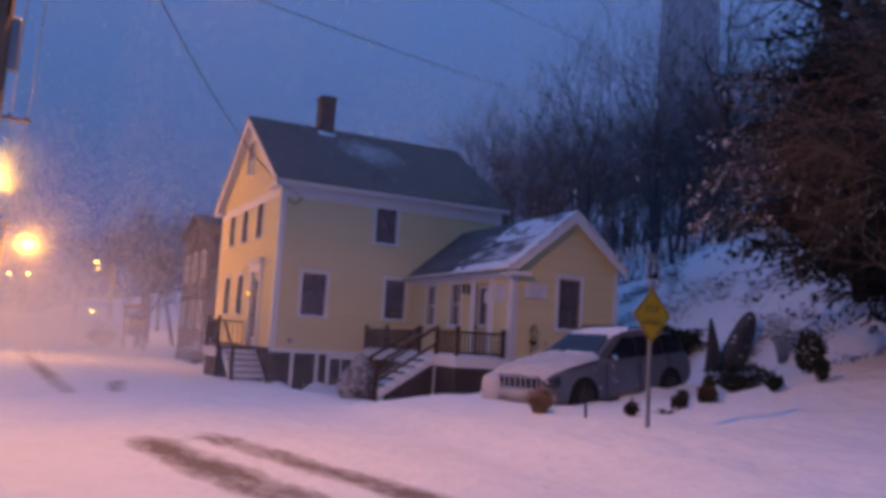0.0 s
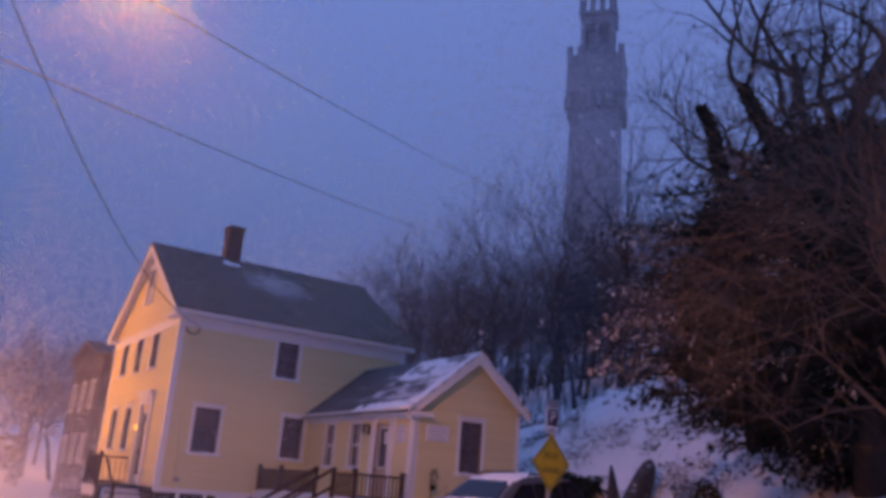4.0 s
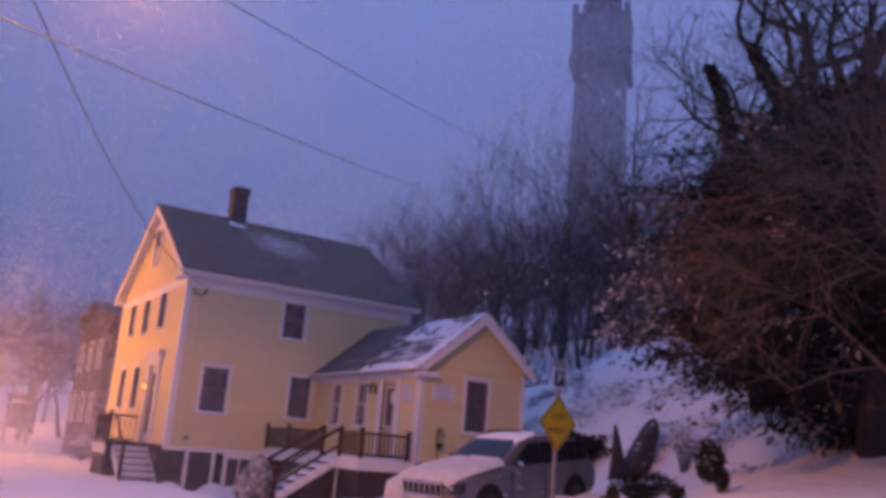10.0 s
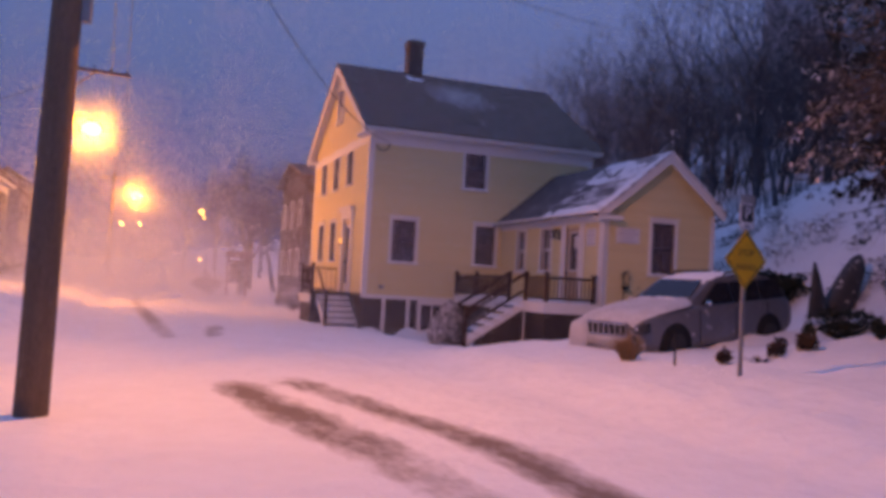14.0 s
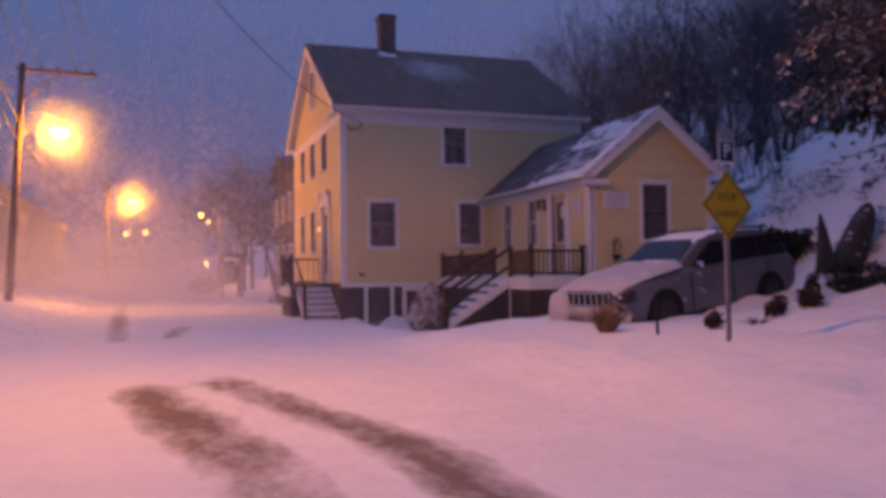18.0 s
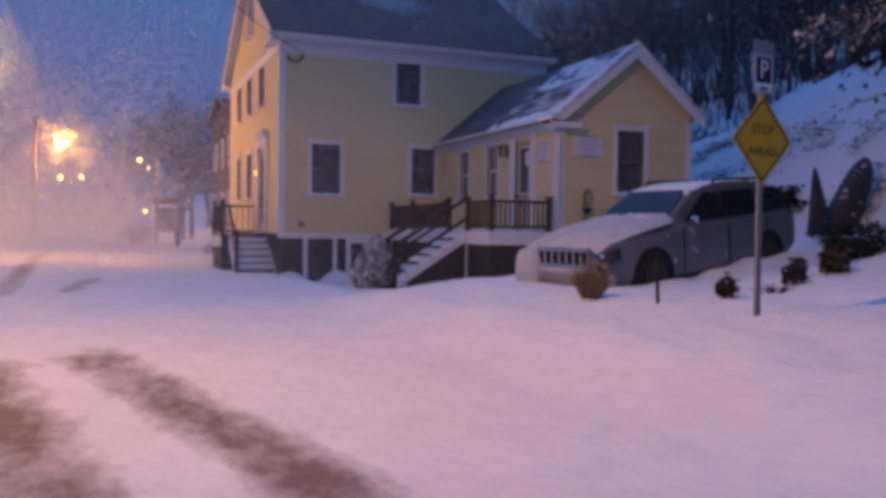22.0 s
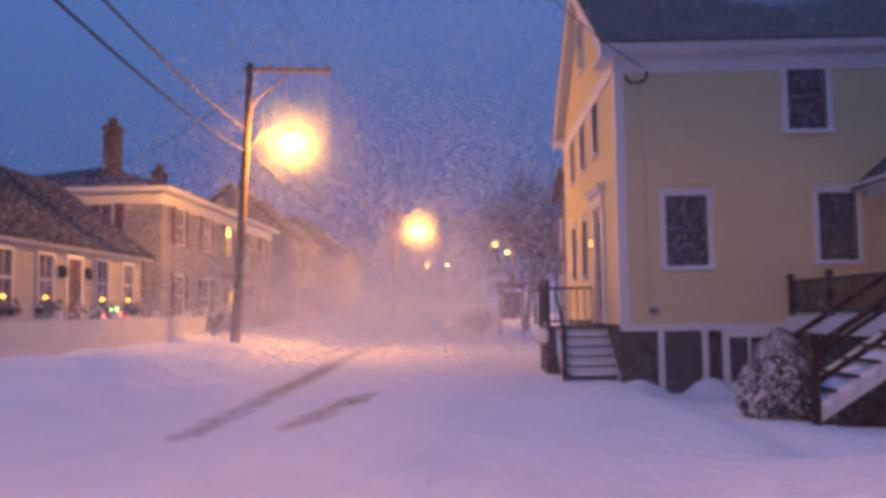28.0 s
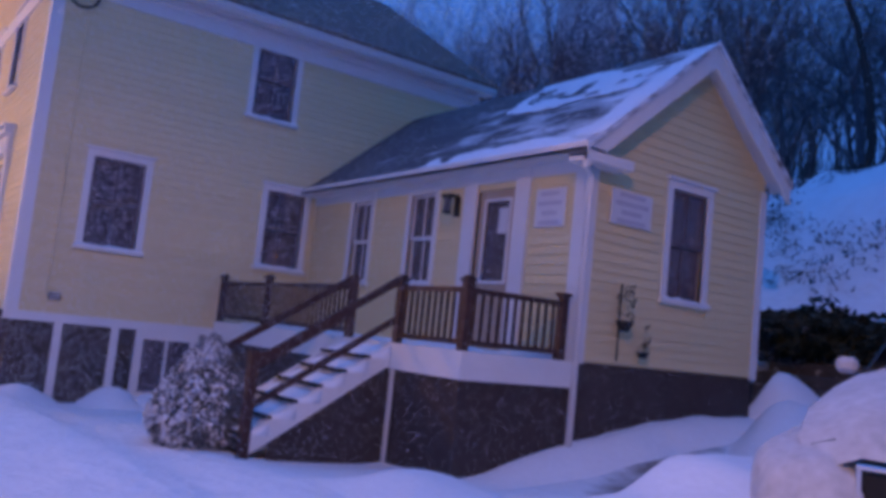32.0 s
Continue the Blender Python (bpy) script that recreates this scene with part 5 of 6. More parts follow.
# ---- poles, lamps, wires ----
def street_lamp(name, pole_top, head, label, big=.20):
    t = thing(name, label, "street lamp", "street lamps along the road", at=pole_top)
    v = Vector(head) - Vector(pole_top)
    part("arm", tubes(([(0, 0, 0), v * .3 + Vector((0, 0, .5)), v * .75 + Vector((0, 0, big + .25)), v + Vector((0, 0, big * .85))], .03), sides=6), METAL, t)
    part("hood", tubes(([v + Vector((0, 0, big * .7)), v + Vector((0, 0, big * .7 + .1)), v + Vector((0, 0, big * .7 + .2))], [big * .26, big * .22, big * .1]), sides=14), METAL, t)
    bm = bmesh.new()
    bmesh.ops.create_uvsphere(bm, u_segments=14, v_segments=8, radius=big)
    bmesh.ops.transform(bm, matrix=Matrix.Translation(v) @ Matrix.Diagonal((1, 1, .75, 1)), verts=bm.verts)
    g = part("globe", bm, LAMP_ON, t, "glowing orange sodium globe", smooth=True)
    g.visible_shadow = False
    return t


p1 = thing("utility_pole", "weathered wooden utility pole at the snowy kerb", "pole", "poles along the road", at=(-8.15, -18.1, -1.1))
part("shaft", tubes(([(0, 0, -.4), (.02, 0, 2.0), (.07, 0, 5), (.18, 0, 11.3)], [.170, .162, .145, .12]), sides=18), POLE_WOOD, p1, smooth=True)
part("bracket", boxes((.18, .30, -.05, .05, 4.05, 4.62), (.14, .2, -.03, .03, 4.2, 4.28), (.14, .2, -.03, .03, 4.45, 4.53), bevel=.02), METAL, p1, "grey cable bracket")
part("cable_riser", tubes(([(.16, -.1, 4.6), (.19, -.1, 8)], .018)), WIRE, p1)
street_lamp("street_lamp", (-8.0, -18.1, 6.7), LAMPS[0], "sodium street lamp on a bracket over the road")

p2 = thing("utility_pole", "wooden utility pole with crossarm beside the far kerb", "pole", "poles along the road", at=(-11.4, 12.8, -.9))
part("shaft", tubes(([(0, 0, -.5), (.3, 0, 5), (.55, 0, 10.2)], [.17, .15, .12]), sides=16), POLE_WOOD, p2, smooth=True)
arm = part("crossarm", boxes((-.25, 2.9, -.06, .06, 9.9, 10.03), m=pose(.55, 0, 0, 0, 0, 8)), POLE_WOOD, p2)
for i in range(5):
    x = .0 + i * .68
    part("insulator", tubes(([pose(.55, 0, 0, 0, 0, 8) @ Vector((x, 0, 10.03)), pose(.55, 0, 0, 0, 0, 8) @ Vector((x, 0, 10.2))], [.05, .03]), sides=8), RUBBER, arm)
part("brace", tubes(([(.5, 0, 8.6), (1.95, .2, 9.9)], .035)), POLE_WOOD, p2)
street_lamp("street_lamp", (-10.9, 12.9, 6.2), LAMPS[1], "sodium street lamp glowing on the utility pole", .42)
p3 = thing("utility_pole", "far wooden utility pole in blowing snow", "pole", "poles along the road", at=(-9.6, 55.5, -.8))
part("shaft", tubes(([(0, 0, -.5), (.1, 0, 10)], [.17, .12]), sides=12), POLE_WOOD, p3, smooth=True)
part("crossarm", boxes((-1.2, 1.2, -.06, .06, 9.3, 9.42)), POLE_WOOD, p3)
street_lamp("street_lamp", (-9.5, 55.5, 7.0), LAMPS[2], "sodium street lamp farther down the road", .50)
p4 = thing("utility_pole", "far wooden utility pole in blowing snow", "pole", "poles along the road", at=(1.6, 76.2, -.6))
part("shaft", tubes(([(0, 0, -.5), (0, 0, 9)], [.17, .12]), sides=12), POLE_WOOD, p4, smooth=True)
street_lamp("street_lamp", (1.6, 76.2, 7.3), LAMPS[3], "small distant sodium street lamp", .26)
for x, y, z in ((-9.6, 115, 7.3), (-6.9, 129, 8.2), (2.9, 118, 9.4), (2.0, 108, 2.4)):
    t = thing("street_lamp", "tiny distant lamp at the end of the road", "street lamp", "street lamps along the road", at=(x, y, ground(x, y)))
    h = z - ground(x, y)
    part("pole", tubes(([(.8, 0, -.3), (.8, 0, h), (.4, 0, h + .3), (0, 0, h + .15)], .07), sides=6), METAL, t)
    bm = bmesh.new()
    bmesh.ops.create_icosphere(bm, subdivisions=2, radius=.28, matrix=Matrix.Translation((0, 0, h)))
    part("globe", bm, LAMP_ON, t, smooth=True)


def cable(name, a, b, sag, r=.016, label="sagging overhead cable"):
    a, b = Vector(a), Vector(b)
    pts = [a.lerp(b, i / 24) - Vector((0, 0, sag * 4 * (i / 24) * (1 - i / 24))) for i in range(25)]
    bm = bmesh.new()
    tube(bm, pts, r, 5)
    return tagged(link(name, bm, WIRE), label, "cable", "overhead cables")


cable("overhead_cable", (-7.98, -18.1, 6.5), (.45, -.15, 5.15), .9, .010, "black service drop cable running to the house corner")
cable("overhead_cable", (-8.0, -18.1, 6.35), (27, 19, 21.4), .3, .010, "black cable rising towards the wooded hill")
cable("overhead_cable", (-8.0, -18.1, 4.7), (24, 16, 16.1), .4, .009, "black cable rising towards the wooded hill")
for i, x in enumerate((-.05, .65, 2.1, 2.75)):
    q = pose(-10.85, 12.8, -.9, 0, 0, 8) @ Vector((x, 0, 10.2))
    cable("overhead_cable", (-8.0 + (x - 1.3) * .35, -18.1, 10.0), q, 1.0, .012, "thin power line along the road")
    cable("overhead_cable", q, (-9.6 + (x - 1.3) * .8, 55.5, 8.7), 1.0, .012, "thin power line along the road")
for x, z in ((-.15, 6.9), (-.1, 6.1)):
    cable("overhead_cable", (-8.25, -18.1, z - .3), (-11.0, 12.8, z), .7, .03, "thick black telephone cable along the road")
    cable("overhead_cable", (-11.0, 12.8, z), (-9.6, 55.5, z), .8, .03, "thick black telephone cable along the road")
cable("overhead_cable", (-11.0, 12.8, 8.4), (-19.0, 20, 6.8), .3, .015, "thin drop cable to a house")
cable("overhead_cable", (-9.6, 55.5, 7.6), (1.0, 22, 6.2), .6, .02, "thin drop cable across the road")


# ---- houses across the street ----
GREYWALL = mat("pale_grey_clapboard", (.28, .27, .275), .7, var=.08, scale=.8, fine=25, bump=.15, snow=.15)
CREAM = mat("cream_shingle_wall", (.33, .325, .335), .75, var=.08, scale=.8, fine=25, bump=.2, snow=.12)
SHUTTER = mat("dark_red_shutter", (.10, .045, .05), .7, var=.15, bump=.1)


def far_window(parent, m, u0, u1, v0, v1, shutters=True, candle=False):
    w = part("window", boxes((u0 - .08, u0, -.04, .02, v0 - .06, v1 + .1), (u1, u1 + .08, -.04, .02, v0 - .06, v1 + .1), (u0, u1, -.04, .02, v1, v1 + .1), (u0, u1, -.06, .02, v0 - .06, v0), (u0, u1, -.02, .02, (v0 + v1) / 2 - .025, (v0 + v1) / 2 + .025), m=m), WHITE, parent)
    part("pane", boxes((u0, u1, .0, .01, v0, v1), m=m), GLASS, w)
    um = (u0 + u1) / 2
    part("muntin", boxes((um - .012, um + .012, -.015, .0, v0, v1), m=m), WHITE, w)
    if shutters:
        for a, b in ((u0 - .5, u0 - .1), (u1 + .1, u1 + .5)):
            part("shutter", boxes((a, b, -.05, -.005, v0 - .04, v1 + .04), (a + .05, b - .05, -.06, -.05, v0 + .05, (v0 + v1) / 2 - .05), (a + .05, b - .05, -.06, -.05, (v0 + v1) / 2 + .05, v1 - .05), m=m), SHUTTER, w)
    if candle:
        bm = bmesh.new()
        bmesh.ops.create_icosphere(bm, subdivisions=1, radius=.07, matrix=Matrix.Translation(m @ Vector((um, -.03, v0 + .22))))
        part("bulb", bm, FLAME, w, "lit amber candle bulb")
        part("candle", boxes((um - .02, um + .02, -.045, -.015, v0, v0 + .18), m=m), WHITE, w)
    return w


EVERG_BOX = mat("snowy_box_greenery", (.05, .055, .045), .9, var=.4, scale=6, bump=.1, snow=.3)
# low cape house
cape = thing("house", "low pale cape house with candles in its windows", "house")
CX, CY0, CY1, CE = -15.6, -9.0, 15.3, 2.5
cm = frame_of((CX, CY0, 0), (0, 1, 0), (-1, 0, 0))
cwins = [(2.0, 2.85), (5.9, 6.75), (10.1, 10.95), (13.9, 14.75), (16.2, 17.05), (20.1, 20.95), (22.3, 23.15)]
part("wall", boxes((0, CY1 - CY0, 0, .2, -.9, CE), m=cm), CREAM, cape)
for b in ((CX - 7, CX - .2, CY1 - .2, CY1, -.9, CE), (CX - 7, CX - .2, CY0, CY0 + .2, -.9, CE), (CX - 7, CX - 6.8, CY0 + .2, CY1 - .2, -.9, CE)):
    part("wall", boxes(b), CREAM, cape)
for u0, u1 in cwins:
    far_window(cape, cm @ Matrix.Translation((0, -.03, 0)), u0, u1, .65, 2.15, False, True)
    bx = part("window_box", boxes((u0 - .05, u1 + .05, -.28, -.04, .35, .57), m=cm), DARKWOOD, cape, "window box with dark greenery")
    random.seed(int(u0 * 10))
    bm = bmesh.new()
    for k in range(90):
        c = cm @ Vector((random.uniform(u0 - .12, u1 + .12), random.uniform(-.36, -.06), random.uniform(.42, .78)))
        bm.faces.new([bm.verts.new(c + Vector((random.gauss(0, .07), random.gauss(0, .07), random.gauss(0, .06)))) for q in range(3)])
    tagged(part("greenery", bm, EVERG_BOX, bx), kind="stuff")
door = part("door", boxes((18.05, 18.95, -.03, 0, -.3, 2.1), m=cm), SHUTTER, cape, "dark front door")
pieces("door_casing", ((17.9, 18.05, -.06, 0, -.3, 2.25), (18.95, 19.1, -.06, 0, -.3, 2.25), (18.05, 18.95, -.06, 0, 2.1, 2.25)), WHITE, cape, m=cm)
for u in (17.6, 19.35):
    part("porch_lantern", boxes((u - .08, u + .08, -.2, 0, 1.5, 1.85), m=cm), BLACK, cape)
part("cornice", boxes((-.2, CY1 - CY0 + .2, -.3, 0, CE - .1, CE + .12), m=cm), WHITE, cape)
CAPE_ROOF = mat("black_asphalt_shingle", (.035, .033, .035), .9, var=.3, scale=1.5, fine=22, bump=.5, snow=.06)
roof_pair(cape, CX - 3.5, 3.85, CE + 3.0, CE + .1, CY0 - .3, CY1 + .3, "y", (CAPE_ROOF, CAPE_ROOF), .15)
for s_, y in ((1, CY0), (1, CY1 - .2)):
    part("gable", prism([(CX - 7, CE), (CX, CE), (CX - 3.5, CE + 2.85)], .2, Matrix.Translation((0, y, 0))), CREAM, cape)
part("corner_board", boxes((CY1 - CY0 - .2, CY1 - CY0, -.03, 0, -.8, CE - .1), m=cm), SHUTTER, cape)

# tall house behind it
tall = thing("house", "two-storey pale house with dark red shutters", "house")
TX, TY0, TY1, TE = -15.6, 17.2, 36.5, 5.4
tm = frame_of((TX, TY0, 0), (0, 1, 0), (-1, 0, 0))
ts = frame_of((TX - 9, TY0, 0), (1, 0, 0), (0, 1, 0))
part("wall", boxes((0, TY1 - TY0, 0, .2, -.9, TE), m=tm), GREYWALL, tall)
for b in ((TX - 9, TX - .2, TY0, TY0 + .2, -.9, TE), (TX - 9, TX - .2, TY1 - .2, TY1, -.9, TE), (TX - 9, TX - 8.8, TY0 + .2, TY1 - .2, -.9, TE)):
    part("wall", boxes(b), GREYWALL, tall)
for i in range(5):
    u = 1.6 + i * 3.7
    far_window(tall, tm @ Matrix.Translation((0, -.03, 0)), u, u + .95, 3.35, 4.85)
    if i != 2:
        far_window(tall, tm @ Matrix.Translation((0, -.03, 0)), u, u + .95, .3, 1.95)
for u in (2.0, 6.0):
    far_window(tall, ts @ Matrix.Translation((0, -.03, 0)), u, u + .95, 3.35, 4.85)
fdr = part("door", boxes((8.9, 9.9, -.04, 0, -.5, 1.8), m=tm), SHUTTER, tall)
part("door_hood", boxes((8.4, 10.4, -1.0, 0, 2.1, 2.3), (8.6, 10.2, -.9, 0, 2.3, 2.4), m=tm), SHUTTER, tall, "small hood over the door")
part("sidelight", boxes((10.0, 10.2, -.05, 0, .2, 1.5), m=tm), glow("warm_doorlight", (1, .55, .2), 1.5), tall)
part("frieze", boxes((-.02, TY1 - TY0, -.04, 0, TE - .55, TE - .05), m=tm), WHITE, tall)
part("frieze", boxes((0, 9.02, -.04, 0, TE - .55, TE - .05), m=ts), WHITE, tall)
part("cornice", boxes((TX - 9.4, TX + .45, TY0 - .4, TY1 + .4, TE - .05, TE + .15)), WHITE, tall)
bm = bmesh.new()
hv = [bm.verts.new(c) for c in ((TX + .5, TY0 - .45, TE + .15), (TX + .5, TY1 + .45, TE + .15), (TX - 9.5, TY1 + .45, TE + .15), (TX - 9.5, TY0 - .45, TE + .15), (TX - 4.5, TY0 + 5, TE + 1.9), (TX - 4.5, TY1 - 5, TE + 1.9))]
for f in ((0, 1, 5, 4), (1, 2, 5), (2, 3, 4, 5), (3, 0, 4), (3, 2, 1, 0)):
    bm.faces.new([hv[i] for i in f])
part("roof", bm, SHINGLE_SNOWY, tall, "low hip roof streaked with snow")
for x, y, h in ((TX - 3.0, TY0 + 2.2, 8.6), (TX - 3.6, TY0 + 9.5, 7.8)):
    part("chimney", boxes((x - .26, x + .26, y - .4, y + .4, TE + .2, h), (x - .33, x + .33, y - .47, y + .47, h - .25, h - .1), (x - .15, x + .15, y - .15, y + .15, h, h + .35)), BRICK, tall, "brick chimney")

# house farther down, and the brown one behind the yellow house
def plain_house(label, x0, x1, y0, y1, eave, ridge, wall, along="y"):
    h = thing("house", label, "house")
    g = ground((x0 + x1) / 2, y0) - .4
    part("wall", boxes((x0, x0 + .2, y0, y1, g, eave)), wall, h)
    part("wall", boxes((x1 - .2, x1, y0, y1, g, eave)), wall, h)
    part("wall", boxes((x0 + .2, x1 - .2, y0, y0 + .2, g, eave)), wall, h)
    part("wall", boxes((x0 + .2, x1 - .2, y1 - .2, y1, g, eave)), wall, h)
    if along == "y":
        roof_pair(h, (x0 + x1) / 2, (x1 - x0) / 2 + .4, ridge, eave - .1, y0 - .4, y1 + .4, "y", (SHINGLE, SHINGLE))
        for y in (y0, y1 - .2):
            part("gable", prism([(x0, eave), (x1, eave), ((x0 + x1) / 2, ridge - .3)], .2, Matrix.Translation((0, y, 0))), wall, h)
    else:
        roof_pair(h, (y0 + y1) / 2, (y1 - y0) / 2 + .4, ridge, eave - .1, x0 - .4, x1 + .4, "x", (SHINGLE, SHINGLE))
        for x in (x0, x1 - .2):
            part("gable", prism([(y0, eave), (y1, eave), ((y0 + y1) / 2, ridge - .3)], .2, Matrix(((0, 1, 0, x), (1, 0, 0, 0), (0, 0, 1, 0), (0, 0, 0, 1)))), wall, h)
    return h


BROWN = mat("brown_shingle_wall", (.105, .07, .055), .85, var=.2, scale=1, fine=25, bump=.3, snow=.1)
bh = plain_house("tall brown-shingled house behind the yellow one", 1.95, 9.0, 22.5, 31, 6.6, 7.7, BROWN, "x")
bmw = frame_of((1.95, 31, 0), (0, -1, 0), (1, 0, 0))
for u in (1.2, 4.0, 6.6):
    for v in (.6, 3.6):
        far_window(bh, bmw @ Matrix.Translation((0, -.03, 0)), u, u + .9, v, v + 1.5, False)
hc = plain_house("dim gabled house down the street", -24, -15.5, 42, 52, 5.6, 9.5, GREYWALL)
hm = frame_of((-15.5, 42, 0), (0, 1, 0), (-1, 0, 0))
for u in (1.2, 4.6, 8.0):
    for v in (.6, 3.5):
        far_window(hc, hm @ Matrix.Translation((0, -.03, 0)), u, u + .95, v, v + 1.5, True)
hd = plain_house("dim gabled house far down the street", -23, -14, 58, 69, 5.6, 9.0, CREAM)
hm = frame_of((-14, 58, 0), (0, 1, 0), (-1, 0, 0))
for u in (1.6, 5, 8.4):
    for v in (.8, 3.6):
        far_window(hd, hm @ Matrix.Translation((0, -.03, 0)), u, u + .95, v, v + 1.5, True)

# picket fence, mailbox, lit bush
fence = thing("picket_fence", "white picket fence half buried in snow", "fence")
FX = -13.4
part("rail", boxes((FX - .02, FX + .02, -5.9, 16, .05, .12)), WHITE, fence)
part("rail", boxes((FX - .02, FX + .02, -5.9, 16, -.45, -.38)), WHITE, fence)
bm = bmesh.new()
for v in ((-.035, -.01, -.9), (.035, -.01, -.9), (.035, -.01, .2), (0, -.01, .28), (-.035, -.01, .2)):
    bm.verts.new(v)
bm.faces.new(bm.verts)
g_ = bmesh.ops.extrude_face_region(bm, geom=bm.faces[:])
bmesh.ops.translate(bm, vec=(0, .02, 0), verts=[e for e in g_["geom"] if isinstance(e, bmesh.types.BMVert)])
bmesh.ops.recalc_face_normals(bm, faces=bm.faces)
picket = bpy.data.meshes.new("picket")
bm.to_mesh(picket)
bm.free()
picket.materials.append(WHITE)
for i in range(176):
    o = new("picket", picket)
    o.parent = fence
    o.matrix_basis = pose(FX + .035, -5.85 + i * .124, 0, 0, 0, 90)
for y in (-5.9, -2.6, .8, 4.2, 7.6, 11, 14.4):
    part("fence_post", boxes((FX - .15, FX - .02, y - .065, y + .065, -1.2, .42), (FX - .17, FX, y - .085, y + .085, .42, .47)), WHITE, fence)
mb = thing("mailbox", "dark mailbox on a white post in the snow", "mailbox", at=(-12.1, -2.4, ground(-12.1, -2.4)))
part("post", boxes((-.06, .06, -.06, .06, -.3, .95)), WHITE, mb)
part("post", boxes((.24, .36, -.06, .06, -.3, .7)), WHITE, mb)
part("box", tubes(([(-.1, -.25, 1.06), (-.1, .25, 1.06)], .12), sides=12), RUBBER, mb)
part("paper_tube", boxes((.1, .34, -.2, .2, .55, .72), bevel=.03), RUBBER, mb)
lb = leafball("lit_bush", "snowy bush strung with red and green lights", "bush", (-14.6, 9.0), .9, 1.3, EVERG, 31, 900, .08, snow_top=True)
random.seed(9)
for k, col in ((11, (1, .08, .1)), (6, (.1, 1, .35)), (3, (1, .8, .7))):
    gm = glow("fairy_light", col, 9)
    for i in range(k):
        bm = bmesh.new()
        c = Vector((random.uniform(.3, .95), random.uniform(-.9, .9), random.uniform(.3, 1.2)))
        bmesh.ops.create_icosphere(bm, subdivisions=1, radius=.045, matrix=Matrix.Translation(c))
        part("fairy_light", bm, gm, lb)
for y, r in ((18.2, .8), (22, .7), (30, .9)):
    leafball("street_bush", "dark rounded bush before the tall house", "bush", (-14.2, y), r, 1.3, EVERG, int(y), 700, .09, group="bushes before the tall house", snow_top=True)

# hanging signboard down the road
sb = thing("hanging_sign", "dark red wooden sign frame with a hanging board and wreath", "sign", at=(-.8, 30.8, ground(-.8, 30.8)))
REDP = mat("dark_red_sign_paint", (.16, .035, .03), .7, var=.2, bump=.1)
for x in (-.62, .62):
    part("post", boxes((x - .08, x + .08, -.08, .08, -.4, 2.9)), REDP, sb)
part("beam", boxes((-.8, .8, -.1, .1, 2.6, 2.9), (-.9, .9, -.14, .14, 2.9, 2.98)), REDP, sb)
part("board", boxes((-.5, .5, -.03, .03, .9, 2.4)), DARKWOOD, sb)
part("wreath", tubes(([(.3 * math.cos(i * math.tau / 16), -.08, 1.75 + .3 * math.sin(i * math.tau / 16)) for i in range(17)], .08), sides=6), EVERG, sb)
leafball("round_bush", "round bush beside the hanging sign", "bush", (-2.6, 31.5), .95, 1.5, RUSSET, 41, 700, .1, snow_top=True)
leafball("round_bush", "low bush by the brown house", "bush", (1.2, 19.5), 1.0, 1.1, RUSSET, 42, 700, .1, snow_top=True)


# ---- trees ----
def grow(bm, p, d, length, r, level, rng, twist=.5, up=.12, kids=(4, 6), thin=.62):
    n = (2, 3, 4, 5, 6)[min(level, 4)]
    pts, radii = [p], [r]
    q, e = p.copy(), d.copy()
    for i in range(n):
        e = (e + Vector((rng.gauss(0, 1), rng.gauss(0, 1), rng.gauss(0, .8))) * twist * .32 + Vector((0, 0, up))).normalized()
        q = q + e * length / n
        pts.append(q.copy())
        radii.append(r * (1 - .72 * (i + 1) / n))
    tube(bm[min(level, len(bm) - 1)] if isinstance(bm, list) else bm, pts, radii, (3, 3, 4, 6, 8)[min(level, 4)], False)
    if level == 0:
        return
    k = rng.randint(*kids)
    for i in range(k):
        f = rng.uniform(.3, 1) if level < 4 else rng.uniform(.4, 1)
        j = min(n - 1, int(f * n))
        base = pts[j].lerp(pts[j + 1], f * n - j)
        along = (pts[j + 1] - pts[j]).normalized()
        side = along.cross(Vector((rng.gauss(0, 1), rng.gauss(0, 1), rng.gauss(0, 1)))).normalized()
        ang = rng.uniform(.45, 1.05)
        grow(bm, base, (along * math.cos(ang) + side * math.sin(ang)).normalized(), length * thin * rng.uniform(.75, 1.15), max(.006, radii[j] * .62), level - 1, rng, twist, up, kids, thin)


def bare_tree(label, seed, h, r, material, levels=4, twist=.5, lean=(0, 0), kids=(4, 6), at=(0, 0, 0), thin=.62, up=.12, group=""):
    rng = random.Random(seed)
    t = thing("bare_tree", label, "tree", group, at=at)
    trunk, crown = bmesh.new(), bmesh.new()
    tr = [crown] * levels + [trunk]
    grow(tr, Vector((0, 0, -.4)), Vector((lean[0], lean[1], 1)).normalized(), h * .55, r, levels, rng, twist * .6, up, kids, thin)
    part("trunk", trunk, material, t, smooth=True)
    part("crown", crown, material, t)
    return t


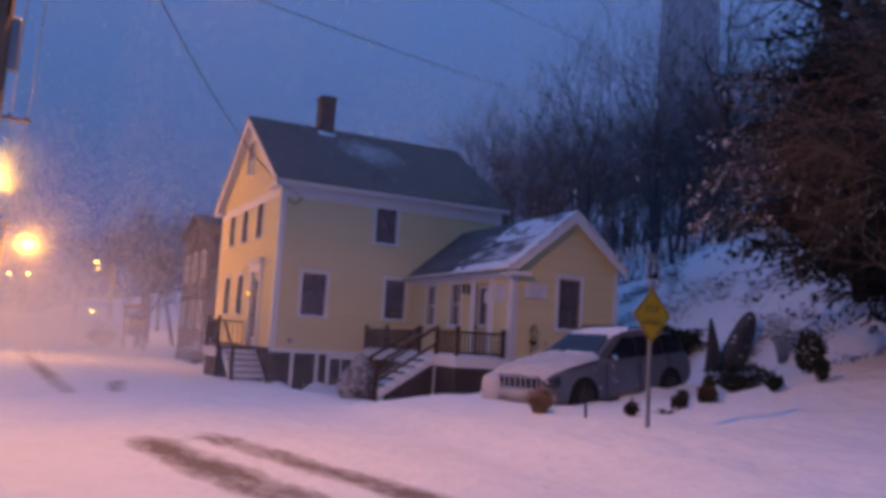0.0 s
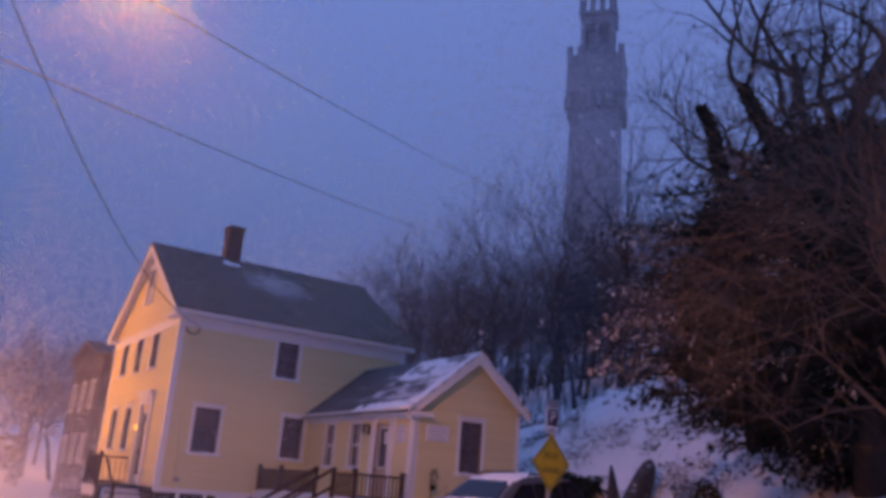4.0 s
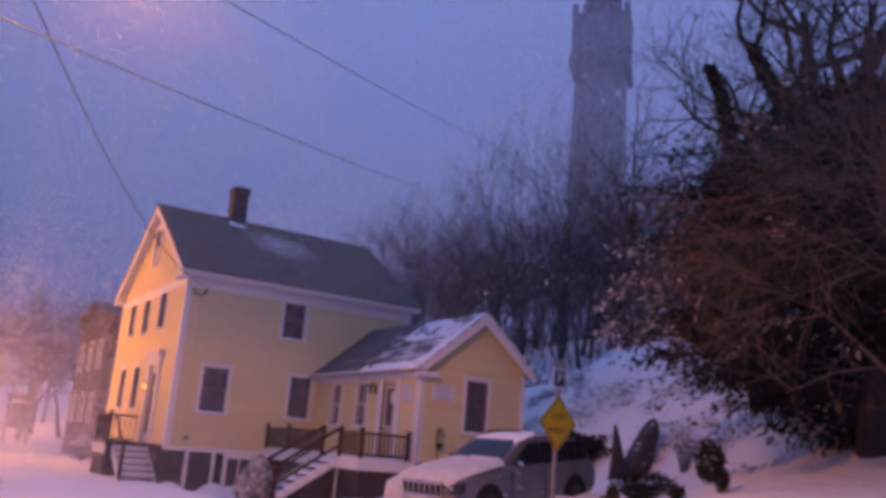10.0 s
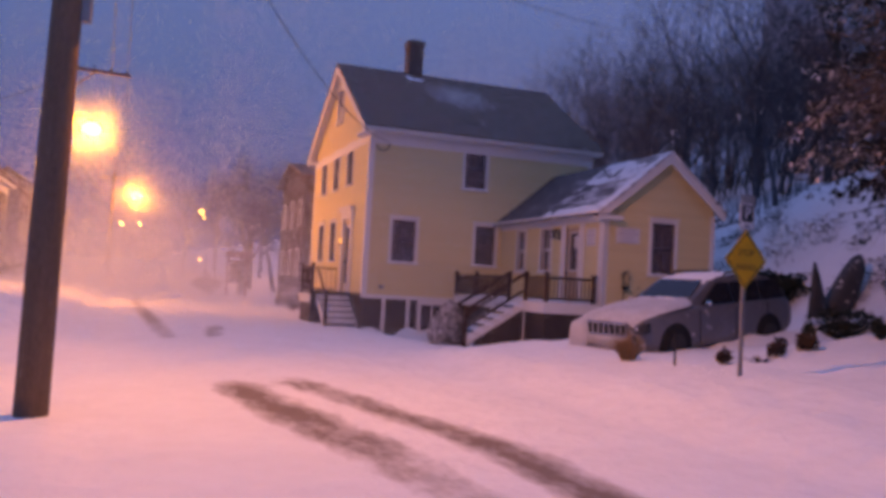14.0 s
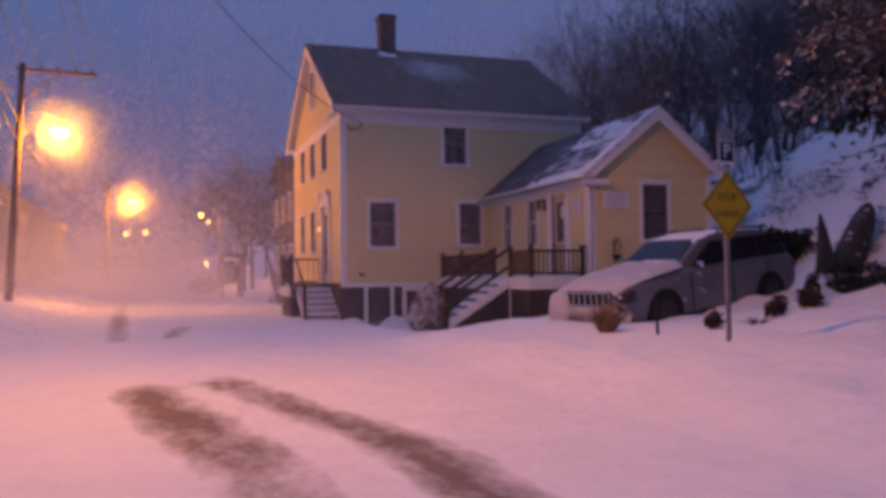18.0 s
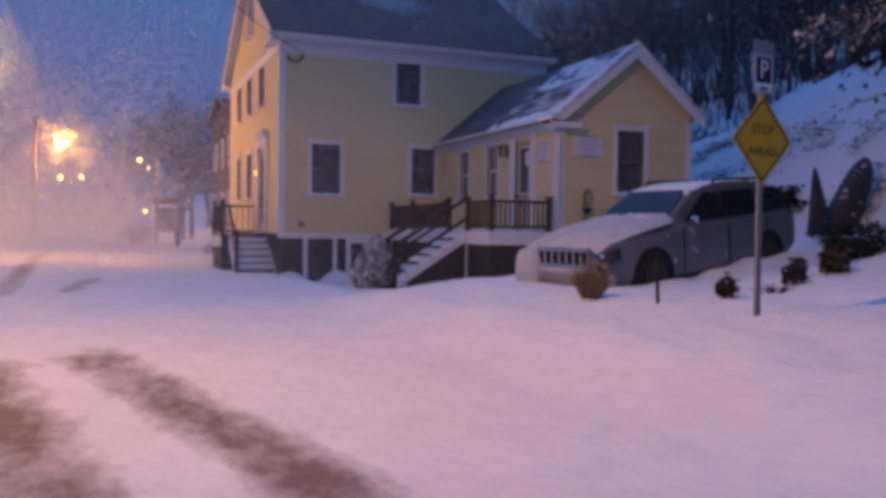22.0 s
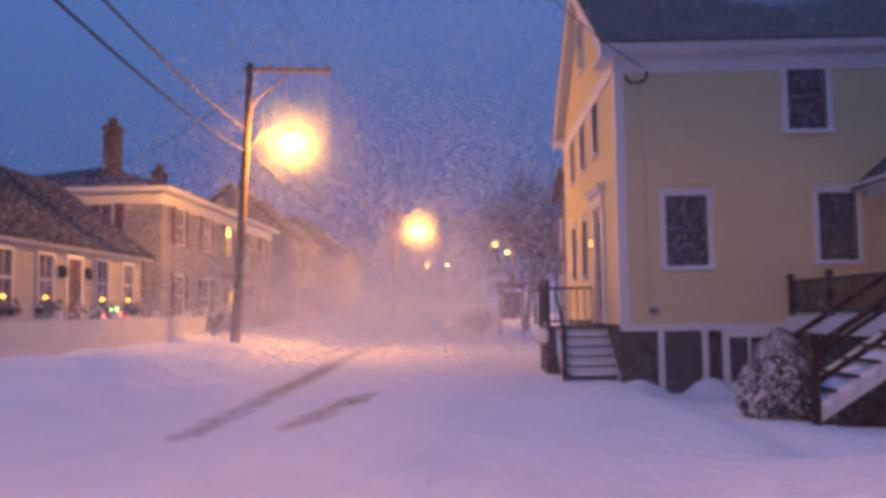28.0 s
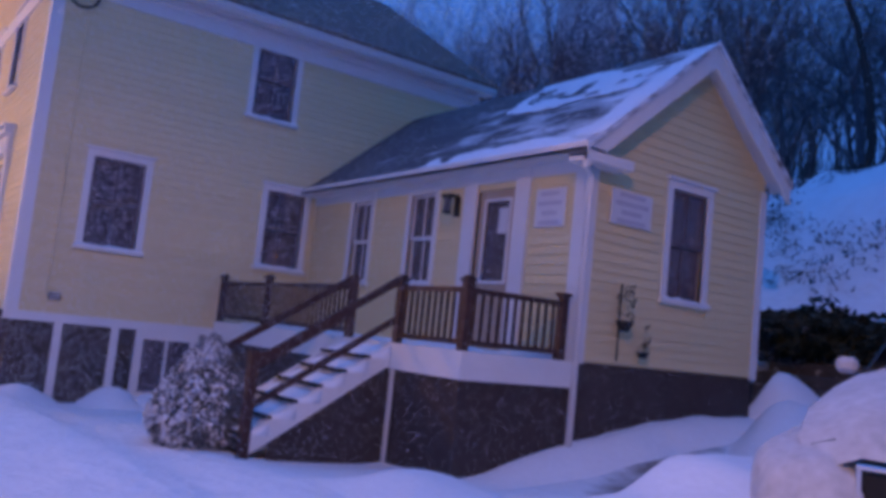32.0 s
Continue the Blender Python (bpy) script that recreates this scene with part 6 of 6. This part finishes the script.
WOODS = "bare trees on the wooded hill"
templates = [bare_tree("tall bare winter tree with rime and distance haze in its bark colour", 100 + i, 10 + i % 3, .22, BARK_RIME_HAZE, 4, .55, (.1 * (i - 2), 0), (4, 5), group=WOODS) for i in range(5)]
rng = random.Random(77)
spots = []
for i in range(1200):
    x, y = rng.uniform(12, 62), rng.uniform(-24, 75)
    if x < 15 + max(0, 4 - y) * .45 or (y > 8 and x < 13) or any((x - a) ** 2 + (y - b) ** 2 < 4.5 for a, b in spots):
        continue
    if rng.random() < .35 + .02 * max(0, x - 30):
        continue
    spots.append((x, y))
spots = spots[:160]
for k, (x, y) in enumerate(spots):
    s = rng.uniform(.75, 1.25) * (.78 if x < 30 else 1)
    m = pose(x, y, ground(x, y) - .1, rng.uniform(-4, 4), rng.uniform(-4, 4), rng.uniform(0, 360)) @ Matrix.Diagonal((s, s, s, 1))
    if k < len(templates):
        templates[k].matrix_basis = m
    else:
        copy_thing(templates[k % len(templates)], m)
young = [bare_tree("slender young tree in the dark wood", 130 + i, 9 + i, .10, BARK_RIME_HAZE, 3, .5, (.1, .05 * i), (6, 8), group=WOODS) for i in range(2)]
k = 0
while k < 105:
    x, y = rng.uniform(15.5, 42), rng.uniform(-15, 26)
    if x < 16.5 + max(0, 4 - y) * .45:
        continue
    s = rng.uniform(.7, 1.3)
    m = pose(x, y, ground(x, y) - .1, rng.uniform(-6, 6), rng.uniform(-6, 6), rng.uniform(0, 360)) @ Matrix.Diagonal((s, s, s, 1))
    if k < 2:
        young[k].matrix_basis = m
    else:
        copy_thing(young[k % 2], m)
    k += 1
bare_tree("round-crowned bare tree beside the road", 51, 12.5, .26, BARK_RIME_HAZE, 4, .5, (0, 0), (8, 9), (.9, 43.5, ground(.9, 43.5)), thin=.66, up=.02)
for x, y, s in ((4.4, 47, 1.1), (3.2, 55, 1.25), (6.5, 44, 1.0), (2.5, 55, 1.15), (9, 60, 1.3), (-1.5, 92, 1.3), (-26, 40, 1.0), (-24, 30, 1.1), (-27, 4, .9), (-25, -3, .8), (-24, 17.5, 1.15), (-29, 23, 1.1), (-16, 80, 1.2), (8, 85, 1.3)):
    copy_thing(templates[int(x) % 5], pose(x, y, ground(x, y) - .1, 0, 0, x * 37) @ Matrix.Diagonal((s, s, s, 1)))
bigdark = BARK
bare_tree("slim bare tree standing alone on the slope", 27, 15, .13, bigdark, 4, .75, (.0, -.03), (3, 4), (17.0, -3.9, ground(17.0, -3.9)), group=WOODS)
VINE = mat("dark_ivy_leaves", (.022, .022, .018), .85, var=.4, scale=3, fine=25, bump=.3)


def vine_tree(label, run, radii, girth, limbs, seed):
    """An old trunk wrapped in ivy along run; limbs: start, direction, length, radius of its bare boughs."""
    rng = random.Random(seed)
    base = Vector(run[0])
    t = thing("vine_tree", label, "tree", at=base)
    pts = [Vector(p) - base for p in run]
    part("trunk", tubes((pts, radii), sides=9), BARK, t, smooth=True)
    V, F = [], []
    for i in range(5200):
        q = rng.random() ** .8 * (len(pts) - 1)
        k = min(int(q), len(pts) - 2)
        p = pts[k].lerp(pts[k + 1], q - k)
        fat = girth * (1.1 - .75 * q / (len(pts) - 1)) * (1 + .55 * noise.noise((p.z * .9, seed, i % 3)))
        d = Vector((rng.gauss(0, 1), rng.gauss(0, 1), rng.gauss(0, .5))).normalized()
        c = p + d * fat * rng.uniform(.45, 1.1)
        u = (d + Vector((rng.gauss(0, .6), rng.gauss(0, .6), rng.gauss(-.3, .6)))).normalized() * rng.uniform(.07, .15)
        w = u.cross(Vector((rng.gauss(0, 1), rng.gauss(0, 1), 1))).normalized() * rng.uniform(.03, .06)
        j = len(V)
        V += [c - u * .5 - w, c - u * .5 + w, c + u]
        F.append((j, j + 1, j + 2))
    me = bpy.data.meshes.new("ivy")
    me.from_pydata(V, [], F)
    me.materials.append(VINE)
    o = new("ivy", me)
    o.parent = t
    tagged(o, "thick dark ivy", kind="stuff")
    for p, d, length, r, level in limbs:
        bm = bmesh.new()
        grow(bm, Vector(p) - base, Vector(d).normalized(), length, r, level, rng, .95, .05, (3, 5), .62)
        part("bough", bm, BARK, t)
    return t


vine_tree("broken snag wrapped in dark ivy beside the cedar", [(12.2, -12.6, ground(12.2, -12.6) - .3), (11.2, -13, 5.6), (10.7, -13, 7.5), (10.8, -13, 8.6), (10.3, -13, 9.7), (10.1, -13, 10.6), (9.6, -13, 11.3)], [.3, .27, .24, .2, .17, .13, .07], .34,
          [((10.3, -13, 9.7), (.5, .2, 1), 1.6, .05, 2)], 61)
vine_tree("tall ivy-wrapped tree with a twisted bare crown", [(13.2, -13, ground(13.2, -13) - .3), (12.9, -13, 8.0), (13.0, -13, 9.7), (12.7, -13, 11.1), (11.9, -13, 11.9), (11.4, -13, 12.5)], [.36, .3, .25, .2, .16, .12], .40,
          [((11.5, -13, 12.4), (-1, .1, .0), 3.2, .09, 3), ((11.5, -13, 12.4), (.2, .1, 1), 3.4, .09, 3), ((12.6, -13, 11.2), (.7, -.3, 1), 3.6, .10, 3), ((12.9, -13, 9.8), (1, .2, .8), 3.4, .09, 3)], 62)
vine_tree("large forked tree wrapped in ivy on the slope", [(17.2, -12, ground(17.2, -12) - .3), (17.6, -12, 9.2), (17.9, -12, 12.3), (18.9, -12, 14.7), (20.9, -12, 17.4), (22, -12, 19.3)], [.5, .42, .36, .26, .18, .1], .46,
          [((17.9, -12, 12.3), (-.05, .1, 1), 6.0, .22, 4), ((18.9, -12, 14.7), (.3, -.2, 1), 4.5, .14, 3), ((20.9, -12, 17.4), (-.4, .2, 1), 3.5, .1, 3), ((17.7, -12, 10.5), (-.7, .2, .9), 4.2, .12, 3)], 63)
bare_tree("tall dark gnarled tree above the cedar", 9, 20, .40, bigdark, 4, .8, (-.05, .0), (5, 7), (15.5, -13.2, ground(15.5, -13.2)), group=WOODS)
bare_tree("tall dark tree on the slope", 13, 18, .34, bigdark, 4, .6, (.05, .05), (5, 7), (18.5, -15.5, ground(18.5, -15.5)), group=WOODS)
bare_tree("low spreading bare tree before the cedar", 21, 6.5, .13, mat("brown_smooth_bark", (.11, .08, .065), .9, var=.3, fine=25, bump=.4), 4, .6, (-.2, .1), (6, 8), (7.0, -20.4, ground(7.0, -20.4)), thin=.85, up=.0)

# brush on the hillside
random.seed(15)
bm = bmesh.new()
for i in range(3200):
    x, y = random.uniform(12.5, 40), random.uniform(-20, 40)
    if x < 13 + max(0, 2 - y) * .45:
        continue
    z = ground(x, y)
    tube(bm, [(x, y, z - .1), (x + random.gauss(0, .3), y + random.gauss(0, .3), z + random.uniform(.6, 2.4))], [.02, .005], 3, False)
tagged(link("brushwood", bm, BARK), "bare brushwood and saplings on the hillside", "brush", kind="stuff")

random.seed(16)
tv, tf = [], []
for i in range(9000):
    x, y = random.uniform(10.4, 16), random.uniform(-15, 3)
    if noise.noise((x * 1.1, y * .45, 9)) + .35 * noise.noise((x * 3, y * 2, 4)) < .09 + .05 * abs(x - 12.5):
        continue
    z = ground(x, y)
    for k in range(random.randint(3, 8)):
        c = Vector((x + random.gauss(0, .16), y + random.gauss(0, .16), z))
        h = Vector((random.gauss(0, .08), random.gauss(0, .08), random.uniform(.03, .11)))
        w = Vector((random.gauss(0, 1), random.gauss(0, 1), 0)).normalized() * .02
        j = len(tv)
        tv += [c - w, c + w, c + h]
        tf.append((j, j + 1, j + 2))
me = bpy.data.meshes.new("hillside_grass")
me.from_pydata(tv, [], tf)
me.materials.append(BARK)
tagged(new("hillside_grass", me), "dark dead grass showing through the snowy slope", "grass", kind="stuff")

# the cedar: trunk, limbs, drooping sprays
random.seed(4)
ced = thing("cedar_tree", "large dark cedar with snow on its windward sprays", "tree", at=(9.9, -17.2, ground(9.9, -17.2)))
part("trunk", tubes(([(0, 0, -.6), (.05, 0, 2), (-.1, .1, 5), (-.5, .3, 8.2)], [.42, .34, .24, .06]), sides=12), BARK, ced, smooth=True)
limbs = bmesh.new()
vs, fs, sv, sf = [], [], [], []


def spray(base, d, L, snowy):
    """A flat drooping spray of needle tufts."""
    n = int(L * 9)
    for i in range(n):
        c = base + d * L * (i + .5) / n + Vector((random.gauss(0, .10), random.gauss(0, .10), random.gauss(0, .10) - .16 * (i / n) ** 2))
        for k in range(5):
            u = (d + Vector((random.gauss(0, .7), random.gauss(0, .7), random.gauss(-.2, .5)))).normalized() * random.uniform(.07, .15)
            w = u.cross(Vector((random.gauss(0, .4), random.gauss(0, .4), 1))).normalized() * random.uniform(.018, .036)
            V, F = (sv, sf) if snowy and random.random() < .55 else (vs, fs)
            j = len(V)
            V += [c - u * .4 - w, c - u * .4 + w, c + u]
            F.append((j, j + 1, j + 2))


CEDAR_GIRTH = ((.0, .8), (.8, 2.3), (1.6, 3.5), (2.4, 4.6), (4.0, 4.7), (5.6, 4.3), (6.6, 3.3), (7.3, 2.0), (8.0, .8), (9, .3))


def cedar_reach(a, z):
    """How far the crown reaches: longest to the windward side, open over the foot of the trunk."""
    r = ramp(z, CEDAR_GIRTH) * (1 + .16 * math.cos(a - math.radians(138))) * (1 + .24 * noise.noise((math.cos(a) * 1.9, math.sin(a) * 1.9, z * .75)))
    low = .45 + 2.0 * max(0, math.cos(a - math.radians(228))) ** .7
    return r * smoothstep(low - .5, low + .5, z)


for i in range(2000):
    z = .2 + 7.8 * random.random() ** .9
    a = random.uniform(0, math.tau)
    reach = cedar_reach(a, z) * random.uniform(.55, 1.06)
    if reach < .5:
        continue
    d = Vector((math.cos(a), math.sin(a), random.uniform(-.16, .16))).normalized()
    o = Vector((-.05 * z, .03 * z, z))
    tip = o + d * reach - Vector((0, 0, .05 * reach))
    if i % 3 == 0:
        tube(limbs, [o, o.lerp(tip, .5) + Vector((0, 0, .12)), tip], [.05, .03, .008], 3, False)
    windward = math.cos(a - math.radians(140)) > .55
    for k in range(4):
        q = random.uniform(.45, .98)
        b = o.lerp(tip, q)
        dd = (d + Vector((random.gauss(0, .5), random.gauss(0, .5), random.gauss(-.3, .22)))).normalized()
        spray(b, dd, random.uniform(.35, .8), windward and q > .8 and noise.noise((z * 1.6, a * 4, 5)) > .02 and random.random() < .8)
# long low boughs that droop towards the street side
for k, (a, z, reach) in enumerate(((138, 2.5, 5.3), (146, 3.4, 5.2), (128, 4.6, 5.1), (160, 1.7, 4.9), (174, 1.3, 4.6), (186, 1.5, 4.3), (150, 5.4, 5.0))):
    a = math.radians(a)
    o, d = Vector((-.05 * z, .03 * z, z)), Vector((math.cos(a), math.sin(a), .04))
    tip = o + d * reach - Vector((0, 0, .35))
    tube(limbs, [o, o.lerp(tip, .5) + Vector((0, 0, .2)), tip], [.08, .05, .01], 5, False)
    for i in range(60):
        q = random.uniform(.5, 1)
        spray(o.lerp(tip, q) + Vector((0, 0, .12 * (1 - q))), (d + Vector((random.gauss(0, .5), random.gauss(0, .5), random.gauss(-.3, .2)))).normalized(), random.uniform(.3, .6), a < 2.7 and q > .72)
part("limb_frame", limbs, BARK, ced)
# solid dark core added for the shade deep inside the sprays
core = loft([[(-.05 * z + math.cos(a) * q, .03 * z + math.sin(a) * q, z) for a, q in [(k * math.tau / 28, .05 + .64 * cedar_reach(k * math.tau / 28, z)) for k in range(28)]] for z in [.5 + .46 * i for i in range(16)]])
part("inner_shade", core, NEEDLE, ced, "closed dark shell standing in for the crown's shaded depth")
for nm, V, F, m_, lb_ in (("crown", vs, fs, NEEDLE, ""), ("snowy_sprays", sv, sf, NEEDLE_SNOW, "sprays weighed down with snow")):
    me = bpy.data.meshes.new(nm)
    me.from_pydata(V, [], F)
    me.materials.append(m_)
    o = new(nm, me)
    o.parent = ced
    tagged(o, lb_)

# ---- the stone tower on the hill ----
GRANITE = mat("grey_granite_masonry", (.30, .30, .315), .9, var=.15, scale=.3, fine=2, bump=.4, snow=.2)
tw = thing("stone_tower", "tall grey granite tower with a corbelled battlement", "tower", at=(87.8, 78.7, 10))
TM = pose(0, 0, 0, 0, 0, 42)
part("shaft", loft([[tuple(TM @ Vector((sx * w, sy * w, z))) for sx, sy in ((-1, -1), (1, -1), (1, 1), (-1, 1))] for z, w in ((-12, 5.2), (20, 4.7), (58.0, 4.1))]), GRANITE, tw)
part("corbel_gallery", loft([[tuple(TM @ Vector((sx * w, sy * w, z))) for sx, sy in ((-1, -1), (1, -1), (1, 1), (-1, 1))] for z, w in ((57.8, 4.1), (60.5, 4.9), (67.5, 4.9), (67.6, 4.4))]), GRANITE, tw)
for k in range(4):
    rm = TM @ pose(0, 0, 0, 0, 0, 90 * k)
    for i in range(6):
        u = -4.5 + i * 1.8
        part("merlon", boxes((u - .5, u + .5, -4.9, -4.3, 67.55, 69.2), m=rm), GRANITE, tw)
        part("corbel", boxes((u - .35, u + .35, -5.15, -4.5, 57.2, 59.8), m=rm), GRANITE, tw)
    part("belfry_arch", boxes((-2.9, -2.1, -2.92, -2.3, 67.6, 77.2), (2.1, 2.9, -2.92, -2.3, 67.6, 77.2), (-.4, .4, -2.92, -2.4, 67.6, 75.2), (-2.1, 2.1, -2.92, -2.3, 74.8, 77.2), m=rm), GRANITE, tw)
    for i in range(4):
        u = -2.55 + i * 1.7
        part("merlon", boxes((u - .5, u + .5, -3.3, -2.8, 77.2, 79.6), m=rm), GRANITE, tw)
part("belfry_cornice", boxes((-3.3, 3.3, -3.3, 3.3, 76.6, 77.25), m=TM), GRANITE, tw)
part("belfry_core", boxes((-1.9, 1.9, -1.9, 1.9, 67.5, 76.6), m=TM), GRANITE, tw)

# ---- snow in the air: loose flakes blown along the road, added as haze and lamp halos ----
def flakes(spots, sizes):
    k = len(spots)
    r = np.random.RandomState(3)
    a, b = r.normal(size=(k, 3)), r.normal(size=(k, 3))
    a /= np.linalg.norm(a, axis=1)[:, None]
    b = np.cross(a, b)
    b /= np.linalg.norm(b, axis=1)[:, None]
    co = np.stack([spots - a * sizes[:, None] * .6, spots + a * sizes[:, None] * .4 + b * sizes[:, None] * .55, spots + a * sizes[:, None] * .4 - b * sizes[:, None] * .55], 1).reshape(-1, 3)
    me = bpy.data.meshes.new("blown_snow")
    me.from_pydata(co.tolist(), [], np.arange(3 * k).reshape(-1, 3).tolist())
    me.materials.append(SNOW)
    tagged(new("blown_snow", me), "loose blown snow added as haze over street and woods and as lamp halos", "snow", kind="stuff")


rs_ = np.random.RandomState(8)
k = 260000
plume = np.stack([rs_.uniform(-14, -1.6, k), rs_.uniform(1, 60, k), -1.1 + rs_.exponential(2.2, k)], 1)
size = .012 + .0006 * (plume[:, 1] + 16)
# large flakes stand in for haze among the trees
kw = 420000
woods = np.stack([rs_.uniform(15, 46, kw), rs_.uniform(-8, 62, kw), rs_.uniform(1, 22, kw)], 1)
wsize = .00086 * np.hypot(woods[:, 0] + 5, woods[:, 1] + 22)
kl = 200000
left = np.stack([rs_.uniform(-17, -4, kl), rs_.uniform(-1, 42, kl), -1 + rs_.exponential(3.6, kl)], 1)
lsize = .010 + .0005 * (left[:, 1] + 16)
kf = 60000
far = np.stack([rs_.uniform(-20, 16, kf), rs_.uniform(60, 105, kf), rs_.exponential(5.0, kf) - 1], 1)
kr = 110000
road_mist = np.stack([rs_.uniform(-10.5, -4.8, kr), rs_.uniform(-11, 1, kr), -1.1 + rs_.exponential(1.2, kr)], 1)
ke = 90000
eddy = np.stack([rs_.uniform(-4.6, 1.0, ke), rs_.uniform(-2.2, 10, ke), -1.2 + rs_.exponential(2.6, ke)], 1)
eddy = eddy[(eddy[:, 0] < -.3) | (eddy[:, 1] < -.2)]
kb = 50000
behind = np.stack([rs_.uniform(-4, 4, kb), rs_.uniform(10, 22, kb), -1 + rs_.exponential(4.0, kb)], 1)
# haze in front of the tower, made of big flakes
kt = 120000
veil = np.array((70, 64, 46)) + rs_.normal(size=(kt, 3)) * np.array((11, 9, 24))
# flakes before the house, added to haze over its dark parts
ka = 330000
air = np.stack([rs_.uniform(-6, 6, ka), rs_.uniform(-9.5, -.6, ka), rs_.uniform(-1.2, 8.5, ka)], 1)
air = air[(air[:, 0] < 3.0) | (air[:, 1] < -7.3) | (air[:, 2] > 5)]
halo, hsize = [air], [np.where(air[:, 1] > -6, .0098, .0075)]
# flakes bunched round each lamp imitate its bloom
for spot, q, rad, sz in zip(LAMPS[:3], (30000, 48000, 24000), (1.9, 1.6, 2.2), (.008, .010, .020)):
    halo.append(np.array(spot) + rs_.normal(size=(q, 3)) * rad * rs_.uniform(.2, 1.2, (q, 1)))
    hsize.append(np.full(q, sz))
mist = np.array(LAMPS[0]) + rs_.normal(size=(110000, 3)) * np.array((3.2, 2.6, 2.0))
mist = mist[(mist[:, 2] > 3.4) & (mist[:, 1] < -13)]
halo.append(mist)
hsize.append(np.full(len(mist), .008))
flakes(np.concatenate([plume, road_mist, left, woods, far, eddy, behind, veil, *halo]), np.concatenate([size, np.full(kr, .010), lsize, wsize, np.full(kf, .07), np.full(len(eddy), .012), np.full(kb, .034), np.full(kt, .12), *hsize]))
